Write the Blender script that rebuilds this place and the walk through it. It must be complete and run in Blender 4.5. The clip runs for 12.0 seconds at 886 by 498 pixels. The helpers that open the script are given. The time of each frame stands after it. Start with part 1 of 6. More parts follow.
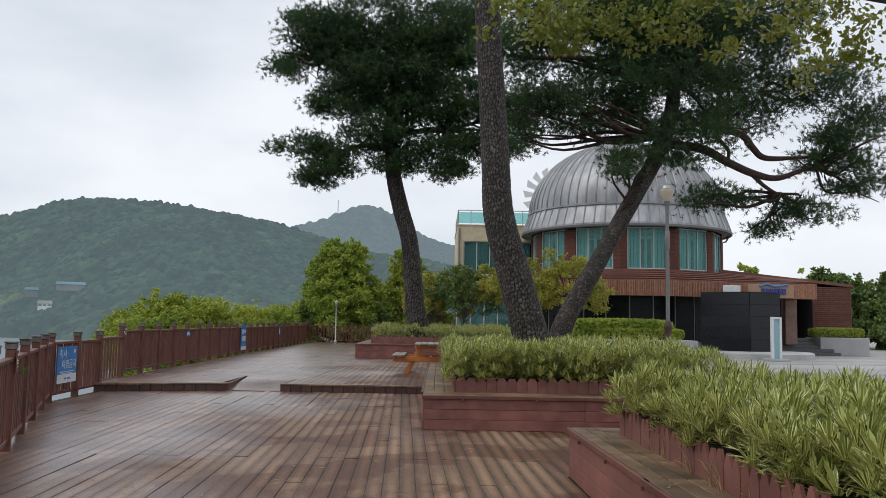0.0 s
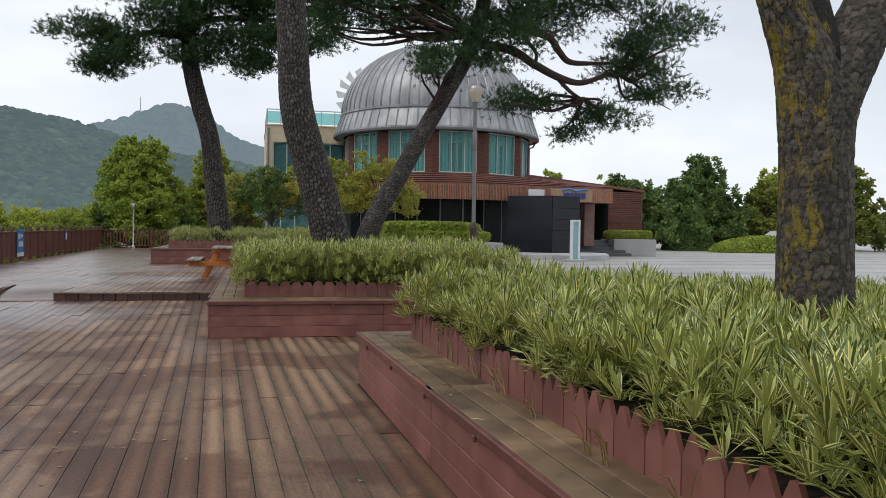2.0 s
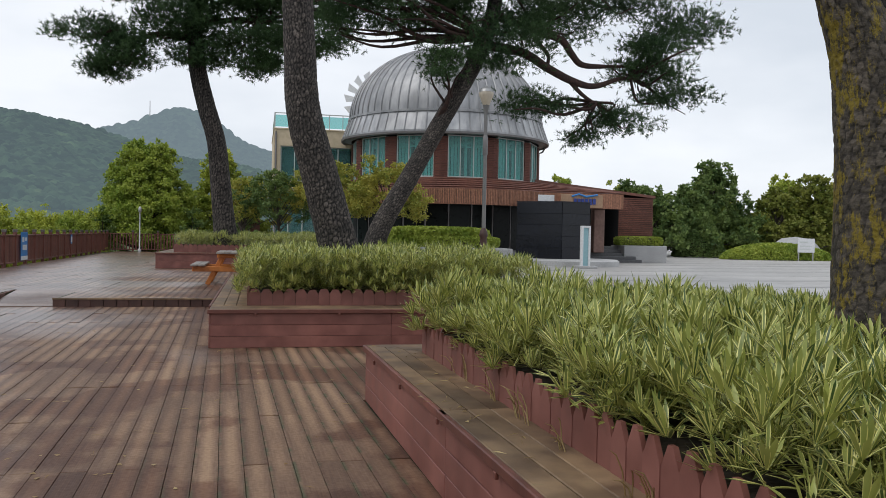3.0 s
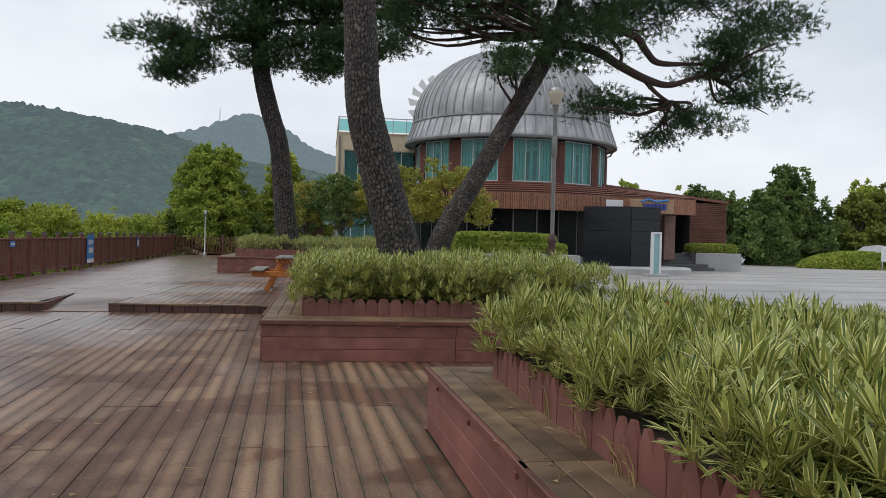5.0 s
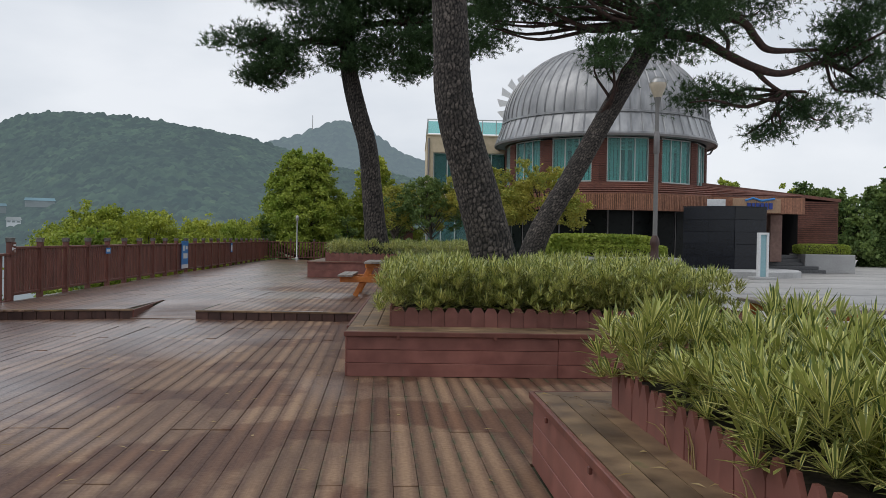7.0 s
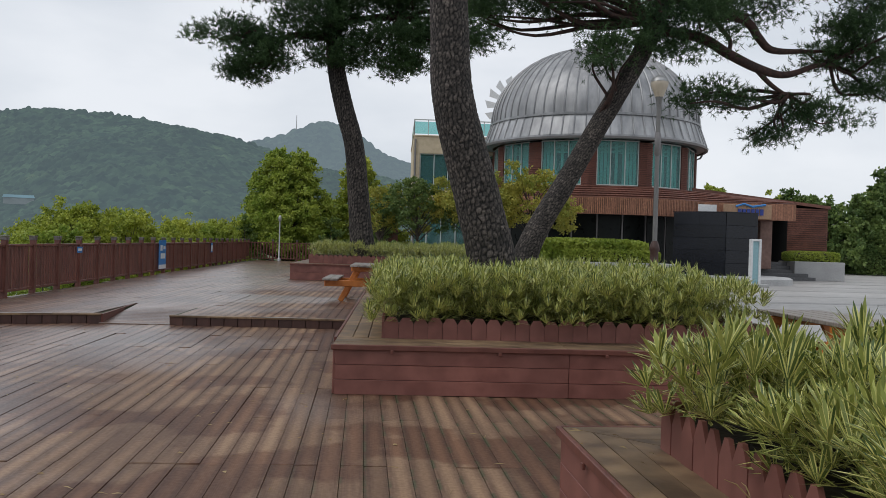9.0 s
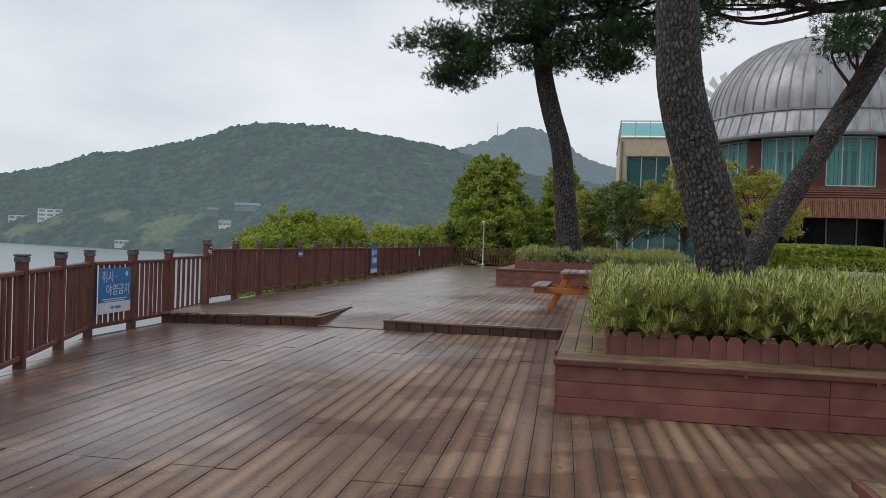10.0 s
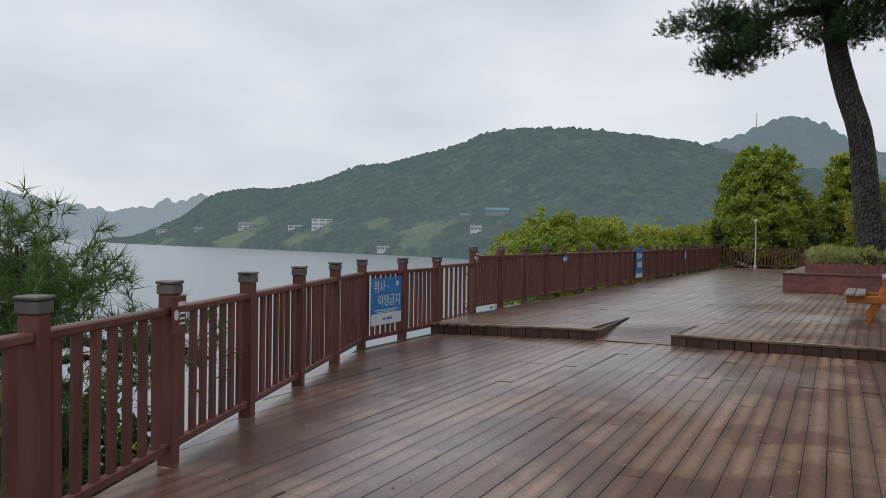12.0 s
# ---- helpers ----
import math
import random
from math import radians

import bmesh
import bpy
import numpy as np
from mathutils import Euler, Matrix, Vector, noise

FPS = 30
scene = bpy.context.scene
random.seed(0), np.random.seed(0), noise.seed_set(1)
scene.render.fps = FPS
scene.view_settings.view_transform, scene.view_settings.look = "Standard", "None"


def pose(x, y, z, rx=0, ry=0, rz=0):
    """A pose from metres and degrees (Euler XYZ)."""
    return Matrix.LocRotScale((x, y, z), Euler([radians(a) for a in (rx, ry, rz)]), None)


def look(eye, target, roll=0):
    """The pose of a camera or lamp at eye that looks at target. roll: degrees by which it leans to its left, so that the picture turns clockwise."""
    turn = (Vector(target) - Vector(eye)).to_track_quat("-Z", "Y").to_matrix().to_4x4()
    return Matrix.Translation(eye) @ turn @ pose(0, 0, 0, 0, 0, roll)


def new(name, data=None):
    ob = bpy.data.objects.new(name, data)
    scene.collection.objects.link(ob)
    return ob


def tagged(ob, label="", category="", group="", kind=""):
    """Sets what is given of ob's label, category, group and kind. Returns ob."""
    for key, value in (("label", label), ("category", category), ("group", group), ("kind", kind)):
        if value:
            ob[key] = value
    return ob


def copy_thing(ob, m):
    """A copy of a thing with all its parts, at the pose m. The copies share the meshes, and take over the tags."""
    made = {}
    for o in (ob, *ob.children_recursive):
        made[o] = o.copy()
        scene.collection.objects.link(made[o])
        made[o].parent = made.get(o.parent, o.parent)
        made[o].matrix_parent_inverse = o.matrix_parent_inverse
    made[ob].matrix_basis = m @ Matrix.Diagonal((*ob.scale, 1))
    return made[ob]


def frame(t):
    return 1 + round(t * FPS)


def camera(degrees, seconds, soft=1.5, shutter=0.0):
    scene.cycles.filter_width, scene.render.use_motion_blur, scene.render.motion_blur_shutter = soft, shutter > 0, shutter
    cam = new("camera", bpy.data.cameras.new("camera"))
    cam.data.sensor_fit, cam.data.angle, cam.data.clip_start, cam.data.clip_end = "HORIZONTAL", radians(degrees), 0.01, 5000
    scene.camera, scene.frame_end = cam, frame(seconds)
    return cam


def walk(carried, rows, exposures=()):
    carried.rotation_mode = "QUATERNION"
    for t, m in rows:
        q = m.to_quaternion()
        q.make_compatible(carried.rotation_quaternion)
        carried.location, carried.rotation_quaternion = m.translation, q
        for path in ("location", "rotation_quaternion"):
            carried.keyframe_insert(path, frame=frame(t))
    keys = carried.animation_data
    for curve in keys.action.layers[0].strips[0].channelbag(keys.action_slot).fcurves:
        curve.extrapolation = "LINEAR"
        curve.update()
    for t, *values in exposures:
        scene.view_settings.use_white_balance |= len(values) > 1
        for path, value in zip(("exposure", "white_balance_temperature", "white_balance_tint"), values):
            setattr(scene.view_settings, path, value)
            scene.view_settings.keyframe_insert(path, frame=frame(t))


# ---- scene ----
cam = camera(57.2, 12.0, soft=0.75)
PATH = [
    (0, (1.154, 1.184, 1.328), (1.163, 3.176, 1.508), 1.0),
    (0.5, (1.288, 1.312, 1.311), (1.469, 3.299, 1.449), 1.0),
    (1, (1.342, 1.446, 1.296), (1.675, 3.417, 1.348), 1.3),
    (1.5, (1.371, 1.624, 1.296), (1.801, 3.577, 1.256), 1.3),
    (2, (1.462, 1.801, 1.276), (1.92, 3.747, 1.229), 0.8),
    (2.5, (1.532, 1.983, 1.284), (1.995, 3.928, 1.243), 0.7),
    (3, (1.514, 2.21, 1.29), (1.954, 4.16, 1.255), 1.1),
    (3.2, (1.516, 2.291, 1.29), (1.948, 4.243, 1.249), 1.2),
    (4.8, (1.619, 2.885, 1.31), (1.988, 4.851, 1.288), 1.4),
    (5, (1.606, 2.973, 1.302), (1.895, 4.952, 1.276), 1.5),
    (5.5, (1.596, 3.12, 1.306), (1.66, 5.119, 1.282), 0.4),
    (6, (1.649, 3.315, 1.297), (1.668, 5.315, 1.273), 0.1),
    (6.5, (1.642, 3.521, 1.287), (1.666, 5.521, 1.263), 0.5),
    (7, (1.619, 3.742, 1.302), (1.689, 5.741, 1.279), 1.0),
    (8.8, (1.496, 4.413, 1.312), (1.617, 6.409, 1.302), 2.0),
    (9, (1.501, 4.522, 1.308), (1.613, 6.519, 1.292), 1.7),
    (9.3, (1.478, 4.646, 1.318), (1.441, 6.645, 1.304), 1.4),
    (9.5, (1.443, 4.775, 1.328), (1.223, 6.763, 1.311), 1.6),
    (10, (1.281, 4.983, 1.316), (0.906, 6.948, 1.297), 1.9),
    (10.5, (1.127, 5.193, 1.335), (0.667, 7.139, 1.302), 1.9),
    (11, (1.028, 5.442, 1.346), (0.43, 7.35, 1.32), 0.8),
    (11.5, (0.856, 5.659, 1.316), (0.137, 7.525, 1.3), 0.6),
    (11.8, (0.733, 5.79, 1.324), (-0.111, 7.603, 1.311), 0.0),
    (12, (0.567, 5.896, 1.337), (-0.377, 7.659, 1.31), 0.8),
]
walk(cam, [(t, look(eye, target, roll)) for t, eye, target, roll in PATH],
     exposures=[(0.0, 0.14), (1.5, 0.2), (3.0, 0.18), (5.0, 0.1), (6.5, 0.02), (9.0, 0.0), (10.5, -0.02), (12.0, -0.08)])

# ---- world, sun ----
world = bpy.data.worlds.new("overcast")
scene.world = world
world.use_nodes = True
wn, wl = world.node_tree.nodes, world.node_tree.links
wn.clear()
w_out = wn.new("ShaderNodeOutputWorld")
w_bg = wn.new("ShaderNodeBackground")
w_sky = wn.new("ShaderNodeTexSky")
w_sky.sky_type, w_sky.sun_disc = "NISHITA", False
w_sky.sun_elevation, w_sky.sun_rotation = radians(54), radians(248)
w_dim = wn.new("ShaderNodeMixRGB")
w_dim.blend_type, w_dim.inputs[0].default_value, w_dim.inputs[2].default_value = "MULTIPLY", 1.0, (0.1, 0.1, 0.1, 1)
w_co = wn.new("ShaderNodeTexCoord")
w_map = wn.new("ShaderNodeMapping")
w_map.inputs["Scale"].default_value = (1.0, 1.0, 2.6)
w_noise = wn.new("ShaderNodeTexNoise")
w_noise.inputs["Scale"].default_value, w_noise.inputs["Detail"].default_value = 2.2, 5.0
w_ramp = wn.new("ShaderNodeValToRGB")
w_ramp.color_ramp.elements[0].position, w_ramp.color_ramp.elements[0].color = 0.34, (0.64, 0.69, 0.76, 1)
w_ramp.color_ramp.elements[1].position, w_ramp.color_ramp.elements[1].color = 0.6, (0.86, 0.89, 0.94, 1)
w_mix = wn.new("ShaderNodeMixRGB")
w_mix.inputs[0].default_value = 0.93
wl.new(w_sky.outputs[0], w_dim.inputs[1])
wl.new(w_co.outputs["Generated"], w_map.inputs[0])
wl.new(w_map.outputs[0], w_noise.inputs["Vector"])
wl.new(w_noise.outputs["Fac"], w_ramp.inputs[0])
wl.new(w_dim.outputs[0], w_mix.inputs[1])
wl.new(w_ramp.outputs[0], w_mix.inputs[2])
wl.new(w_mix.outputs[0], w_bg.inputs[0])
w_bg.inputs[1].default_value = 1.0
wl.new(w_bg.outputs[0], w_out.inputs[0])
sun = new("sun", bpy.data.lights.new("sun", "SUN"))
sun.data.energy, sun.data.angle, sun.data.color = 0.8, radians(25), (1.0, 0.97, 0.93)
sun.matrix_world = look((0, 0, 60), (40, 16, 0))


# ---- materials ----
def mat(name, c1, c2, scale=8.0, rough=0.6, bump=0.15, stretch=(1, 1, 1), rand=0.25, metal=0.0, big=0.35, bigscale=0.6,
        fine=0.0, world_space=False, c3=None, spec=0.5):
    """Two colours mixed by fine noise, dimmed by broad noise and varied from piece to piece."""
    m = bpy.data.materials.new(name)
    m.use_nodes = True
    n, l = m.node_tree.nodes, m.node_tree.links
    b = n["Principled BSDF"]
    b.inputs["Metallic"].default_value = metal
    b.inputs["Specular IOR Level"].default_value = spec
    co = n.new("ShaderNodeTexCoord") if not world_space else n.new("ShaderNodeNewGeometry")
    src = co.outputs["Object"] if not world_space else co.outputs["Position"]
    info = n.new("ShaderNodeObjectInfo")
    off = n.new("ShaderNodeVectorMath")
    off.operation = "MULTIPLY_ADD"
    mp = n.new("ShaderNodeMapping")
    mp.inputs["Scale"].default_value = stretch
    l.new(src, mp.inputs[0])
    off.inputs[1].default_value = (1, 1, 1)
    l.new(mp.outputs[0], off.inputs[0])
    sh = n.new("ShaderNodeMath")
    sh.operation = "MULTIPLY"
    sh.inputs[1].default_value = 0.0 if world_space else 37.0
    l.new(info.outputs["Random"], sh.inputs[0])
    l.new(sh.outputs[0], off.inputs[2])
    n1 = n.new("ShaderNodeTexNoise")
    n1.inputs["Scale"].default_value, n1.inputs["Detail"].default_value = scale, 8
    l.new(off.outputs[0], n1.inputs["Vector"])
    n2 = n.new("ShaderNodeTexNoise")
    n2.inputs["Scale"].default_value, n2.inputs["Detail"].default_value = bigscale, 4
    l.new(src, n2.inputs["Vector"])
    ramp = n.new("ShaderNodeValToRGB")
    ramp.color_ramp.elements[0].position, ramp.color_ramp.elements[0].color = 0.33, (*c1, 1)
    ramp.color_ramp.elements[1].position, ramp.color_ramp.elements[1].color = 0.67, (*c2, 1)
    if c3:
        e = ramp.color_ramp.elements.new(0.8)
        e.color = (*c3, 1)
    l.new(n1.outputs["Fac"], ramp.inputs[0])
    # brightness = (1 - rand/2 + rand*Random) * (1 - big/2 + big*noise2)
    a = n.new("ShaderNodeMapRange")
    a.inputs["To Min"].default_value, a.inputs["To Max"].default_value = 1 - rand / 2, 1 + rand / 2
    l.new(info.outputs["Random"], a.inputs["Value"])
    c = n.new("ShaderNodeMapRange")
    c.inputs["From Min"].default_value, c.inputs["From Max"].default_value = 0.3, 0.7
    c.inputs["To Min"].default_value, c.inputs["To Max"].default_value = 1 - big / 2, 1 + big / 2
    l.new(n2.outputs["Fac"], c.inputs["Value"])
    k = n.new("ShaderNodeMath")
    k.operation = "MULTIPLY"
    l.new(a.outputs[0], k.inputs[0])
    l.new(c.outputs[0], k.inputs[1])
    mul = n.new("ShaderNodeVectorMath")
    mul.operation = "SCALE"
    l.new(ramp.outputs[0], mul.inputs[0])
    l.new(k.outputs[0], mul.inputs["Scale"])
    l.new(mul.outputs[0], b.inputs["Base Color"])
    r = n.new("ShaderNodeMapRange")
    r.inputs["To Min"].default_value, r.inputs["To Max"].default_value = max(rough - 0.12, 0.02), min(rough + 0.12, 1)
    l.new(n1.outputs["Fac"], r.inputs["Value"])
    l.new(r.outputs[0], b.inputs["Roughness"])
    if bump:
        bp = n.new("ShaderNodeBump")
        bp.inputs["Strength"].default_value, bp.inputs["Distance"].default_value = bump, 0.02
        l.new(n1.outputs["Fac"], bp.inputs["Height"])
        l.new(bp.outputs[0], b.inputs["Normal"])
    return m


def plain(name, col, rough=0.5, metal=0.0, spec=0.5):
    return mat(name, tuple(v * 0.92 for v in col), tuple(min(v * 1.06, 1) for v in col), 14, rough, 0.05, rand=0.06, metal=metal, big=0.12, spec=spec)


def glass(name, col, rough=0.03, alpha=0.35):
    """Tinted glazing: a clear share and a glossy share."""
    m = bpy.data.materials.new(name)
    m.use_nodes = True
    n, l = m.node_tree.nodes, m.node_tree.links
    n.clear()
    out = n.new("ShaderNodeOutputMaterial")
    tr = n.new("ShaderNodeBsdfTransparent")
    tr.inputs[0].default_value = (*col, 1)
    gl = n.new("ShaderNodeBsdfPrincipled")
    gl.inputs["Base Color"].default_value = (col[0] * 0.25, col[1] * 0.35, col[2] * 0.35, 1)
    gl.inputs["Roughness"].default_value = rough
    gl.inputs["Specular IOR Level"].default_value = 0.8
    mx = n.new("ShaderNodeMixShader")
    mx.inputs[0].default_value = 1 - alpha
    l.new(tr.outputs[0], mx.inputs[1])
    l.new(gl.outputs[0], mx.inputs[2])
    l.new(mx.outputs[0], out.inputs[0])
    return m


def deck_material(name, dry1, dry2, wet):
    """Ribbed deck boards: run-along grain, worn tan streaks and wet patches with a shape of their own."""
    m = bpy.data.materials.new(name)
    m.use_nodes = True
    n, l = m.node_tree.nodes, m.node_tree.links
    b = n["Principled BSDF"]
    geo = n.new("ShaderNodeNewGeometry")
    info = n.new("ShaderNodeObjectInfo")
    co = n.new("ShaderNodeTexCoord")

    def noise_tex(vec, scale, detail, stretch, shift=None):
        mp = n.new("ShaderNodeMapping")
        mp.inputs["Scale"].default_value = stretch
        l.new(vec, mp.inputs[0])
        if shift is not None:
            l.new(shift, mp.inputs["Location"])
        t = n.new("ShaderNodeTexNoise")
        t.inputs["Scale"].default_value, t.inputs["Detail"].default_value = scale, detail
        l.new(mp.outputs[0], t.inputs["Vector"])
        return t.outputs["Fac"]

    def remap(v, lo, hi, to0, to1):
        r = n.new("ShaderNodeMapRange")
        r.inputs["From Min"].default_value, r.inputs["From Max"].default_value = lo, hi
        r.inputs["To Min"].default_value, r.inputs["To Max"].default_value = to0, to1
        l.new(v, r.inputs["Value"])
        return r.outputs[0]

    def mix(f, a, c, mode="MIX"):
        x = n.new("ShaderNodeMixRGB")
        x.blend_type = mode
        for s, v in ((0, f), (1, a), (2, c)):
            if isinstance(v, (int, float)):
                x.inputs[s].default_value = v
            elif isinstance(v, tuple):
                x.inputs[s].default_value = (*v, 1)
            else:
                l.new(v, x.inputs[s])
        return x.outputs[0]

    rnd = n.new("ShaderNodeMath")
    rnd.operation = "MULTIPLY"
    rnd.inputs[1].default_value = 53.0
    l.new(info.outputs["Random"], rnd.inputs[0])
    grain = noise_tex(co.outputs["Object"], 9.0, 8, (9, 0.5, 9), rnd.outputs[0])
    speck = noise_tex(geo.outputs["Position"], 40.0, 6, (1, 1, 1))
    worn = noise_tex(geo.outputs["Position"], 0.8, 4, (1.6, 0.7, 1))
    sep = n.new("ShaderNodeSeparateXYZ")
    l.new(co.outputs["Object"], sep.inputs[0])
    pos = n.new("ShaderNodeSeparateXYZ")
    l.new(geo.outputs["Position"], pos.inputs[0])
    damp = noise_tex(geo.outputs["Position"], 0.33, 5, (1.0, 0.8, 1))
    stain = noise_tex(geo.outputs["Position"], 0.9, 6, (1, 1, 1))
    base = mix(remap(grain, 0.3, 0.7, 0, 1), dry1, dry2)
    off = n.new("ShaderNodeMath")
    off.operation = "SUBTRACT"
    off.inputs[1].default_value = 0.07
    l.new(sep.outputs[0], off.inputs[0])
    mid = n.new("ShaderNodeMath")
    mid.operation = "ABSOLUTE"
    l.new(off.outputs[0], mid.inputs[0])
    crown = remap(mid.outputs[0], 0.012, 0.05, 1, 0)
    streak = n.new("ShaderNodeMath")
    streak.operation = "MULTIPLY"
    l.new(remap(worn, 0.36, 0.56, 0.08, 0.9), streak.inputs[0])
    l.new(crown, streak.inputs[1])
    tan = mix(streak.outputs[0], base, tuple(min(v * q, 1) for v, q in zip(dry2, (1.62, 1.66, 1.58))))
    tone = mix(1.0, tan, mix(info.outputs["Random"], (0.72, 0.67, 0.66), (1.2, 1.2, 1.19)), "MULTIPLY")
    spotted = mix(remap(stain, 0.49, 0.535, 0, 0.9), tone, mix(1.0, tone, (0.56, 0.42, 0.38), "MULTIPLY"))
    # open to the rain away from the trees, sheltered below them; a long puddle on the upper level
    side = remap(pos.outputs[0], -3.0, 0.3, 0.36, -0.05)
    pud = n.new("ShaderNodeMath")
    pud.operation = "SUBTRACT"
    pud.inputs[1].default_value = 20.2
    l.new(pos.outputs[1], pud.inputs[0])
    pab = n.new("ShaderNodeMath")
    pab.operation = "ABSOLUTE"
    l.new(pud.outputs[0], pab.inputs[0])
    pool = remap(pab.outputs[0], 0.35, 1.2, 0.34, -0.1)
    wet1 = n.new("ShaderNodeMath")
    l.new(damp, wet1.inputs[0])
    l.new(side, wet1.inputs[1])
    wet2 = n.new("ShaderNodeMath")
    l.new(wet1.outputs[0], wet2.inputs[0])
    l.new(pool, wet2.inputs[1])
    wetness = remap(wet2.outputs[0], 0.4, 0.66, 0, 1)
    col = mix(wetness, spotted, mix(1.0, spotted, wet, "MULTIPLY"))
    col = mix(remap(speck, 0.35, 0.7, 0.0, 0.25), col, tuple(v * 0.5 for v in dry1))
    # moss along the board edges beside the benches
    moss = n.new("ShaderNodeMath")
    moss.operation = "MULTIPLY"
    l.new(remap(mid.outputs[0], 0.048, 0.063, 0, 1), moss.inputs[0])
    l.new(remap(noise_tex(geo.outputs["Position"], 5.0, 6, (1, 1, 1)), 0.46, 0.58, 0, 0.8), moss.inputs[1])
    moss2 = n.new("ShaderNodeMath")
    moss2.operation = "MULTIPLY"
    l.new(moss.outputs[0], moss2.inputs[0])
    l.new(remap(pos.outputs[0], 0.7, 1.5, 0, 1), moss2.inputs[1])
    col = mix(moss2.outputs[0], col, (0.055, 0.066, 0.03))
    l.new(col, b.inputs["Base Color"])
    rough = n.new("ShaderNodeMath")
    rough.operation = "ADD"
    l.new(remap(wetness, 0, 1, 0.62, 0.34), rough.inputs[0])
    # a film of water
    l.new(remap(wetness, 0, 1, 0.0, 0.6), b.inputs["Coat Weight"])
    b.inputs["Coat Roughness"].default_value, b.inputs["Coat IOR"].default_value = 0.27, 1.36
    l.new(remap(speck, 0.3, 0.7, -0.06, 0.08), rough.inputs[1])
    l.new(rough.outputs[0], b.inputs["Roughness"])
    l.new(remap(wetness, 0, 1, 0.4, 1.0), b.inputs["Specular IOR Level"])
    # fine ribs along the board
    rib = n.new("ShaderNodeTexWave")
    rib.wave_type, rib.bands_direction = "BANDS", "X"
    rib.inputs["Scale"].default_value = 28.0
    rib.inputs["Distortion"].default_value = 0.6
    l.new(co.outputs["Object"], rib.inputs["Vector"])
    add = n.new("ShaderNodeMath")
    add.operation = "MULTIPLY_ADD"
    add.inputs[1].default_value = 0.15
    l.new(rib.outputs["Fac"], add.inputs[0])
    l.new(grain, add.inputs[2])
    bp = n.new("ShaderNodeBump")
    bp.inputs["Distance"].default_value = 0.005
    l.new(remap(wetness, 0, 1, 0.2, 0.05), bp.inputs["Strength"])
    l.new(add.outputs[0], bp.inputs["Height"])
    l.new(bp.outputs[0], b.inputs["Normal"])
    return m


def leaf_material(name, c1, c2, rough=0.55, vary=0.5):
    """Leaves: colour by island, some light through the blade."""
    m = bpy.data.materials.new(name)
    m.use_nodes = True
    n, l = m.node_tree.nodes, m.node_tree.links
    b = n["Principled BSDF"]
    geo = n.new("ShaderNodeNewGeometry")
    ns = n.new("ShaderNodeTexNoise")
    ns.inputs["Scale"].default_value = 0.9
    l.new(geo.outputs["Position"], ns.inputs["Vector"])
    a = n.new("ShaderNodeMath")
    a.operation = "MULTIPLY_ADD"
    a.inputs[1].default_value = vary
    l.new(geo.outputs["Random Per Island"], a.inputs[0])
    s = n.new("ShaderNodeMath")
    s.operation = "MULTIPLY_ADD"
    s.inputs[1].default_value, s.inputs[2].default_value = 1.6, -0.55 - vary / 2 + 0.25
    l.new(ns.outputs["Fac"], s.inputs[0])
    l.new(s.outputs[0], a.inputs[2])
    x = n.new("ShaderNodeMixRGB")
    x.use_clamp = True
    x.inputs[1].default_value, x.inputs[2].default_value = (*c1, 1), (*c2, 1)
    cl = n.new("ShaderNodeClamp")
    l.new(a.outputs[0], cl.inputs[0])
    l.new(cl.outputs[0], x.inputs[0])
    l.new(x.outputs[0], b.inputs["Base Color"])
    b.inputs["Roughness"].default_value = rough
    b.inputs["Specular IOR Level"].default_value = 0.3
    tr = n.new("ShaderNodeBsdfTranslucent")
    l.new(x.outputs[0], tr.inputs[0])
    mx = n.new("ShaderNodeMixShader")
    mx.inputs[0].default_value = 0.3
    out = n["Material Output"]
    l.new(b.outputs[0], mx.inputs[1])
    l.new(tr.outputs[0], mx.inputs[2])
    l.new(mx.outputs[0], out.inputs[0])
    return m


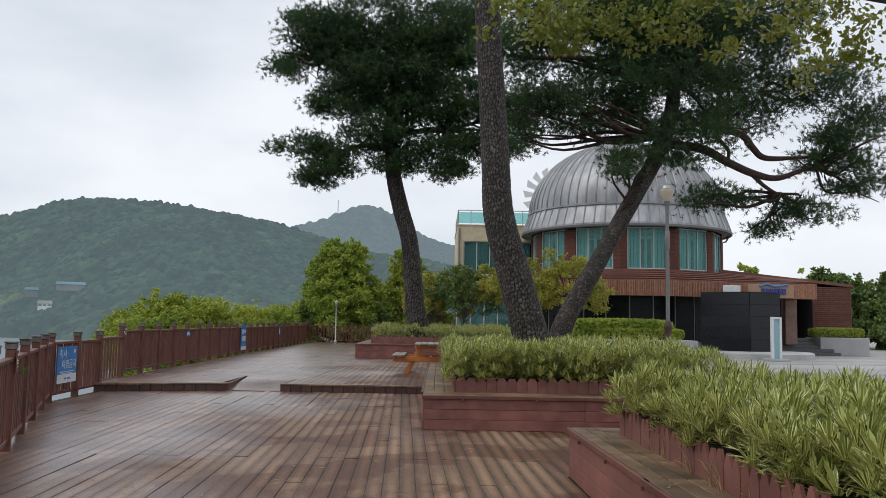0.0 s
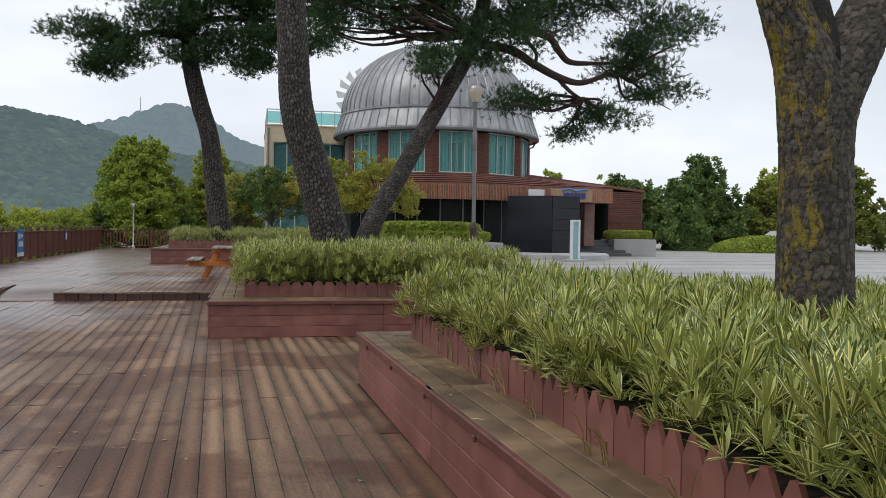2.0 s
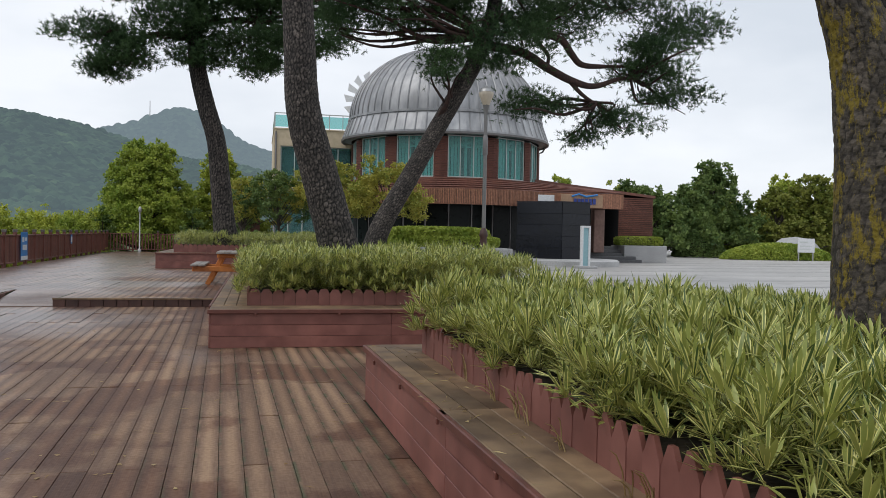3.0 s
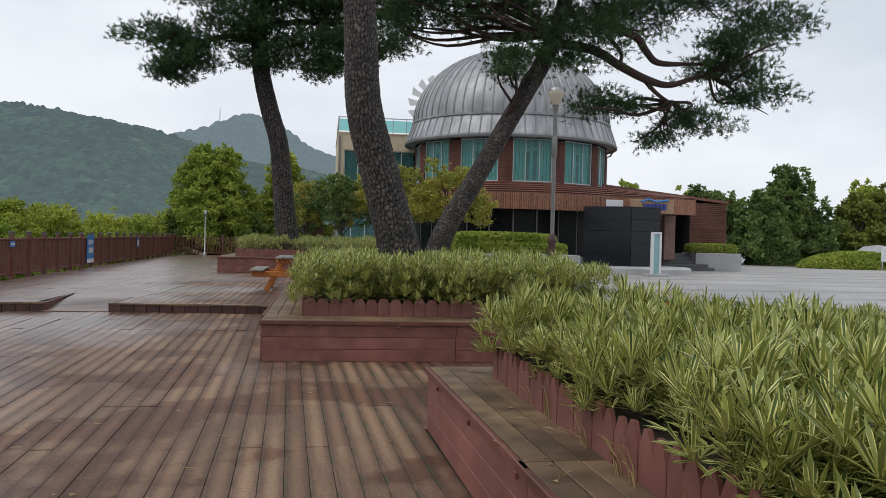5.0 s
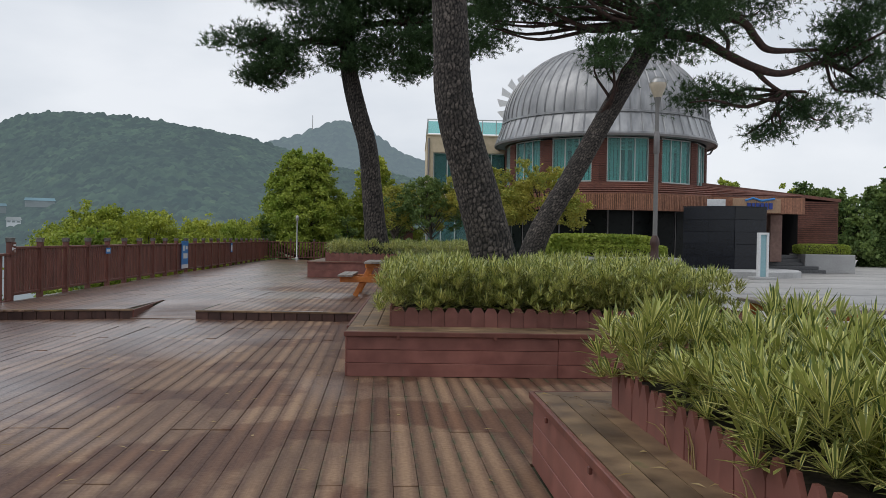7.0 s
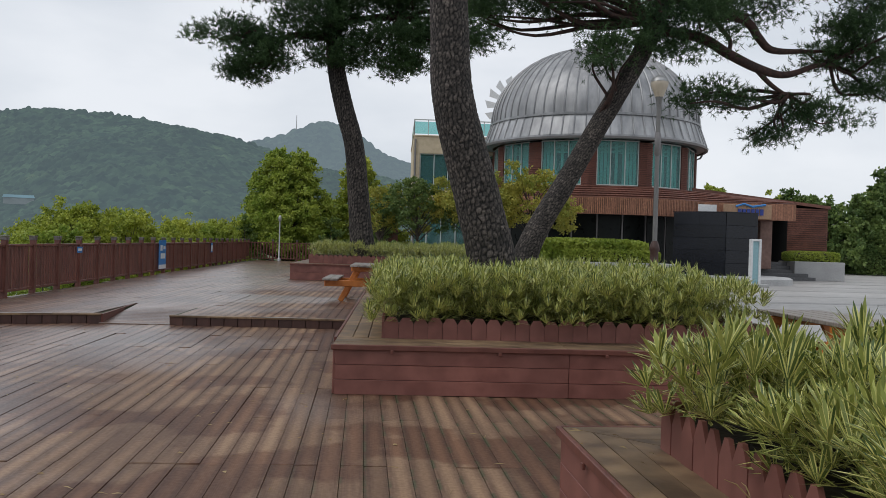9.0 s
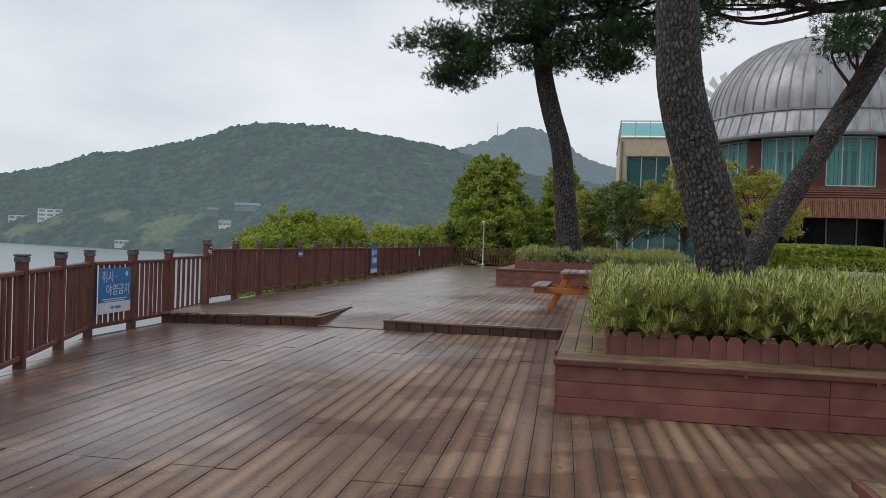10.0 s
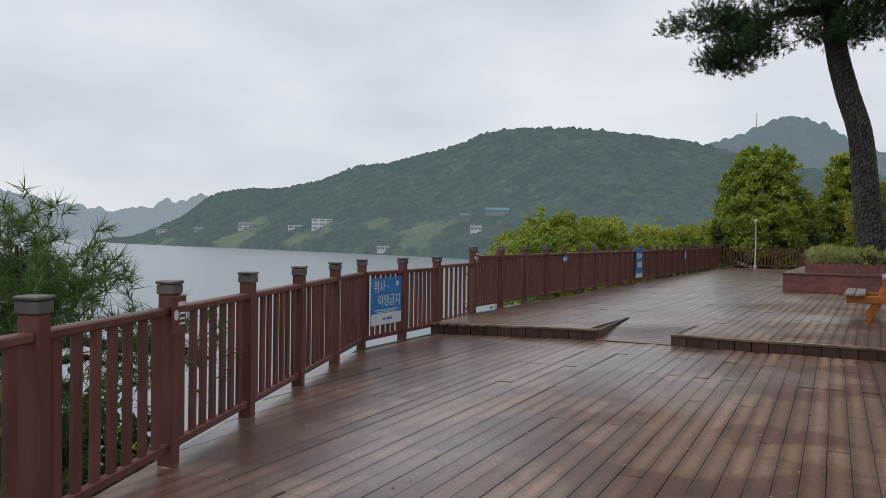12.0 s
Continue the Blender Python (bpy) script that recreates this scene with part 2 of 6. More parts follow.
def variegated_material(name):
    """Long blades, green in the middle with cream margins; u runs across the blade, v along it."""
    m = bpy.data.materials.new(name)
    m.use_nodes = True
    n, l = m.node_tree.nodes, m.node_tree.links
    b = n["Principled BSDF"]
    uv = n.new("ShaderNodeUVMap")
    uv.uv_map = "blade"
    sp = n.new("ShaderNodeSeparateXYZ")
    l.new(uv.outputs[0], sp.inputs[0])
    geo = n.new("ShaderNodeNewGeometry")
    d = n.new("ShaderNodeMath")
    d.operation = "SUBTRACT"
    d.inputs[1].default_value = 0.5
    l.new(sp.outputs[0], d.inputs[0])
    ab = n.new("ShaderNodeMath")
    ab.operation = "ABSOLUTE"
    l.new(d.outputs[0], ab.inputs[0])
    edge = n.new("ShaderNodeMath")
    edge.operation = "MULTIPLY_ADD"
    edge.inputs[1].default_value, edge.inputs[2].default_value = 0.26, 0.2
    l.new(geo.outputs["Random Per Island"], edge.inputs[0])
    gt = n.new("ShaderNodeMath")
    gt.operation = "GREATER_THAN"
    l.new(ab.outputs[0], gt.inputs[0])
    l.new(edge.outputs[0], gt.inputs[1])
    g1 = n.new("ShaderNodeMixRGB")
    g1.inputs[1].default_value, g1.inputs[2].default_value = (0.045, 0.095, 0.028, 1), (0.4, 0.43, 0.11, 1)
    l.new(geo.outputs["Random Per Island"], g1.inputs[0])
    x = n.new("ShaderNodeMixRGB")
    x.inputs[2].default_value = (0.76, 0.72, 0.26, 1)
    l.new(gt.outputs[0], x.inputs[0])
    l.new(g1.outputs[0], x.inputs[1])
    l.new(x.outputs[0], b.inputs["Base Color"])
    b.inputs["Roughness"].default_value = 0.38
    b.inputs["Specular IOR Level"].default_value = 0.5
    tr = n.new("ShaderNodeBsdfTranslucent")
    l.new(x.outputs[0], tr.inputs[0])
    mx = n.new("ShaderNodeMixShader")
    mx.inputs[0].default_value = 0.15
    l.new(b.outputs[0], mx.inputs[1])
    l.new(tr.outputs[0], mx.inputs[2])
    l.new(mx.outputs[0], n["Material Output"].inputs[0])
    return m


def distance_material(name, c1, c2, c3, haze_glow, share, crowns=True):
    """Wooded hills far across the lake: dark crowns with haze mixed in as emission."""
    m = mat(name, c1, c2, 0.05, 0.95, 0, world_space=True, big=0.8, bigscale=0.012, c3=c3, spec=0.05)
    n, l = m.node_tree.nodes, m.node_tree.links
    # every crown has a tone of its own
    geo = n.new("ShaderNodeNewGeometry")
    vo = n.new("ShaderNodeTexVoronoi")
    vo.inputs["Scale"].default_value = 0.17
    l.new(geo.outputs["Position"], vo.inputs["Vector"])
    sp = n.new("ShaderNodeSeparateXYZ")
    l.new(vo.outputs["Color"], sp.inputs[0])
    tone = n.new("ShaderNodeMapRange")
    tone.inputs["To Min"].default_value, tone.inputs["To Max"].default_value = 0.3, 1.75
    l.new(sp.outputs[0], tone.inputs["Value"])
    sc = n.new("ShaderNodeVectorMath")
    sc.operation = "SCALE"
    b = n["Principled BSDF"]
    l.new(b.inputs["Base Color"].links[0].from_socket, sc.inputs[0])
    l.new(tone.outputs[0], sc.inputs["Scale"])
    if crowns:
        # open meadows on the lower slopes
        mp = n.new("ShaderNodeMapping")
        mp.inputs["Scale"].default_value = (0.012, 0.006, 0.03)
        l.new(geo.outputs["Position"], mp.inputs[0])
        field = n.new("ShaderNodeTexNoise")
        field.inputs["Scale"].default_value, field.inputs["Detail"].default_value = 1.0, 5
        l.new(mp.outputs[0], field.inputs["Vector"])
        up = n.new("ShaderNodeSeparateXYZ")
        l.new(geo.outputs["Position"], up.inputs[0])
        low = n.new("ShaderNodeMapRange")
        low.inputs["From Min"].default_value, low.inputs["From Max"].default_value = 16, 44
        low.inputs["To Min"].default_value, low.inputs["To Max"].default_value = 0.0, -0.3
        l.new(up.outputs[2], low.inputs["Value"])
        both = n.new("ShaderNodeMath")
        l.new(field.outputs["Fac"], both.inputs[0])
        l.new(low.outputs[0], both.inputs[1])
        mask = n.new("ShaderNodeMapRange")
        mask.inputs["From Min"].default_value, mask.inputs["From Max"].default_value = 0.56, 0.62
        mask.inputs["To Max"].default_value = 0.75
        l.new(both.outputs[0], mask.inputs["Value"])
        mead = n.new("ShaderNodeMixRGB")
        mead.inputs[2].default_value = (0.17, 0.2, 0.08, 1)
        l.new(mask.outputs[0], mead.inputs[0])
        l.new(sc.outputs[0], mead.inputs[1])
        l.new(mead.outputs[0], b.inputs["Base Color"])
    # an even glow in the haze colour, blended over the surface
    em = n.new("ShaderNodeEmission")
    em.inputs[0].default_value, em.inputs[1].default_value = (*haze_glow, 1), 1.0
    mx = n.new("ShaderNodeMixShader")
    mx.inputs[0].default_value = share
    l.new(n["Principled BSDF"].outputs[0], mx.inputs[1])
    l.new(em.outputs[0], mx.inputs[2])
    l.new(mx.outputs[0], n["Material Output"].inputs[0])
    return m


M_DECK = deck_material("wet deck boards", (0.115, 0.063, 0.041), (0.185, 0.115, 0.073), (0.9, 0.78, 0.76))
M_RED = mat("oxblood painted boards", (0.16, 0.057, 0.045), (0.24, 0.094, 0.074), 5, 0.5, 0.12, (1, 1, 1), 0.18, big=0.5, bigscale=1.3)
M_FENCE = mat("brown painted timber", (0.1, 0.031, 0.022), (0.165, 0.057, 0.04), 9, 0.5, 0.15, (1, 1, 0.3), 0.3)
M_STEP = mat("dark brown step boards", (0.05, 0.022, 0.017), (0.09, 0.041, 0.031), 9, 0.5, 0.15, (1, 1, 0.3), 0.4)
M_CAP = mat("weathered post cap", (0.06, 0.05, 0.045), (0.16, 0.14, 0.13), 12, 0.5, 0.1)
M_SEAT = mat("mossy bench boards", (0.095, 0.058, 0.034), (0.235, 0.155, 0.088), 5, 0.55, 0.25, (1, 1, 1), 0.35, big=0.8, bigscale=1.4, c3=(0.11, 0.125, 0.045), spec=0.4)
def bark_material(name, crack, plate1, plate2, lichen=None, lo=0.2, hi=0.95, bump=0.5):
    """Bark: dark in the cracks, paler on the plates; lichen in patches where there is any."""
    m = mat(name, plate1, plate2, 34, 0.88, bump, rand=0.0, big=0.45, bigscale=1.6)
    n, l = m.node_tree.nodes, m.node_tree.links
    b = n["Principled BSDF"]
    src = b.inputs["Base Color"].links[0].from_socket
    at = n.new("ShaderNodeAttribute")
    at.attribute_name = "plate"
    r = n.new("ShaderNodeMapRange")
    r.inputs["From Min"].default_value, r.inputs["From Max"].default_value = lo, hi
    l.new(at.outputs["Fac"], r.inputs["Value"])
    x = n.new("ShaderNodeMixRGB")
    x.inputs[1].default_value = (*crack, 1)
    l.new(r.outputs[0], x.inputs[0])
    tone = n.new("ShaderNodeAttribute")
    tone.attribute_name = "tone"
    tr = n.new("ShaderNodeMapRange")
    tr.inputs["To Min"].default_value, tr.inputs["To Max"].default_value = 0.55, 1.45
    l.new(tone.outputs["Fac"], tr.inputs["Value"])
    sc = n.new("ShaderNodeVectorMath")
    sc.operation = "SCALE"
    l.new(src, sc.inputs[0])
    l.new(tr.outputs[0], sc.inputs["Scale"])
    l.new(sc.outputs[0], x.inputs[2])
    out = x.outputs[0]
    if lichen:
        geo = n.new("ShaderNodeNewGeometry")
        mp = n.new("ShaderNodeMapping")
        mp.inputs["Scale"].default_value = (1, 1, 0.38)
        l.new(geo.outputs["Position"], mp.inputs[0])
        t = n.new("ShaderNodeTexNoise")
        t.inputs["Scale"].default_value, t.inputs["Detail"].default_value = 13.0, 15
        t.inputs["Roughness"].default_value = 0.8
        l.new(mp.outputs[0], t.inputs["Vector"])
        f = n.new("ShaderNodeMapRange")
        f.inputs["From Min"].default_value, f.inputs["From Max"].default_value = 0.55, 0.6
        # it grows on the side that faces the lake
        px = n.new("ShaderNodeSeparateXYZ")
        l.new(geo.outputs["Position"], px.inputs[0])
        lee = n.new("ShaderNodeMapRange")
        lee.inputs["From Min"].default_value, lee.inputs["From Max"].default_value = 3.98, 4.3
        lee.inputs["To Min"].default_value, lee.inputs["To Max"].default_value = 0.06, -0.06
        l.new(px.outputs[0], lee.inputs["Value"])
        su = n.new("ShaderNodeMath")
        l.new(t.outputs["Fac"], su.inputs[0])
        l.new(lee.outputs[0], su.inputs[1])
        l.new(su.outputs[0], f.inputs["Value"])
        x2 = n.new("ShaderNodeMixRGB")
        x2.inputs[2].default_value = (*lichen, 1)
        l.new(f.outputs[0], x2.inputs[0])
        l.new(out, x2.inputs[1])
        out = x2.outputs[0]
    l.new(out, b.inputs["Base Color"])
    return m


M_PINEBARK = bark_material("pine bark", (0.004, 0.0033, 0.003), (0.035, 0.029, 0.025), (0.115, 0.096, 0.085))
M_WOODBARK = mat("grey branch bark", (0.04, 0.032, 0.025), (0.1, 0.08, 0.065), 9, 0.85, 0.3, rand=0.15)
M_REDBARK = mat("red pine bark", (0.022, 0.013, 0.011), (0.07, 0.035, 0.027), 14, 0.85, 0.4, rand=0.1)
M_MOSSBARK = bark_material("lichened bark", (0.012, 0.01, 0.008), (0.04, 0.032, 0.025), (0.1, 0.083, 0.067), (0.17, 0.125, 0.012), 0.05, 0.6, 0.9)
M_NEEDLE = leaf_material("pine needles", (0.016, 0.042, 0.018), (0.08, 0.145, 0.05))
M_NEEDLE_Y = leaf_material("young pine needles", (0.05, 0.11, 0.03), (0.16, 0.24, 0.07))
M_LEAF_Y = leaf_material("yellow green leaves", (0.16, 0.23, 0.03), (0.5, 0.53, 0.08))
M_LEAF_B = leaf_material("bright green leaves", (0.15, 0.24, 0.03), (0.43, 0.48, 0.085))
M_LEAF_M = leaf_material("maple leaves", (0.22, 0.28, 0.05), (0.52, 0.44, 0.09))
M_LEAF_D = leaf_material("dark leaves", (0.055, 0.11, 0.034), (0.21, 0.28, 0.075))
M_LEAF_Z = leaf_material("zelkova leaves", (0.09, 0.13, 0.02), (0.28, 0.29, 0.06))
M_VAR = variegated_material("variegated blades")
M_SOIL = mat("planter soil", (0.02, 0.015, 0.01), (0.06, 0.045, 0.03), 20, 0.95, 0.5)
M_PAVE = mat("pale granite paving", (0.3, 0.285, 0.27), (0.42, 0.405, 0.39), 3, 0.5, 0.05, rand=0.15, world_space=True, bigscale=0.2)
M_GROUND = mat("grass and earth bank", (0.03, 0.05, 0.015), (0.09, 0.11, 0.035), 1.2, 0.95, 0.5, world_space=True)
M_METAL = mat("zinc dome sheet", (0.25, 0.255, 0.265), (0.4, 0.4, 0.405), 3, 0.5, 0.03, (1, 1, 0.2), 0.2, metal=0.55, big=0.5)
M_BRICK = mat("red brown brick", (0.085, 0.03, 0.022), (0.17, 0.066, 0.046), 30, 0.8, 0.3, rand=0.2)
M_SLAT = mat("red brown timber slats", (0.1, 0.036, 0.026), (0.19, 0.075, 0.05), 10, 0.6, 0.15, rand=0.3)
M_CREAM = mat("cream render", (0.56, 0.46, 0.31), (0.66, 0.55, 0.39), 4, 0.8, 0.05, rand=0.05, big=0.2)
M_FRAME = plain("pale window frames", (0.55, 0.58, 0.56), 0.45)
M_GLASS = glass("teal glazing", (0.66, 0.95, 0.93), 0.04, 0.7)
M_BLIND = plain("pale green blinds", (0.5, 0.74, 0.7), 0.6)
# near-black stands in for shade in rooms, recesses and under the canopy
M_DARK = plain("painted shade black", (0.012, 0.012, 0.013), 0.8)
M_DARKGLASS = mat("glass painted with shade", (0.006, 0.008, 0.008), (0.013, 0.016, 0.016), 3, 0.3, 0.0, rand=0.3, spec=0.12)
M_FASCIA = mat("orange brown timber slats", (0.2, 0.085, 0.05), (0.34, 0.16, 0.095), 10, 0.6, 0.15, rand=0.4)
M_BLACK = mat("black polished stone", (0.005, 0.006, 0.009), (0.012, 0.014, 0.021), 25, 0.22, 0.02, rand=0.4, spec=0.35)
M_STONE = mat("grey granite", (0.3, 0.3, 0.3), (0.42, 0.42, 0.42), 30, 0.7, 0.1)
M_STEEL = plain("grey galvanised steel", (0.4, 0.4, 0.4), 0.45, 0.6)
M_WHITE = plain("white paint", (0.68, 0.69, 0.7), 0.5)
M_GAP = mat("mossy gaps", (0.03, 0.028, 0.018), (0.06, 0.07, 0.03), 3, 0.95, 0.3, world_space=True)
M_LITTER = leaf_material("fallen leaves and needles", (0.2, 0.11, 0.04), (0.5, 0.4, 0.2))
M_BLUE = plain("sign blue", (0.03, 0.2, 0.52), 0.4)
M_ORANGE = mat("varnished orange timber", (0.45, 0.13, 0.02), (0.62, 0.21, 0.04), 8, 0.4, 0.1, (1, 8, 1), 0.2)
M_TABLETOP = mat("weathered grey table boards", (0.16, 0.13, 0.11), (0.3, 0.27, 0.24), 9, 0.45, 0.2, (8, 1, 1), 0.3)
M_POLE = plain("grey lamp post paint", (0.17, 0.165, 0.16), 0.4, 0.4)
M_DARKSTONE = mat("dark granite steps", (0.05, 0.05, 0.052), (0.11, 0.11, 0.115), 25, 0.5, 0.1)
M_PILLAR = mat("brown render pillar", (0.2, 0.12, 0.1), (0.27, 0.17, 0.14), 6, 0.8, 0.05)
M_TAN = mat("tan timber boards", (0.3, 0.18, 0.11), (0.42, 0.27, 0.17), 10, 0.6, 0.1, (8, 1, 1), 0.1)
M_NAVY = plain("navy sign paint", (0.015, 0.04, 0.24), 0.4)
M_PIT = plain("lamp pole paint", (0.2, 0.19, 0.19), 0.45, 0.3)
M_GLOBE = plain("frosted lamp globe", (0.5, 0.43, 0.34), 0.35)
# the last colour and number are the painted haze and its strength
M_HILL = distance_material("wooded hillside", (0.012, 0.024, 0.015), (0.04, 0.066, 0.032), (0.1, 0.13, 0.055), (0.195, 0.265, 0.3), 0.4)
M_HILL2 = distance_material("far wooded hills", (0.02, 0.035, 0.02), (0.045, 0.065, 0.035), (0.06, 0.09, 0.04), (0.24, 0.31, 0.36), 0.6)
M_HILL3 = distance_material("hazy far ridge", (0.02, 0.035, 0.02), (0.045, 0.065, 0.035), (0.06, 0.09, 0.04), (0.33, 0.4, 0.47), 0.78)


# ---- mesh helpers ----
class Geo:
    """Gathers vertices and faces for one mesh."""

    def __init__(self):
        self.v, self.f, self.n = [], [], 0

    def add(self, verts, faces):
        self.v.append(np.asarray(verts, dtype=float).reshape(-1, 3))
        self.f += [tuple(i + self.n for i in f) for f in faces]
        self.n += len(self.v[-1])
        return self

    def box(self, x0, x1, y0, y1, z0, z1, m=None, c=0.0):
        """A block with its edges chamfered by c."""
        X, Y, Z = (x0, x1), (y0, y1), (z0, z1)
        if c <= 0:
            v = [(X[i], Y[j], Z[k]) for i in (0, 1) for j in (0, 1) for k in (0, 1)]
            f = [(0, 1, 3, 2), (4, 6, 7, 5), (0, 4, 5, 1), (2, 3, 7, 6), (0, 2, 6, 4), (1, 5, 7, 3)]
        else:
            v, idx = [], {}
            for i in (0, 1):
                for j in (0, 1):
                    for k in (0, 1):
                        s = (1 - 2 * i, 1 - 2 * j, 1 - 2 * k)
                        for ax in range(3):
                            p = [X[i], Y[j], Z[k]]
                            for o in range(3):
                                if o != ax:
                                    p[o] += s[o] * c
                            idx[i, j, k, ax] = len(v)
                            v.append(p)
            f = []
            for ax in range(3):
                o1, o2 = [(1, 2), (2, 0), (0, 1)][ax]
                for side in (0, 1):
                    q = []
                    for a, b2 in ((0, 0), (1, 0), (1, 1), (0, 1)):
                        key = [0, 0, 0]
                        key[ax], key[o1], key[o2] = side, a, b2
                        q.append(idx[(*key, ax)])
                    f.append(tuple(q if side else q[::-1]))
                for a in (0, 1):
                    for b2 in (0, 1):
                        k0, k1 = [0, 0, 0], [0, 0, 0]
                        k0[o1] = k1[o1] = a
                        k0[o2] = k1[o2] = b2
                        k1[ax] = 1
                        q = [idx[(*k0, o1)], idx[(*k1, o1)], idx[(*k1, o2)], idx[(*k0, o2)]]
                        f.append(tuple(q if a != b2 else q[::-1]))
            for i in (0, 1):
                for j in (0, 1):
                    for k in (0, 1):
                        q = [idx[i, j, k, ax] for ax in range(3)]
                        f.append(tuple(q if (i + j + k) % 2 else q[::-1]))
        v = np.array(v, dtype=float)
        if m is not None:
            v = v @ np.array(m.to_3x3()).T + np.array(m.translation)
        return self.add(v, f)

    def tube(self, path, radii, sides=10, caps=True):
        """A round tube along a path."""
        P = np.array(path, dtype=float)
        T = np.gradient(P, axis=0)
        T /= np.linalg.norm(T, axis=1)[:, None] + 1e-9
        ref = np.array([0.0, 1.0, 0.13]) if abs(T[0][2]) > 0.7 else np.array([0.0, 0.1, 1.0])
        A = np.cross(T, ref)
        A /= np.linalg.norm(A, axis=1)[:, None] + 1e-9
        B = np.cross(T, A)
        th = np.linspace(0, 2 * math.pi, sides, endpoint=False)
        R = np.broadcast_to(np.asarray(radii, dtype=float), (len(P),))
        V = P[:, None] + R[:, None, None] * (A[:, None] * np.cos(th)[None, :, None] + B[:, None] * np.sin(th)[None, :, None])
        f = []
        for i in range(len(P) - 1):
            for j in range(sides):
                a, b2 = i * sides + j, i * sides + (j + 1) % sides
                f.append((a, a + sides, b2 + sides, b2))
        if caps:
            f.append(tuple(range(sides)))
            f.append(tuple(range((len(P) - 1) * sides, len(P) * sides))[::-1])
        return self.add(V.reshape(-1, 3), f)

    def lathe(self, profile, centre=(0, 0), sides=24, start=0.0):
        """Turns (radius, height) pairs about an upright axis."""
        th = np.linspace(0, 2 * math.pi, sides, endpoint=False) + start
        V = [(centre[0] + r * math.cos(t), centre[1] + r * math.sin(t), z) for r, z in profile for t in th]
        f = []
        for i in range(len(profile) - 1):
            for j in range(sides):
                a, b2 = i * sides + j, i * sides + (j + 1) % sides
                f.append((a, b2, b2 + sides, a + sides))
        return self.add(V, f)

    def prism(self, outline, z0, z1):
        """An upright prism over a plan outline, counter-clockwise."""
        k = len(outline)
        V = [(x, y, z0) for x, y in outline] + [(x, y, z1) for x, y in outline]
        f = [tuple(range(k))[::-1], tuple(range(k, 2 * k))]
        f += [(i, (i + 1) % k, k + (i + 1) % k, k + i) for i in range(k)]
        return self.add(V, f)

    def mesh(self, name, material=None, smooth=False):
        me = bpy.data.meshes.new(name)
        V = np.concatenate(self.v) if self.v else np.zeros((0, 3))
        me.from_pydata(V.tolist(), [], self.f)
        if material:
            me.materials.append(material)
        if smooth:
            me.polygons.foreach_set("use_smooth", [True] * len(me.polygons))
        me.update()
        return me


def tri_mesh(name, V, F, material, smooth=False, uv=None):
    """A mesh from arrays: V (n,3), F (m,3)."""
    me = bpy.data.meshes.new(name)
    me.vertices.add(len(V))
    me.vertices.foreach_set("co", np.ascontiguousarray(V, dtype=np.float32).ravel())
    k = F.shape[1]
    me.loops.add(F.size)
    me.loops.foreach_set("vertex_index", np.ascontiguousarray(F, dtype=np.int32).ravel())
    me.polygons.add(len(F))
    me.polygons.foreach_set("loop_start", np.arange(0, F.size, k, dtype=np.int32))
    if smooth:
        me.polygons.foreach_set("use_smooth", np.ones(len(F), dtype=bool))
    me.materials.append(material)
    if uv is not None:
        lay = me.uv_layers.new(name="blade")
        lay.data.foreach_set("uv", np.ascontiguousarray(uv[F.ravel()], dtype=np.float32).ravel())
    me.update(calc_edges=True)
    me.validate()
    return me


def empty(name, x=0, y=0, z=0, label="", category="", group="", kind=""):
    ob = new(name)
    ob.empty_display_size = 0.1
    ob.matrix_world = pose(x, y, z)
    return tagged(ob, label, category, group, kind)


def part(name, geo, material, parent=None, label="", smooth=False):
    """Links geometry as one mesh object under its thing, in the parent's own coordinates."""
    me = geo if isinstance(geo, bpy.types.Mesh) else geo.mesh(name, material, smooth)
    ob = new(name, me)
    if parent is not None:
        ob.parent = parent
    if label:
        ob["label"] = label
    return ob


def thing(name, geo, material, label="", category="", group="", kind="", smooth=False):
    return tagged(part(name, geo, material, None, "", smooth), label, category, group, kind)


rng = np.random.default_rng(7)

# ---- lake, hills, ground ----
def fence_x(y):
    """Plan line of the railing along the lake side."""
    if y < 6.95:
        return -2.15
    if y < 14.05:
        return -2.15 - (y - 6.95) * 0.3873
    if y < 16.15:
        return -4.9 - (y - 14.05) * 0.057
    if y < 17.8:
        return -5.02 - (y - 16.15) * 0.14
    return -5.25 - (y - 17.8) * 0.0266


water = bpy.data.materials.new("still lake water")
water.use_nodes = True
wb = water.node_tree.nodes["Principled BSDF"]
wb.inputs["Base Color"].default_value = (0.2, 0.24, 0.26, 1)
wb.inputs["Roughness"].default_value = 0.28
wnz = water.node_tree.nodes.new("ShaderNodeTexNoise")
wnz.inputs["Scale"].default_value, wnz.inputs["Detail"].default_value = 0.35, 4
wgeo = water.node_tree.nodes.new("ShaderNodeNewGeometry")
water.node_tree.links.new(wgeo.outputs["Position"], wnz.inputs["Vector"])
wbp = water.node_tree.nodes.new("ShaderNodeBump")
wbp.inputs["Strength"].default_value, wbp.inputs["Distance"].default_value = 0.2, 0.4
water.node_tree.links.new(wnz.outputs["Fac"], wbp.inputs["Height"])
water.node_tree.links.new(wbp.outputs[0], wb.inputs["Normal"])
LAKE = -14.0
g = Geo()
g.add([(-4200, -4200, LAKE), (4200, -4200, LAKE), (4200, 4200, LAKE), (-4200, 4200, LAKE)], [(0, 1, 2, 3)])
thing("water", g, water, "calm grey lake reflecting the overcast sky", "lake", kind="structure")

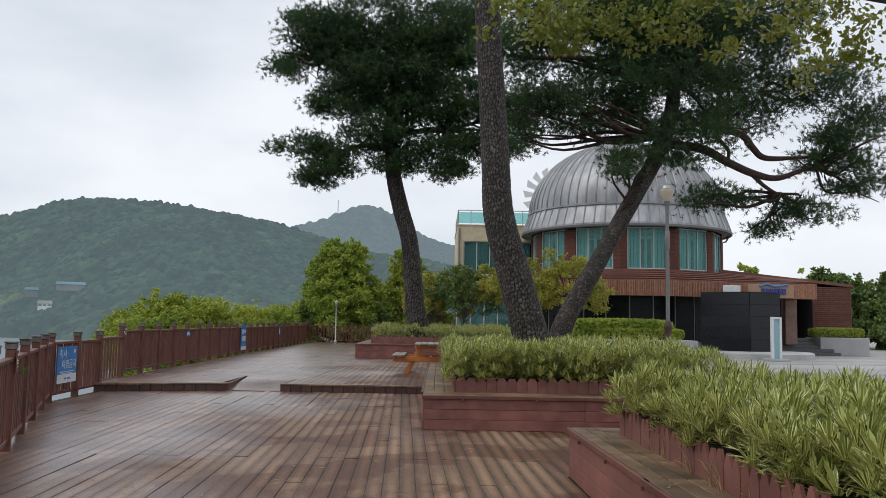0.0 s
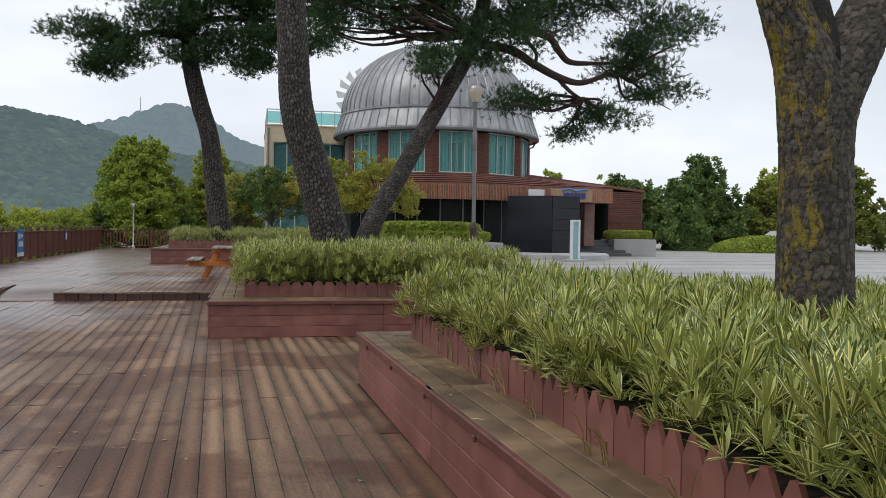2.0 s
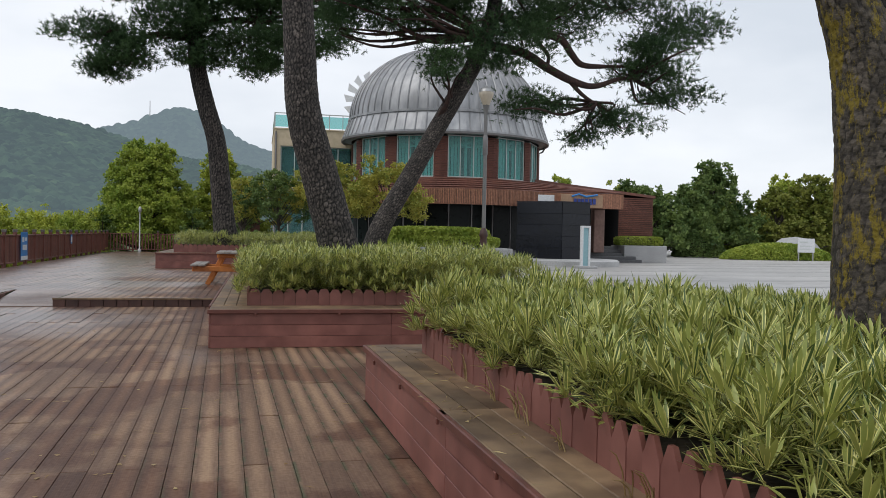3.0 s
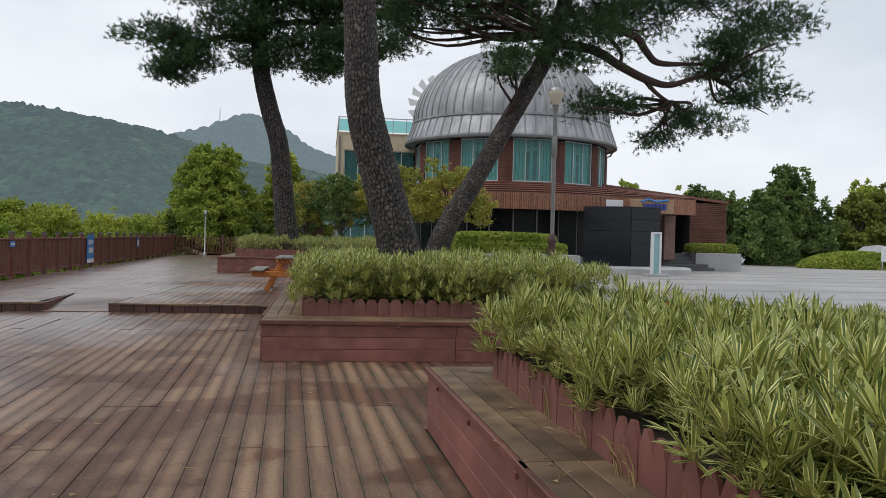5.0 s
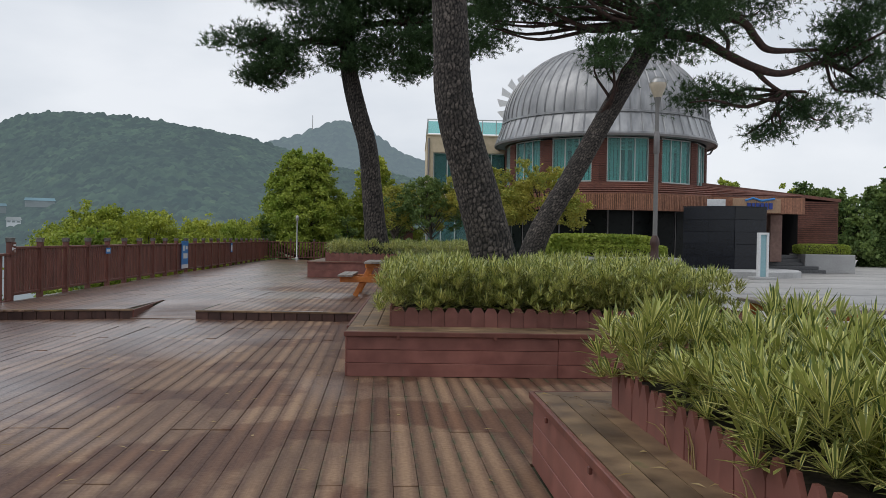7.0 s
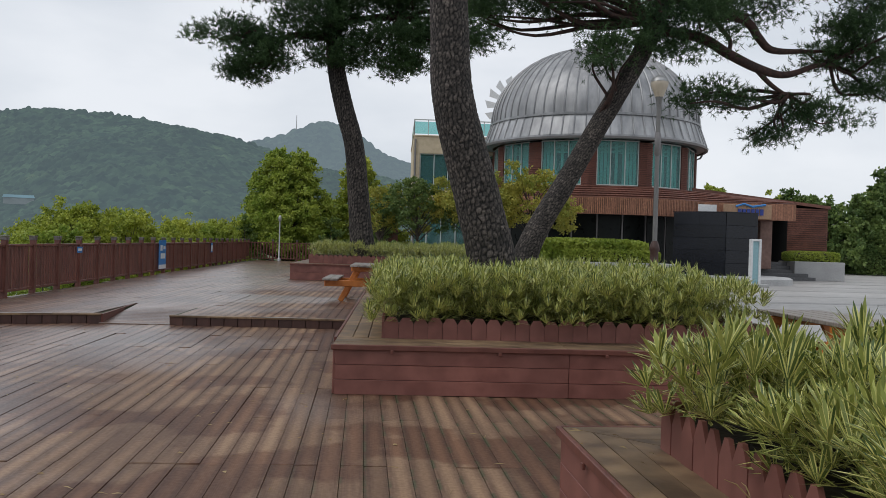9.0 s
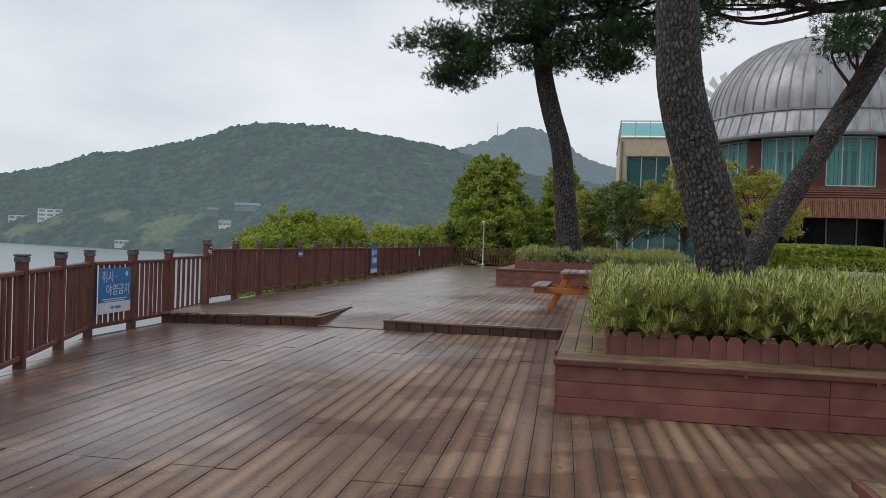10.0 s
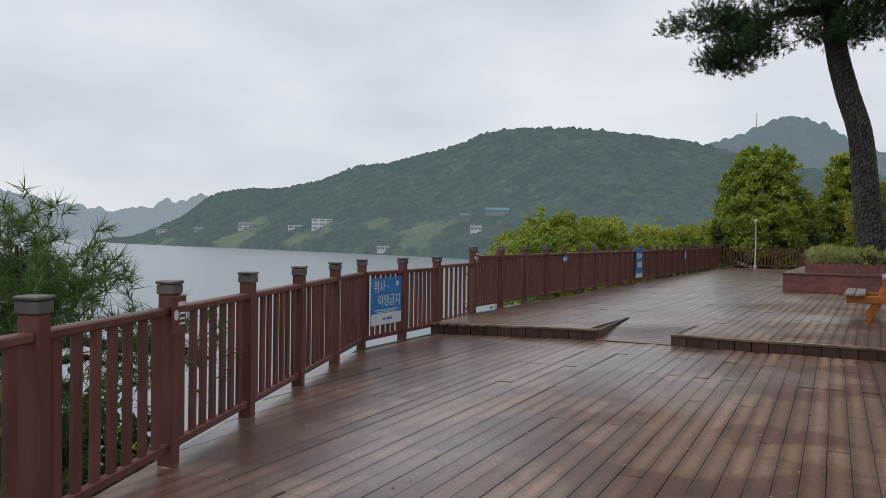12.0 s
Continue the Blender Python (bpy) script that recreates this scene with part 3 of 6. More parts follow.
# the bank on which the terrace stands, falling steeply to the lake
edge = [(-2.3, -60)] + [(fence_x(y) - 0.25, y) for y in (-20, 6.95, 10, 14.05, 16.15, 17.8, 30, 40, 46)] + [(-9, 52), (-12, 62), (-10, 90), (20, 140), (120, 260)]
g = Geo()
top = [(x, y, -0.2) for x, y in edge]
mid = [(x - 2.2 - 0.3 * (i % 2), y, -3.4) for i, (x, y) in enumerate(edge)]
low = [(x - 12, y + 2, LAKE - 1) for x, y in edge]
right = [(900, y if 0 < i < len(edge) - 1 else y * 4, -0.2) for i, (x, y) in enumerate(edge)]
k = len(edge)
g.add(right + top + mid + low, [(r * k + i, r * k + i + 1, (r + 1) * k + i + 1, (r + 1) * k + i) for r in range(3) for i in range(k - 1)])
thing("ground", g, M_GROUND, "grass and earth bank under the terrace", "ground", kind="structure")


def wooded_hill(name, label, material, r0, r1, az0, az1, humps, rows, cols, foot, seed, crown=7.0):
    """A wooded ridge seen across water: humps (azimuth, width, height) over a distance band, with rounded crowns."""
    az = np.radians(np.linspace(az0, az1, cols))
    rr = np.linspace(0, 1, rows) ** 1.15
    A, S = np.meshgrid(az, rr)
    shore = r0 * (1 + foot * np.clip((np.degrees(A) - az1) / (az0 - az1), 0, 1) ** 3)
    R = shore + S * (r1 - r0)
    X, Y = R * np.sin(A), R * np.cos(A)
    ridge = np.zeros_like(A)
    for c, w, h in humps:
        ridge += h * np.exp(-((np.degrees(A) - c) / w) ** 2)
    prof = np.clip(np.where(S < 0.06, S / 0.06 * 0.05, 0.05 + 0.95 * (np.clip(S - 0.06, 0, 1) / 0.94) ** 1.05), 0, 1)
    Z = LAKE - 1 + ridge * prof
    r = np.random.default_rng(seed)
    # spurs and gullies
    for q in range(5):
        ph, fr, am = r.uniform(0, 6.28), r.uniform(0.008, 0.035), r.uniform(2, 6)
        Z += am * np.sin(fr * X + ph + 0.006 * Y) * np.sin(math.pi * np.clip(S, 0, 1)) * np.clip(ridge / 90, 0, 1)
    # crowns: the highest dome over a jittered grid
    gx, gy = X / crown, Y / crown
    best = np.zeros_like(Z)
    for di in (-1, 0, 1):
        for dj in (-1, 0, 1):
            ci, cj = np.floor(gx) + di, np.floor(gy) + dj
            h1 = np.mod(np.sin(ci * 127.1 + cj * 311.7) * 43758.5, 1.0)
            h2 = np.mod(np.sin(ci * 269.5 + cj * 183.3) * 43758.5, 1.0)
            h3 = np.mod(np.sin(ci * 419.2 + cj * 371.9) * 43758.5, 1.0)
            d2 = (gx - ci - h1) ** 2 + (gy - cj - h2) ** 2
            best = np.maximum(best, (0.55 + 0.6 * h3) * np.sqrt(np.clip(1 - d2 / 0.8, 0, 1)))
    Z += best * crown * (1.1 + 0.5 * np.sin(X * 0.043 + 1.3) * np.sin(Y * 0.037)) * np.clip((Z - LAKE) / 2, 0, 1)
    V = np.stack([X, Y, Z], -1).reshape(-1, 3)
    i, j = np.meshgrid(np.arange(rows - 1), np.arange(cols - 1), indexing="ij")
    a = (i * cols + j).ravel()
    F = np.stack([a, a + 1, a + cols + 1, a + cols], 1)
    me = tri_mesh(name, V, F, material, smooth=True)
    return tagged(new(name, me), label, "hill", kind="structure")


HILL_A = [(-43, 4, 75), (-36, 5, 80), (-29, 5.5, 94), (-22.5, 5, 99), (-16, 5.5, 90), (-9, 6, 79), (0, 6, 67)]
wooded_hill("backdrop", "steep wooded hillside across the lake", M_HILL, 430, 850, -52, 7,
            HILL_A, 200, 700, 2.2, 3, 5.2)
wooded_hill("backdrop", "wooded hill behind the nearer ridge, mist glow mixed into it", M_HILL2, 1000, 1300, -16, 30,
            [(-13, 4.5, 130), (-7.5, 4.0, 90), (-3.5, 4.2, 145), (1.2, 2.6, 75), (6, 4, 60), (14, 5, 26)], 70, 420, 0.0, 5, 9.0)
wooded_hill("backdrop", "far ridge paled by a haze glow mixed into it", M_HILL3, 2300, 2800, -75, -36,
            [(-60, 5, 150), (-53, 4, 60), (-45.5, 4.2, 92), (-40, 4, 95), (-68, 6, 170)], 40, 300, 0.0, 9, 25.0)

# ---- terrace deck: frames for the boards (the boards come last) ----
deck = empty("deck", label="rain-wet brown timber deck with worn boards", category="deck", kind="structure")
part("bearers", Geo().prism([(2.9, -8), (8, -8), (8, 11.4), (5.2, 16.4), (-5.0, 16.4), (-4.95, 14.05), (-2.2, 6.95), (-2.2, -8)], -0.16, -0.02), M_GAP, deck)
raised = empty("raised_deck", label="raised wet timber deck, one step up", category="deck", kind="structure")
part("bearers", Geo().prism([(-1.75, 16.52), (2.6, 16.52), (2.6, 46), (-6.0, 46), (-5.3, 20), (-5.2, 17.8), (-5.0, 16.0), (-2.72, 16.5), (-2.85, 18.4), (-1.75, 18.4)], -0.05, 0.12), M_GAP, raised)
DECK2 = 0.14

# step fascia: upright boards, with a thin nosing on top
def fascia(x0, y0, x1, y1, z1):
    ln = math.hypot(x1 - x0, y1 - y0)
    ang = math.degrees(math.atan2(y1 - y0, x1 - x0))
    k = max(1, round(ln / 0.2))
    w = ln / k
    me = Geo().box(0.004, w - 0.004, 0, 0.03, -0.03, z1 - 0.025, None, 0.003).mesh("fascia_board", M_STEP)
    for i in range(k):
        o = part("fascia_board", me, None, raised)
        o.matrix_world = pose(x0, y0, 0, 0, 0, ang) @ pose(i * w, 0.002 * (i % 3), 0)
    nose = part("nosing", Geo().box(0, ln, -0.012, 0.1, z1 - 0.024, z1 + 0.004, None, 0.004), M_SEAT, raised, "worn step edge")
    nose.matrix_world = pose(x0, y0, 0, 0, 0, ang)
    strip = part("nosing_strip", Geo().box(ln * 0.42, ln * 0.72, -0.014, 0.012, z1 + 0.005, z1 + 0.011, None, 0.002), M_STEEL, raised, "bare metal edging strip")
    strip.matrix_world = pose(x0, y0, 0, 0, 0, ang)


fascia(-5.0, 15.95, -2.72, 16.45, DECK2)
fascia(-1.75, 16.42, 0.98, 16.42, DECK2)
# ramp between the two steps, its boards running across
ramp = empty("ramp", -1.75, 16.42, 0, "short slatted timber ramp up to the raised deck", "ramp", kind="structure")
me = Geo().box(-1.0, 0.16, 0.006, 0.124, -0.024, 0.0, None, 0.004).mesh("ramp_board", M_DECK)
for i in range(15):
    o = part("ramp_board", me, None, ramp)
    o.matrix_basis = pose(-0.003 * i, i * 0.13, 0.012 + i * 0.0088, 4, 0, 0)
g = Geo()
g.add([(-2.7, 16.46, -0.02), (-2.7, 16.46, 0.135), (-2.86, 18.4, 0.135), (-2.86, 18.4, 0.12), (-2.73, 16.46, -0.02), (-2.73, 16.46, 0.135), (-2.89, 18.4, 0.135), (-2.89, 18.4, 0.12)],
      [(0, 3, 2, 1), (4, 5, 6, 7), (0, 1, 5, 4), (1, 2, 6, 5)])
o = part("ramp_cheeks", g, M_FENCE, ramp)
o.matrix_world = pose(0, 0, 0)

# ---- plaza ----
plaza = empty("pavement", label="pale wet granite plaza with darker bands", category="pavement", kind="structure")
part("paving_bed", Geo().prism([(2.6, 18), (5.2, 16.4), (8, 11.4), (8, -8), (90, -8), (90, 120), (-3, 120), (-3, 47), (2.6, 46)], -0.12, -0.012), M_PAVE, plaza)
M_BAND = mat("grey paving bands", (0.24, 0.23, 0.22), (0.33, 0.32, 0.31), 3, 0.45, 0.05, rand=0.15, world_space=True)
for i in range(7):
    part("paving_band", Geo().box(7, 60, 21 + i * 3.2, 21.5 + i * 3.2, -0.02, -0.008, pose(0, 0, 0, 0, 0, 4), 0), M_BAND, plaza, "darker grey paving band")


# ---- railing ----
def railing(name, x0, y0, x1, y1, z, panels, label, sunk=0.25, first=True, last=True, slats=7):
    """Posts with stepped caps, two rails and flat balusters."""
    ln = math.hypot(x1 - x0, y1 - y0)
    ang = math.degrees(math.atan2(y1 - y0, x1 - x0))
    root = empty(name, label=label, category="fence")
    root.matrix_world = pose(x0, y0, z, 0, 0, ang)
    s = ln / panels
    post = Geo().box(-0.048, 0.048, -0.048, 0.048, -sunk, 0.99, None, 0.006).mesh("post", M_FENCE)
    collar = Geo().box(-0.056, 0.056, -0.056, 0.056, 0.99, 1.045, None, 0.004)
    collar.box(-0.062, 0.062, -0.062, 0.062, 1.048, 1.068, None, 0.006)
    cap = collar.mesh("cap", M_CAP)
    bal = Geo().box(-0.034, 0.034, -0.014, 0.014, 0.1, 0.875, None, 0.004).mesh("slat", M_FENCE)
    rail = Geo().box(0.05, s - 0.05, -0.038, 0.038, 0.87, 0.915, None, 0.008).mesh("top_rail", M_FENCE)
    rail2 = Geo().box(0.05, s - 0.05, -0.024, 0.024, 0.075, 0.125, None, 0.006).mesh("bottom_rail", M_FENCE)
    for i in range(panels + 1):
        if (i or first) and (i < panels or last):
            p = part("post", post, None, root)
            p.matrix_basis = pose(i * s, 0, 0, 0, 0, (i * 37 % 5 - 2) * 0.5)
            part("cap", cap, None, p, "grey weathered stepped cap")
        if i < panels:
            for nm, me2 in (("top_rail", rail), ("bottom_rail", rail2)):
                part(nm, me2, None, root).matrix_basis = pose(i * s, 0, 0)
            for j in range(slats):
                part("slat", bal, None, root).matrix_basis = pose(i * s + s * (j + 1) / (slats + 1), 0.002 * ((i + j) % 3 - 1), 0, 0, ((i * 7 + j) * 13 % 7 - 3) * 0.15, 0)
    return root


F_LOW = "brown painted timber railing along the lower deck"
railing("fence", -2.15, -6.5, -2.15, 6.95, 0, 11, F_LOW)
railing("fence", -2.15, 6.95, -4.9, 14.05, 0, 6, F_LOW, first=False)
railing("fence", -4.9, 14.05, -5.02, 16.15, 0.0, 2, F_LOW, first=False)
railing("fence", -5.02, 16.15, -5.25, 17.8, 0.03, 1, F_LOW, first=False, last=False)
railing("fence", -5.25, 17.8, -6.0, 46, DECK2, 24, "long brown timber railing beside the raised deck", slats=9)
railing("fence", -6.0, 46, -1.2, 46.4, DECK2, 4, "brown timber railing closing the far end of the deck", first=False)


# ---- benches and planters ----
def cladding(parent, x0, y0, x1, y1, z0, z1, rows, thick=0.02):
    """Lapped horizontal boards on a bench front, from one corner to the other."""
    ln = math.hypot(x1 - x0, y1 - y0)
    ang = math.degrees(math.atan2(y1 - y0, x1 - x0))
    h = (z1 - z0) / rows
    k = max(1, round(ln / 2.6))
    me = Geo().box(0.0015, ln / k - 0.0015, -thick, 0, 0.0015, h - 0.0015, None, 0.003).mesh("board", M_RED)
    for r in range(rows):
        for i in range(k):
            part("board", me, None, parent).matrix_basis = pose(x0, y0, z0 + r * h, 0, 0, ang) @ pose(i * ln / k, 0.002 * ((r + i) % 2), 0)


def seat_boards(parent, x0, y0, x1, y1, depth, z, count, piece=2.4):
    """Seat planks laid lengthwise."""
    ln = math.hypot(x1 - x0, y1 - y0)
    ang = math.degrees(math.atan2(y1 - y0, x1 - x0))
    w = depth / count
    k = max(1, round(ln / piece))
    me = Geo().box(0.002, ln / k - 0.002, 0.0025, w - 0.0025, -0.03, 0, None, 0.004).mesh("seat_plank", M_SEAT)
    for i in range(k):
        for j in range(count):
            part("seat_plank", me, None, parent).matrix_basis = pose(x0, y0, z, 0, 0, ang) @ pose(i * ln / k, j * w, 0.002 * ((i + j) % 2))
    part("seat_edge", Geo().box(-0.012, ln + 0.012, -0.03, 0.0, -0.045, 0.001, None, 0.005), M_FENCE, parent, "dark worn seat edge").matrix_basis = pose(x0, y0, z, 0, 0, ang)


def pickets(parent, x0, y0, x1, y1, z0, z1, w=0.134, flat=0.034, notch=0.05):
    """Pointed boards standing side by side round a planter."""
    ln = math.hypot(x1 - x0, y1 - y0)
    ang = math.degrees(math.atan2(y1 - y0, x1 - x0))
    k = max(1, round(ln / w))
    w = ln / k
    h = z1 - z0
    g2 = Geo()
    e = 0.0015
    out = [(e, 0), (w - e, 0), (w - e, h - notch), (w / 2 + flat, h), (w / 2 - flat, h), (e, h - notch)]
    V = [(x, -0.02, z) for x, z in out] + [(x, 0.0, z) for x, z in out]
    n6 = len(out)
    g2.add(V, [tuple(range(n6)), tuple(range(n6, 2 * n6))[::-1]] + [(i, i + n6, (i + 1) % n6 + n6, (i + 1) % n6) for i in range(n6)])
    me = g2.mesh("picket", M_RED)
    for i in range(k):
        part("picket", me, None, parent).matrix_basis = pose(x0, y0, z0, 0, 0, ang) @ pose(i * w, 0.003 * (i % 2), -0.006 * (i % 3), 0, 0, 0)


SEAT = 0.425
LEAN = 0.033    # the near bench follows the deck boards, a little askew
END = 8.45      # its far end, where the seat turns the corner


def clips(parent, x0, y0, x1, y1, z, every=0.92):
    """Small brackets under a seat's edge."""
    ln = math.hypot(x1 - x0, y1 - y0)
    ang = math.degrees(math.atan2(y1 - y0, x1 - x0))
    me = Geo().box(-0.014, 0.014, -0.034, -0.018, -0.07, -0.04, None, 0.003).mesh("clip", M_FENCE)
    for i in range(int(ln / every)):
        part("clip", me, None, parent).matrix_basis = pose(x0, y0, z, 0, 0, ang) @ pose(0.5 + i * every, 0, 0)


askew = pose(2.32, END, 0, 0, 0, math.degrees(math.atan(LEAN))) @ pose(-2.32, -END, 0)
bench = empty("bench", label="oxblood timber bench boxed in below a planter", category="bench")
bench.matrix_world = askew
part("carcass", Geo().prism([(2.345, -6), (2.66, -6), (2.66, END - 0.4), (6.4, END - 0.4), (6.4, END - 0.03), (2.345, END - 0.03)], 0.0, SEAT - 0.035), M_DARK, bench)
cladding(bench, 2.345, END - 0.02, 2.345, -6, 0.0, SEAT - 0.045, 3)
cladding(bench, 6.45, END - 0.02, 2.325, END - 0.02, 0.0, SEAT - 0.045, 3)
SX, SW = 2.33, 0.12
for q in range(3):
    a, b = q * SW + 0.0025, (q + 1) * SW - 0.0025
    part("seat_plank", Geo().prism([(SX + a, 6.102), (SX + b, 6.102), (SX + b, END - b - 0.003), (SX + a, END - a - 0.003)], SEAT - 0.03, SEAT + 0.001 * (q % 2)), M_SEAT, bench)
    part("seat_plank", Geo().prism([(SX + b + 0.003, END - b), (6.4, END - b), (6.4, END - a), (SX + a + 0.003, END - a)], SEAT - 0.03, SEAT + 0.001 * (q % 2)), M_SEAT, bench)
seat_boards(bench, SX, 6.1, SX, -6, 3 * SW, SEAT, 3)
part("seat_edge", Geo().box(SX - 0.026, SX, 6.0, END + 0.02, SEAT - 0.045, SEAT + 0.001, None, 0.005), M_FENCE, bench, "dark worn seat edge")
part("seat_edge", Geo().box(SX - 0.002, 6.4, END + 0.001, END + 0.026, SEAT - 0.045, SEAT + 0.001, None, 0.005), M_FENCE, bench, "dark worn seat edge")
clips(bench, SX, END, SX, -6, SEAT)
planter = empty("planter", label="planter of pointed oxblood boards filled with shrubs", category="planter")
planter.matrix_world = askew
part("soil", Geo().box(2.71, 6.4, -6, END - 0.43, 0.0, 0.56), M_SOIL, planter)
pickets(planter, 2.695, END - 0.41, 2.695, -6, SEAT - 0.02, 0.64, 0.118, 0.016, 0.08)
pickets(planter, 6.45, END - 0.41, 2.695, END - 0.41, SEAT - 0.1, 0.64, 0.118, 0.016, 0.08)

bench = empty("bench", label="long oxblood timber bench round the pine planter", category="bench")
part("carcass", Geo().prism([(1.02, 11.45), (4.95, 11.45), (4.95, 11.9), (1.42, 11.9), (1.42, 19.5), (1.02, 19.5)], 0.0, SEAT - 0.035), M_DARK, bench)
cladding(bench, 1.0, 11.43, 5.0, 11.43, 0.0, SEAT - 0.045, 3)
cladding(bench, 1.0, 19.6, 1.0, 11.43, 0.0, SEAT - 0.045, 3)
seat_boards(bench, 0.98, 11.41, 5.0, 11.41, 0.5, SEAT, 3)
seat_boards(bench, 0.98, 19.6, 0.98, 11.93, 0.42, SEAT, 3)
clips(bench, 0.98, 11.41, 5.0, 11.41, SEAT)
planter = empty("planter", label="planter of pointed oxblood boards round the leaning pines", category="planter")
part("soil", Geo().box(1.43, 4.95, 11.95, 22.5, 0.0, 0.54), M_SOIL, planter)
pickets(planter, 1.4, 11.92, 5.0, 11.92, SEAT, 0.62)
pickets(planter, 1.4, 22.5, 1.4, 11.92, SEAT, 0.62)
pickets(planter, 5.0, 11.92, 5.0, 22.5, SEAT - 0.2, 0.62)

bench = empty("bench", label="oxblood timber bench below the far shrub planter", category="bench")
part("carcass", Geo().box(-1.45, 3.9, 27.65, 33.9, DECK2, DECK2 + 0.4), M_DARK, bench)
cladding(bench, -1.48, 27.6, 4.0, 27.6, DECK2, DECK2 + 0.42, 2)
cladding(bench, -1.48, 34, -1.48, 27.6, DECK2, DECK2 + 0.42, 2)
seat_boards(bench, -1.5, 27.58, 4.0, 27.58, 0.5, DECK2 + 0.46, 3)
seat_boards(bench, -1.5, 34, -1.5, 28.1, 0.45, DECK2 + 0.46, 3)
planter = empty("planter", label="far planter edged with pointed oxblood boards", category="planter")
part("soil", Geo().box(-1.0, 3.9, 28.15, 33.8, DECK2 + 0.3, 0.78), M_SOIL, planter)
pickets(planter, -1.02, 28.1, 4.0, 28.1, DECK2 + 0.46, 0.86)
pickets(planter, -1.02, 34, -1.02, 28.1, DECK2 + 0.46, 0.86)


# ---- variegated shrubs ----
def blades_mesh(name, seed, stems, radius, height, fold=True, per=15, length=0.2, width=0.026):
    """A clump of leafy stems: a spray of lance-shaped leaves at each tip, flatter leaves in whorls below it."""
    r = np.random.default_rng(seed)
    VV, FF, UU, nv = [], [], [], 0
    up_z = np.array([0, 0, 1.0])
    outline = ((0.0, 0.3), (0.3, 0.82), (0.66, 1.0)) if fold else ((0.0, 0.4), (0.55, 1.0))
    for s in range(stems):
        a, q = r.uniform(0, 6.28), radius * math.sqrt(r.uniform(0, 1))
        tall = r.uniform(0.78, 1.12) if s % 5 < 3 else (r.uniform(0.42, 0.75) if s % 5 == 3 else r.uniform(0.2, 0.36))
        hx, hy, hz = q * math.cos(a), q * math.sin(a), height * tall * (1 - 0.25 * (q / radius) ** 2)
        if tall < 0.36:
            q = radius * r.uniform(0.7, 1.0)
            hx, hy, hz = q * math.cos(a), q * math.sin(a), height * tall
        out = np.array([math.cos(a), math.sin(a)]) * q / radius
        for b in range(per):
            f = b / per
            th = b * 2.4 + r.uniform(-0.35, 0.35)
            up = r.uniform(0.85, 1.45) if f < 0.3 else (r.uniform(0.4, 1.0) if f < 0.65 else r.uniform(-0.1, 0.5))
            L = length * r.uniform(0.8, 1.15) * (1.0 if f < 0.65 else 0.85)
            W = width * r.uniform(0.8, 1.2)
            down = 0.02 * f if f < 0.65 else r.uniform(0.03, 0.17)
            base = np.array([hx - out[0] * down * 0.3 + 0.008 * math.cos(th), hy - out[1] * down * 0.3 + 0.008 * math.sin(th), max(hz - down, 0.07)])
            d = np.array([math.cos(th) * math.cos(up) + 0.4 * out[0], math.sin(th) * math.cos(up) + 0.4 * out[1], math.sin(up)])
            d /= np.linalg.norm(d)
            side = np.cross(d, up_z)
            side /= np.linalg.norm(side) + 1e-6
            nrm = np.cross(side, d)
            droop = r.uniform(-0.05, 0.14)
            vs, us = [], []
            for t, wf in outline:
                c = base + d * L * t - up_z * droop * L * t * t
                if fold:
                    vs += [c - side * W / 2 * wf + nrm * W * 0.14 * wf, c, c + side * W / 2 * wf + nrm * W * 0.14 * wf]
                    us += [(0, t), (0.5, t), (1, t)]
                else:
                    vs += [c - side * W / 2 * wf, c + side * W / 2 * wf]
                    us += [(0, t), (1, t)]
            vs.append(base + d * L - up_z * droop * L)
            us.append((0.5, 1))
            if fold:
                f3 = []
                for k in (0, 3):
                    f3 += [(k, k + 1, k + 4), (k, k + 4, k + 3), (k + 1, k + 2, k + 5), (k + 1, k + 5, k + 4)]
                f3 += [(6, 7, 9), (7, 8, 9)]
            else:
                f3 = [(0, 1, 3), (0, 3, 2), (2, 3, 4)]
            VV.append(np.array(vs))
            UU.append(np.array(us))
            FF.append(np.array(f3) + nv)
            nv += len(vs)
    return np.concatenate(VV), np.concatenate(FF), np.concatenate(UU)


def clump(seed, **kw):
    V, F, U = blades_mesh("clump", seed, **kw)
    return tri_mesh("shrub", V, F, M_VAR, uv=U)


NEAR = [clump(40 + i, stems=23, radius=0.19, height=0.32, per=15, width=0.0165, length=0.13) for i in range(5)]
S_LABEL = "variegated shrub with long cream-edged green blades"
cells = [(x, y) for y in np.arange(2.26, 8.0, 0.27) for x in np.arange(2.83, 6.2, 0.26)]
cells = sorted(cells, key=lambda c: c[0] + 0.12 * abs(c[1] - 6))[:250]
shrub_r = random.Random(5)
for x, y in cells:
    if math.hypot(x - 4.17, y - 5.3) < 0.3:
        continue
    o = new("shrub", NEAR[shrub_r.randrange(5)])
    sc = shrub_r.uniform(0.85, 1.2) * (1.0 if x < 3.9 else 0.86)
    o.matrix_world = pose(x + LEAN * (END - y) + shrub_r.uniform(-0.05, 0.08), y + shrub_r.uniform(-0.08, 0.08), 0.55, shrub_r.uniform(-8, 8), shrub_r.uniform(-8, 8) - (11 if x < 2.9 else 0), shrub_r.uniform(0, 360)) @ Matrix.Diagonal((sc, sc, sc * shrub_r.uniform(0.9, 1.15), 1))
    tagged(o, S_LABEL, "shrub", "shrubs in the bench planter")


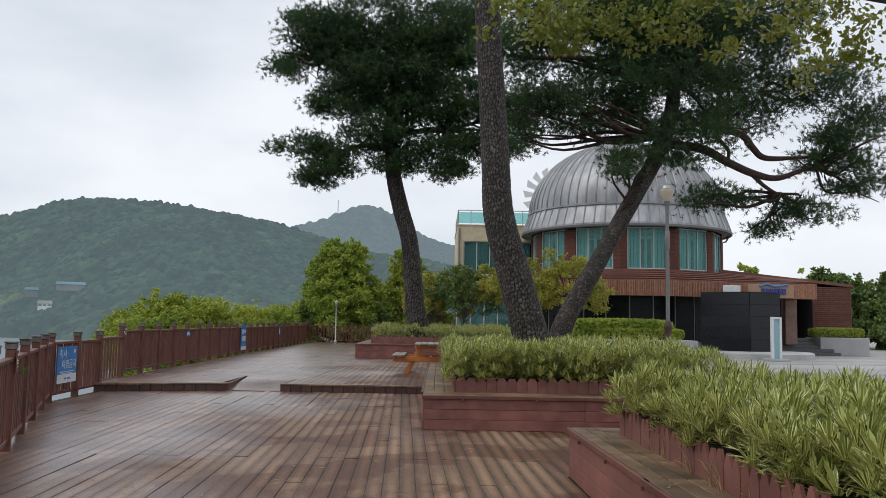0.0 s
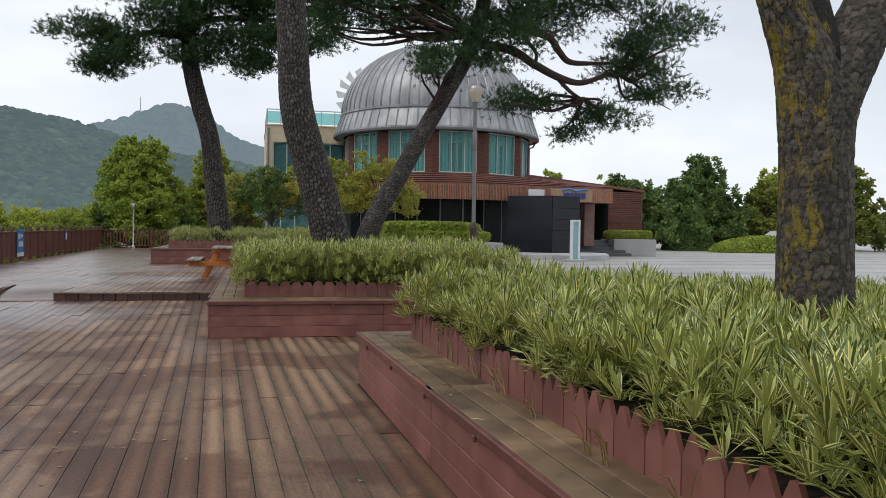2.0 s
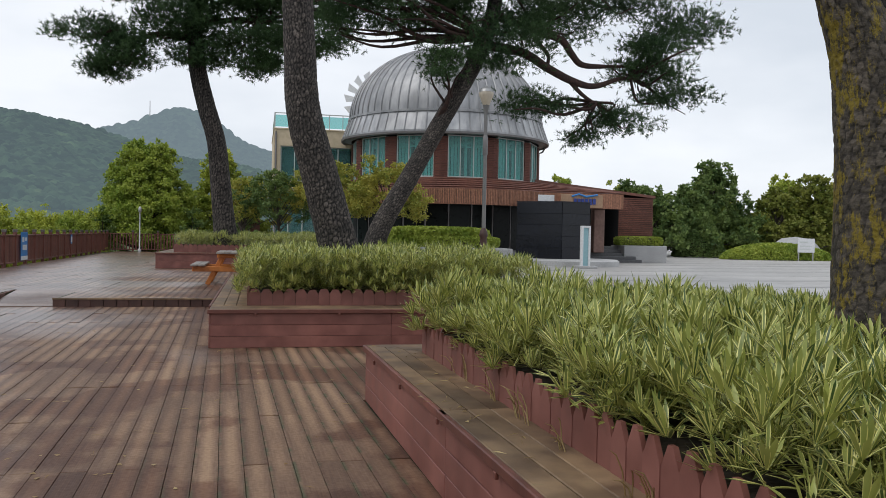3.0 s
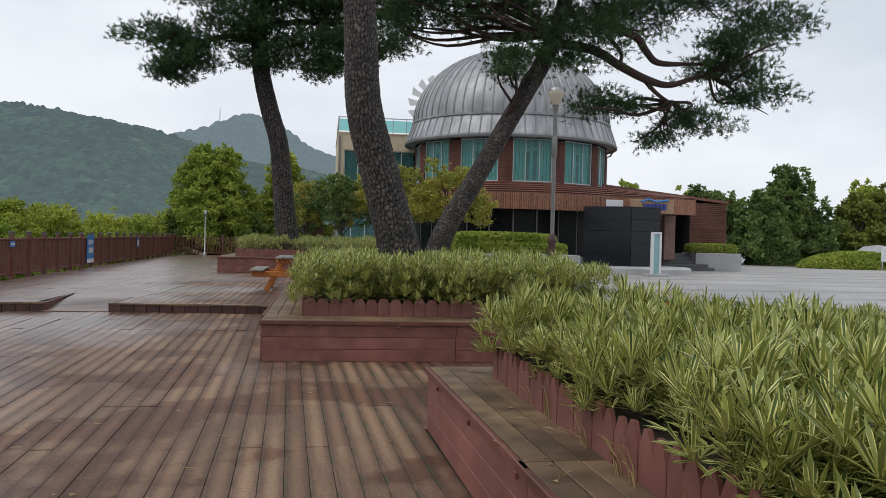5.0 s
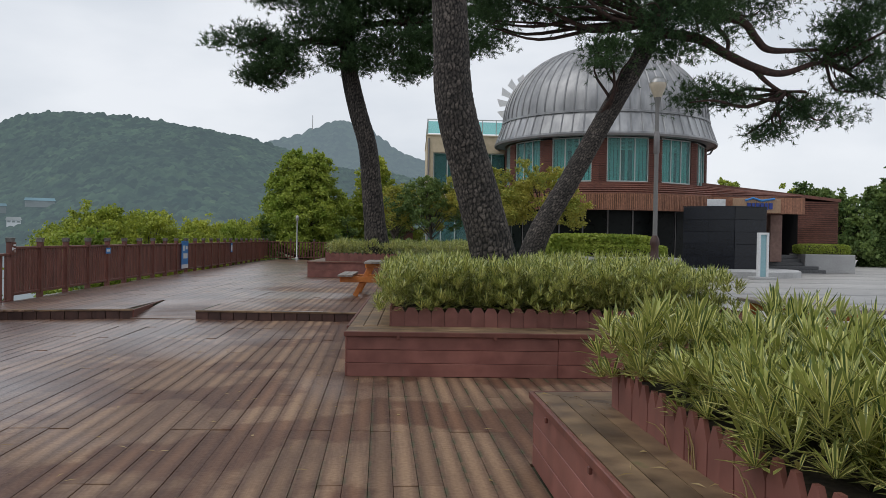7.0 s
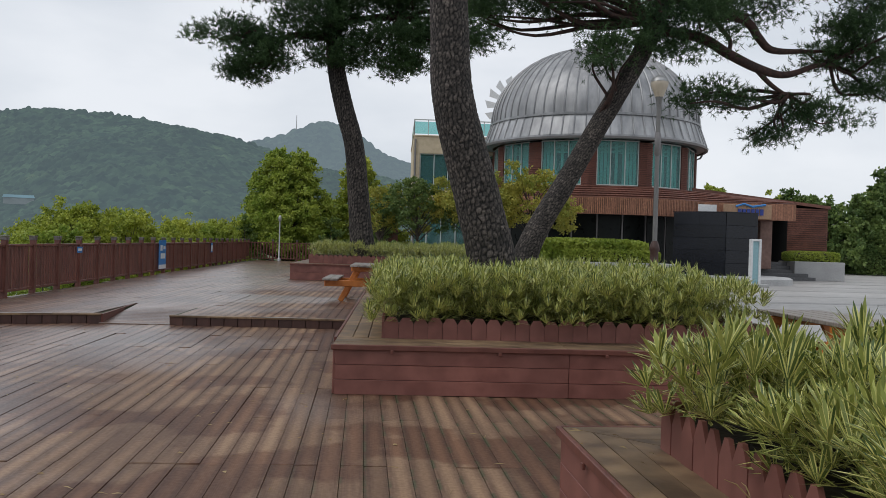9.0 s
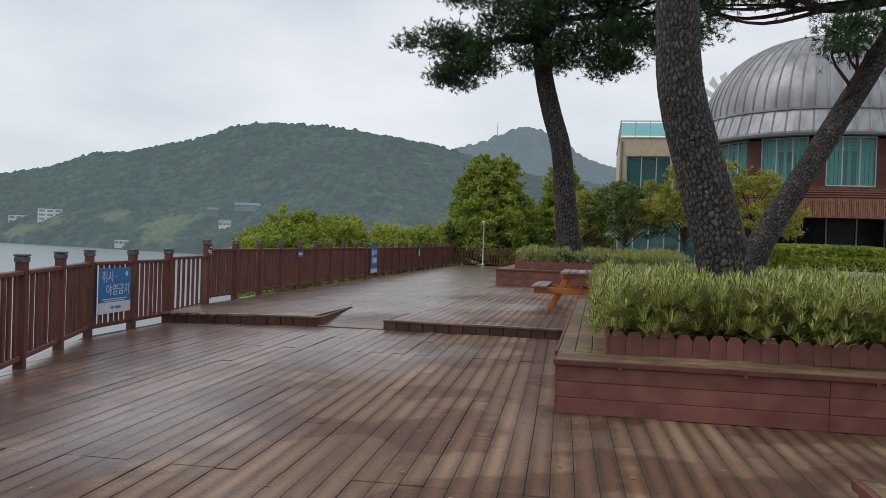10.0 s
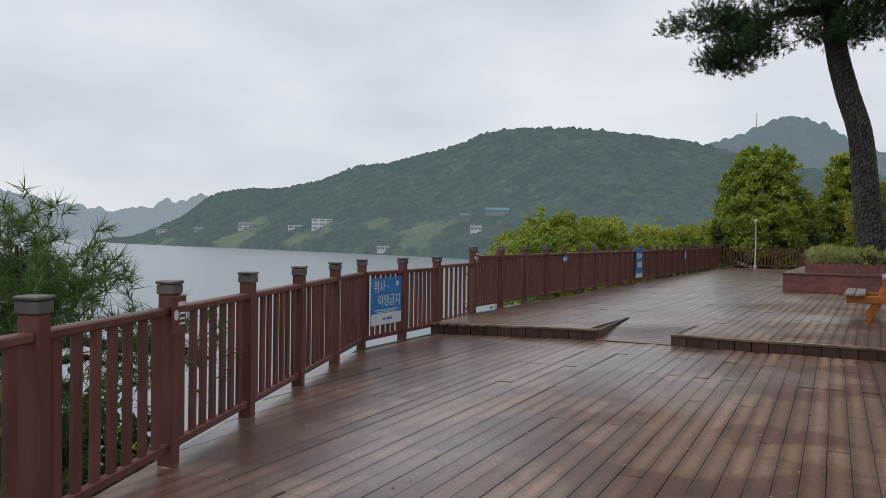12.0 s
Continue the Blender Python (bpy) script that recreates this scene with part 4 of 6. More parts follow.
def shrub_bed(name, label, x0, x1, y0, y1, z, step, seed, holes=(), height=0.33, fold=False, length=0.18, stems=8, per=15):
    """A closed bed of the same shrub, past counting."""
    r = np.random.default_rng(seed)
    protos = [blades_mesh("b", seed * 10 + i, stems=stems, radius=0.2, height=height, fold=fold, per=per, length=length, width=0.0175) for i in range(4)]
    VV, FF, UU, nv = [], [], [], 0
    for x in np.arange(x0, x1, step):
        for y in np.arange(y0, y1, step):
            px_, py_ = x + r.uniform(-0.1, 0.1), y + r.uniform(-0.1, 0.1)
            if any(math.hypot(px_ - hx, py_ - hy) < hr for hx, hy, hr in holes):
                continue
            V, F, U = protos[r.integers(4)]
            a, s = r.uniform(0, 6.28), r.uniform(0.85, 1.2)
            c, sn = math.cos(a) * s, math.sin(a) * s
            W = np.stack([V[:, 0] * c - V[:, 1] * sn + px_, V[:, 0] * sn + V[:, 1] * c + py_, V[:, 2] * s + z], 1)
            VV.append(W)
            FF.append(F + nv)
            UU.append(U)
            nv += len(V)
    me = tri_mesh(name, np.concatenate(VV), np.concatenate(FF), M_VAR, uv=np.concatenate(UU))
    return tagged(new(name, me), label, "shrubs", kind="stuff")


PINE1, PINE2, PINE3, OLD = (2.8, 14.0), (4.25, 21.6), (0.5, 29.2), (4.17, 5.3)
shrub_bed("shrub_bed", "dense variegated shrubs round the pine trunks", 1.46, 4.95, 12.0, 15.6, 0.52, 0.25, 3, ((*PINE1, 0.36),), height=0.44, length=0.115, stems=24, per=16)
shrub_bed("shrub_bed", "variegated shrubs behind the front pine", 1.5, 4.95, 15.6, 22.2, 0.52, 0.3, 4, ((*PINE2, 0.4),), height=0.36, length=0.13, stems=14, per=14)
shrub_bed("shrub_bed", "low variegated shrubs in the far planter", -0.9, 3.8, 28.2, 33, 0.76, 0.32, 5, ((*PINE3, 0.45),), height=0.36, length=0.16)
shrub_bed("shrub_bed", "variegated shrubs along the bench planter", 3.25, 6.3, -5.6, 2.1, 0.55, 0.4, 6)


# ---- trees ----
def smooth_path(pts, k=6):
    """Catmull-Rom through (x, y, z, radius) points."""
    P = np.array(pts, dtype=float)
    P = np.concatenate([[2 * P[0] - P[1]], P, [2 * P[-1] - P[-2]]])
    out = []
    for i in range(1, len(P) - 2):
        for t in np.linspace(0, 1, k, endpoint=False):
            a, b, c, d = P[i - 1], P[i], P[i + 1], P[i + 2]
            out.append(0.5 * (2 * b + (c - a) * t + (2 * a - 5 * b + 4 * c - d) * t * t + (3 * b - a - 3 * c + d) * t ** 3))
    out.append(P[-2])
    return np.array(out)


def bark_trunk(pts, material, seed, plate=0.062, depth=0.016, sides=110, step=0.022, flare=0.25, tall=1.55):
    """A trunk whose bark is broken into raised plates with fissures between them."""
    Q = smooth_path(pts, 12)
    seg = np.r_[0, np.cumsum(np.linalg.norm(np.diff(Q[:, :3], axis=0), axis=1))]
    n = max(8, int(seg[-1] / step))
    s = np.linspace(0, seg[-1], n)
    C = np.stack([np.interp(s, seg, Q[:, i]) for i in range(4)], 1)
    T = np.gradient(C[:, :3], axis=0)
    T /= np.linalg.norm(T, axis=1)[:, None]
    A = np.cross(T, [0, 1.0, 0.05])
    A /= np.linalg.norm(A, axis=1)[:, None]
    B = np.cross(T, A)
    th = np.linspace(0, 2 * math.pi, sides, endpoint=False)
    rad = C[:, 3] * (1 + flare * np.exp(-s / 0.35))
    # plates: distance to the nearest and the second nearest of scattered seeds
    r0 = float(np.mean(C[:, 3]))
    nu = max(6, int(round(2 * math.pi * r0 / plate)))
    U = th / (2 * math.pi) * nu
    W = s / (plate * tall)
    UU, WW = np.meshgrid(U, W)
    UU = UU + 0.22 * np.sin(WW * 1.7 + seed) + 0.12 * np.sin(WW * 5.3 + 2 * seed) * np.sin(UU * 2 * math.pi / nu * 7)
    WW = WW + 0.25 * np.sin(UU * 2 * math.pi / nu * 5 + WW * 0.9) + 0.1 * np.sin(UU * 2 * math.pi / nu * 17)
    d1, d2 = np.full(UU.shape, 9.0), np.full(UU.shape, 9.0)
    hid = np.zeros(UU.shape)
    for di in (-1, 0, 1):
        for dj in (-1, 0, 1):
            ci, cj = np.floor(UU) + di, np.floor(WW) + dj
            cm = np.mod(ci, nu)
            h1 = np.mod(np.sin(cm * 127.1 + cj * 311.7 + seed) * 43758.5, 1.0)
            h2 = np.mod(np.sin(cm * 269.5 + cj * 183.3 + seed) * 43758.5, 1.0)
            d = np.hypot(UU - ci - 0.15 - 0.7 * h1, WW - cj - 0.15 - 0.7 * h2)
            near = d < d1
            d2 = np.where(near, d1, np.minimum(d2, d))
            hid = np.where(near, h1, hid)
            d1 = np.where(near, d, d1)
    lift = np.clip((d2 - d1) / 0.42, 0, 1)
    disp = depth * (np.clip(lift * 2.0, 0, 1) * (0.7 + 0.5 * hid) - 0.8)
    lobes = 1 + 0.035 * np.sin(3 * th + seed)[None] + 0.02 * np.sin(5 * th[None] + s[:, None] * 1.3)
    R = rad[:, None] * lobes + disp
    V = C[:, None, :3] + R[..., None] * (A[:, None] * np.cos(th)[None, :, None] + B[:, None] * np.sin(th)[None, :, None])
    i, j = np.meshgrid(np.arange(n - 1), np.arange(sides), indexing="ij")
    a, b = (i * sides + j).ravel(), (i * sides + (j + 1) % sides).ravel()
    F = np.stack([a, a + sides, b + sides, b], 1)
    me = tri_mesh("trunk", V.reshape(-1, 3), F, material, smooth=True)
    at = me.attributes.new("plate", "FLOAT", "POINT")
    at.data.foreach_set("value", np.ascontiguousarray(lift, dtype=np.float32).ravel())
    at = me.attributes.new("tone", "FLOAT", "POINT")
    at.data.foreach_set("value", np.ascontiguousarray(hid, dtype=np.float32).ravel())
    return me


def needle_crown(pads, seed, density=520, needle=0.16, width=0.017, per=17, material=None):
    """Pine foliage: tufts of needles on the upper side of flattened pads."""
    r = np.random.default_rng(seed)
    V, F = [], []
    nv = 0
    for (cx, cy, cz, rx, ry, rz) in pads:
        n = int(density * (rx * ry * rz) ** (2 / 3) * 1.5) + 30
        # sub-clusters give the pad its broken outline
        k = max(5, int(n / 60))
        u = r.normal(size=(k, 3))
        u /= np.linalg.norm(u, axis=1)[:, None]
        u *= r.uniform(0.35, 1.0, (k, 1)) ** 0.5
        sub = np.array([cx, cy, cz]) + u * np.array([rx, ry, rz])
        pick = sub[r.integers(k, size=n)]
        size = 0.3 + 0.16 * min(rx, 2)
        p = pick + r.normal(size=(n, 3)) * np.array([0.5, 0.5, 0.24]) * size * 1.25
        out = (p - np.array([cx, cy, cz])) / np.array([rx, ry, rz])
        ax = out * 0.5 + r.normal(size=(n, 3)) * 0.45 + np.array([0, 0, 0.35])
        ax /= np.linalg.norm(ax, axis=1)[:, None]
        d = ax[:, None] * 0.75 + r.normal(size=(n, per, 3)) * 0.55
        d /= np.linalg.norm(d, axis=2)[..., None]
        L = needle * r.uniform(0.7, 1.25, (n, per, 1))
        side = np.cross(d, r.normal(size=(n, per, 3)))
        side /= np.linalg.norm(side, axis=2)[..., None] + 1e-6
        b = p[:, None] - ax[:, None] * r.uniform(0, 0.1, (n, per, 1))
        T = np.stack([b - side * width / 2, b + side * width / 2, b + d * L], 2).reshape(-1, 3)
        V.append(T)
        m = len(T) // 3
        F.append(np.arange(nv, nv + m * 3).reshape(-1, 3))
        nv += m * 3
    return tri_mesh("crown", np.concatenate(V), np.concatenate(F), material or M_NEEDLE)


def leaf_crown(lumps, seed, material, leaf=0.09, density=900, hollow=0.45, name="crown", droop=0.0):
    """Broad-leaved foliage: leaves in sprays over uneven lumps, with gaps."""
    r = np.random.default_rng(seed)
    V, F, nv = [], [], 0
    for (cx, cy, cz, rx, ry, rz) in lumps:
        n = int(density * (rx * ry * rz) ** (2 / 3))
        k = max(8, n // 40)
        u = r.normal(size=(k, 3))
        u /= np.linalg.norm(u, axis=1)[:, None]
        u *= r.uniform(hollow, 1.05, (k, 1))
        sub = np.array([cx, cy, cz]) + u * np.array([rx, ry, rz])
        p = sub[r.integers(k, size=n)] + r.normal(size=(n, 3)) * 0.13 * np.cbrt(rx * ry * rz) * np.array([1, 1, 0.8])
        d = r.normal(size=(n, 3)) + np.array([0, 0, -droop])
        d /= np.linalg.norm(d, axis=1)[:, None]
        side = np.cross(d, r.normal(size=(n, 3)))
        side /= np.linalg.norm(side, axis=1)[:, None] + 1e-6
        L = leaf * r.uniform(0.7, 1.3, (n, 1))
        nrm = np.cross(side, d)
        Q = np.stack([p, p + d * L * 0.5 + side * L * 0.34 + nrm * L * 0.08, p + d * L, p + d * L * 0.5 - side * L * 0.34 + nrm * L * 0.08], 1).reshape(-1, 3)
        V.append(Q)
        F.append(np.arange(nv, nv + n * 4).reshape(-1, 4))
        nv += n * 4
    return tri_mesh(name, np.concatenate(V), np.concatenate(F), material)


def limb(parent, pts, material, sides=8, label="", name="limb"):
    material = M_WOODBARK if material is M_PINEBARK else material
    Q = smooth_path(pts, 7)
    return part(name, Geo().tube(Q[:, :3], Q[:, 3], sides), material, parent, label, smooth=True)


def twigs(parent, pads, origin_list, material, seed, k=4, wander=0.18):
    """Thin boughs from a limb into every pad, joined in one mesh."""
    r = np.random.default_rng(seed)
    g2 = Geo()
    for (cx, cy, cz, rx, ry, rz) in pads:
        o = min(origin_list, key=lambda q: (q[0] - cx) ** 2 + (q[1] - cy) ** 2 + 1.5 * (q[2] - cz) ** 2)
        for i in range(k):
            e = np.array([cx, cy, cz - rz * 0.2]) + r.normal(size=3) * np.array([rx, ry, rz]) * 0.5
            s = np.array(o[:3])
            m1 = s + (e - s) * 0.35 + r.normal(size=3) * wander
            m2 = s + (e - s) * 0.7 + r.normal(size=3) * wander
            w = 0.03 + 0.012 * np.linalg.norm(e - s)
            Q = smooth_path([(*s, w), (*m1, w * 0.75), (*m2, w * 0.5), (*e, w * 0.2)], 4)
            g2.tube(Q[:, :3], np.maximum(Q[:, 3], 0.006), 5, False)
    part("branchwork", g2, material, parent, smooth=True)


# front pine
pine = empty("pine_tree", label="tall pine with thick plated bark leaning over the planter", category="tree")
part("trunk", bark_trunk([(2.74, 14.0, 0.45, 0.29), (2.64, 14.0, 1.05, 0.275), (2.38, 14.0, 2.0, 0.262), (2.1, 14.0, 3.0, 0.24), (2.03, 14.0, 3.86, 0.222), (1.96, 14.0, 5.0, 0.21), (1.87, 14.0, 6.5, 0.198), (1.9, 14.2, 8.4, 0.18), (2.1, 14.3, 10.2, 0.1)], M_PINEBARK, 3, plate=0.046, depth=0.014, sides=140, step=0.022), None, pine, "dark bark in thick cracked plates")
P1 = [(0.6, 14.5, 8.6, 1.5, 1.4, 0.6), (3.3, 14.2, 8.4, 1.6, 1.4, 0.6), (2.0, 15.2, 9.4, 1.8, 1.6, 0.8), (1.8, 13.2, 9.8, 1.5, 1.5, 0.7), (2.2, 14.3, 10.8, 1.6, 1.6, 0.9)]
part("crown", needle_crown(P1, 11, 220), None, pine)
twigs(pine, P1, [(1.9, 14.2, 8.2), (2.0, 14.2, 9.4)], M_REDBARK, 12)

# leaning pine
pine = empty("pine_tree", label="leaning pine with red boughs and wide flat pads of needles", category="tree")
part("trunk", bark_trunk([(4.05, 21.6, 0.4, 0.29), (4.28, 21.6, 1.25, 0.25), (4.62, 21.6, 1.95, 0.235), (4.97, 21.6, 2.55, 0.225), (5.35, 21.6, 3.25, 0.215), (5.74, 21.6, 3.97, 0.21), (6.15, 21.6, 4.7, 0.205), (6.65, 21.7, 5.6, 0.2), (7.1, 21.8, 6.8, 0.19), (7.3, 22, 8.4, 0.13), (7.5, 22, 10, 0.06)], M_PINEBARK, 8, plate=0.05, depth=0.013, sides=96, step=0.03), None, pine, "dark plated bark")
P2 = [(3.7, 22.2, 7.3, 1.0, 0.9, 0.55), (3.2, 22.4, 8.5, 1.1, 1.0, 0.6), (4.3, 22.2, 9.2, 1.3, 1.2, 0.8), (5.0, 22.0, 10.4, 1.5, 1.3, 0.8), (3.3, 22.6, 6.5, 0.6, 0.6, 0.3), (4.9, 22, 6.9, 1.3, 1.3, 0.55), (5.9, 22.3, 7.9, 1.5, 1.4, 0.8), (7.2, 22, 9.3, 2.0, 1.8, 1.2), (8.8, 22.3, 8.6, 1.5, 1.5, 0.9), (7.4, 21.6, 7.4, 1.8, 1.4, 0.9),
      (7.2, 21.2, 6.0, 1.3, 1.0, 0.6), (5.55, 21.2, 5.35, 0.65, 0.6, 0.35), (8.3, 22.0, 4.7, 0.9, 0.8, 0.28), (8.9, 22, 6.9, 1.0, 1.0, 0.5), (11.4, 22.2, 5.7, 1.1, 0.9, 0.35), (12.2, 22.2, 5.15, 0.8, 0.8, 0.28),
      (10.6, 22.2, 4.4, 0.9, 0.7, 0.25), (9.75, 22.2, 4.0, 0.5, 0.5, 0.2), (12.4, 22.2, 7.0, 1.1, 1.0, 0.4), (11.0, 22.4, 7.9, 1.3, 1.2, 0.55), (11.7, 22.0, 6.3, 0.8, 0.8, 0.3), (6.2, 21.8, 9.6, 1.6, 1.5, 0.9), (9.6, 22, 9.8, 1.6, 1.5, 0.8)]
part("crown", needle_crown(P2, 21, 1250, 0.108, 0.015, 13), None, pine)
limb(pine, [(6.9, 21.7, 6.0, 0.13), (7.9, 21.8, 5.9, 0.12), (8.5, 21.7, 5.55, 0.11), (9.2, 21.7, 5.25, 0.1), (9.9, 21.9, 5.2, 0.075), (10.8, 22.1, 5.5, 0.05), (11.6, 22.2, 5.4, 0.025)], M_REDBARK, label="twisted red bough")
limb(pine, [(7.1, 21.8, 6.8, 0.12), (8.2, 21.9, 6.5, 0.1), (8.9, 21.8, 6.3, 0.095), (9.2, 21.8, 5.95, 0.09), (9.5, 21.8, 5.7, 0.08), (10.3, 22.0, 5.75, 0.05), (11.2, 22.2, 5.85, 0.025)], M_REDBARK, label="twisted red bough")
limb(pine, [(9.1, 21.7, 5.27, 0.06), (9.5, 21.8, 4.95, 0.05), (10.0, 22, 4.75, 0.04), (10.6, 22.2, 4.6, 0.025), (11.4, 22.2, 4.6, 0.012)], M_REDBARK)
limb(pine, [(8.1, 21.9, 6.55, 0.07), (8.35, 21.9, 6.2, 0.06), (8.6, 21.9, 5.9, 0.05), (8.55, 21.8, 5.6, 0.05)], M_REDBARK)
limb(pine, [(6.9, 21.7, 6.2, 0.1), (6.0, 21.8, 6.6, 0.08), (5.2, 22, 6.9, 0.05), (4.4, 22, 7.0, 0.02)], M_REDBARK)
twigs(pine, P2, [(6.9, 21.7, 6.2), (7.2, 21.9, 7.6), (7.4, 22, 8.8), (9.9, 22, 5.3), (10.6, 22.1, 5.7), (10.0, 22, 4.8), (5.6, 21.6, 4.0), (8.2, 21.9, 6.5), (11, 22.2, 5.6), (9.5, 22, 7.5)], M_REDBARK, 22)

# far pine
pine = empty("pine_tree", -0.1, 0, 0, label="slender dark pine rising from the far planter", category="tree")
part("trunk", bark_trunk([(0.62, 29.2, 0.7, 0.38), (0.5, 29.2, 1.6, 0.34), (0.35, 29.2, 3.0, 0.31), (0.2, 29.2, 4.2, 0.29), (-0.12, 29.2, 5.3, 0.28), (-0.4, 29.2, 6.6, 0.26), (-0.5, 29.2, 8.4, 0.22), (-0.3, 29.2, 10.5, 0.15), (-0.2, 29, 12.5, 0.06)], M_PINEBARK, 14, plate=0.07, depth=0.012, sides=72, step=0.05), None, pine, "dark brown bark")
P3 = [(-4.3, 28.5, 10.6, 0.8, 0.8, 0.45), (-3.4, 28.5, 11.8, 1.2, 1.2, 0.7), (-3.9, 28.5, 7.75, 0.9, 0.9, 0.4), (-3.0, 28.5, 7.2, 1.0, 1.0, 0.5), (-3.3, 28.5, 6.7, 0.6, 0.6, 0.3), (-2.4, 28.8, 9.4, 1.2, 1.2, 0.6), (-1.4, 28.6, 8.3, 1.3, 1.2, 0.7),
      (-0.6, 28.8, 10.6, 1.8, 1.6, 1.1), (1.3, 29, 9.6, 1.6, 1.5, 0.9), (2.6, 28.8, 8.0, 1.2, 1.1, 0.5), (0.6, 28.4, 7.6, 1.2, 1.0, 0.6), (1.2, 28.4, 6.9, 0.7, 0.7, 0.35), (-1.8, 28.8, 12.4, 1.7, 1.6, 1.0), (1.4, 28.8, 12.0, 1.8, 1.6, 1.1), (3.4, 28.8, 9.2, 0.9, 0.9, 0.5), (-0.8, 28.5, 7.2, 0.8, 0.8, 0.35), (-1.9, 28.8, 10.3, 1.4, 1.3, 0.8), (0.2, 28.8, 9.1, 1.4, 1.3, 0.7), (-2.7, 28.6, 11.2, 1.2, 1.2, 0.8), (0.5, 28.8, 11.3, 1.6, 1.4, 0.9)]
part("crown", needle_crown([(x + 0.42, y, z - 0.5, a, b, c) for x, y, z, a, b, c in P3], 31, 1150, 0.13, 0.018, 14), None, pine)
limb(pine, [(-0.45, 29.2, 7.4, 0.13), (-1.4, 29, 7.4, 0.1), (-2.4, 28.8, 7.1, 0.07), (-3.4, 28.6, 7.2, 0.03)], M_REDBARK)
limb(pine, [(-0.5, 29.2, 9.0, 0.13), (-1.6, 29, 9.6, 0.1), (-3.0, 28.7, 10.3, 0.07), (-4.3, 28.5, 10.5, 0.025)], M_REDBARK)
limb(pine, [(-0.4, 29.2, 7.8, 0.12), (0.8, 29, 8.0, 0.09), (2.0, 28.9, 8.0, 0.06), (3.0, 28.8, 8.0, 0.025)], M_REDBARK)
twigs(pine, [(x + 0.42, y, z - 0.5, a, b, c) for x, y, z, a, b, c in P3], [(-0.45, 29.2, 7.2), (-0.45, 29.2, 9.0), (-0.3, 29.2, 10.6), (-2.4, 28.8, 7.1), (-3.0, 28.7, 10.2), (1.4, 29, 8.0)], M_REDBARK, 32)

# old tree in the bench planter, forked above head height
old = empty("broadleaf_tree", label="old forked tree with yellow lichen on its bark", category="tree")
part("trunk", bark_trunk([(4.19, 5.3, 0.45, 0.2), (4.18, 5.3, 1.0, 0.178), (4.17, 5.3, 1.6, 0.17), (4.16, 5.3, 1.85, 0.175), (4.1, 5.3, 2.1, 0.15), (4.0, 5.3, 2.32, 0.12), (3.87, 5.3, 2.65, 0.1), (3.78, 5.3, 2.95, 0.088), (3.62, 5.4, 3.4, 0.075), (3.2, 5.9, 3.8, 0.05), (2.6, 6.6, 4.0, 0.02)], M_MOSSBARK, 5, plate=0.028, depth=0.008, tall=2.2, sides=120, step=0.014, flare=0.12), None, old, "grey bark with yellow lichen and moss")
part("limb", bark_trunk([(4.19, 5.3, 1.6, 0.15), (4.22, 5.3, 1.9, 0.155), (4.33, 5.3, 2.15, 0.15), (4.46, 5.3, 2.4, 0.135), (4.62, 5.3, 2.8, 0.12), (5.0, 5.5, 3.6, 0.08), (5.4, 6.2, 4.4, 0.03)], M_MOSSBARK, 9, plate=0.028, depth=0.008, tall=2.2, sides=90, step=0.014, flare=0.0), None, old, "mossy forked limb")
limb(old, [(4.18, 5.3, 2.1, 0.12), (4.12, 5.4, 2.6, 0.09), (4.1, 5.8, 3.2, 0.06), (4.2, 7, 3.8, 0.02)], M_MOSSBARK, 12)
OLDC = [(1.8, 7, 3.5, 0.35, 0.35, 0.2), (2.25, 7, 3.42, 0.4, 0.35, 0.2), (2.75, 7.1, 3.55, 0.4, 0.4, 0.22), (3.2, 7.1, 3.55, 0.35, 0.35, 0.18), (2.1, 7.2, 3.95, 0.7, 0.6, 0.32), (3.0, 7.2, 3.98, 0.6, 0.6, 0.3), (3.75, 7, 3.5, 0.3, 0.3, 0.16), (4.3, 7.3, 3.4, 0.45, 0.4, 0.2), (4.7, 7.2, 3.8, 0.6, 0.5, 0.3), (3.9, 7.2, 3.95, 0.5, 0.5, 0.25)]
part("crown", leaf_crown(OLDC, 41, M_LEAF_Z, 0.05, 4200), None, old)


# ---- broad-leaved trees and hedges ----
def broad_tree(name, x, y, z, height, spread, seed, material, label, leaf=0.12, density=700, trunk=0.12, lumps=9, group="", low=0.25, lump=1.0, taper=0.5):
    """A tree of tapered trunk, limbs and a crown of uneven lumps."""
    r = np.random.default_rng(seed)
    root = empty(name, x, y, z, label, "tree", group)
    top = height * 0.8
    path = [(0, 0, -0.3, trunk), (r.normal() * 0.1, r.normal() * 0.1, height * 0.3, trunk * 0.8), (r.normal() * 0.25, r.normal() * 0.25, height * 0.55, trunk * 0.5), (r.normal() * 0.3, r.normal() * 0.3, top, trunk * 0.15)]
    limb(root, path, M_PINEBARK, 8, name="trunk")
    L = []
    for i in range(lumps):
        f = i / max(1, lumps - 1)
        zz = height * (low + (0.86 - low) * f)
        q = spread * (0.66 - taper * f) * r.uniform(0.5, 1.1)
        a = i * 2.4 + r.uniform(-0.5, 0.5)
        s = spread * (0.42 - 0.17 * f) * r.uniform(0.75, 1.2) * lump
        L.append((q * math.cos(a), q * math.sin(a), zz, s, s, s * r.uniform(0.6, 0.85)))
        limb(root, [(path[1][0], path[1][1], zz * 0.6, trunk * 0.4), (q * 0.5 * math.cos(a), q * 0.5 * math.sin(a), zz * 0.85, trunk * 0.25), (q * math.cos(a), q * math.sin(a), zz, trunk * 0.1)], M_PINEBARK, 5)
    part("crown", leaf_crown(L, seed + 1, material, leaf, density, 0.5), None, root)
    return root


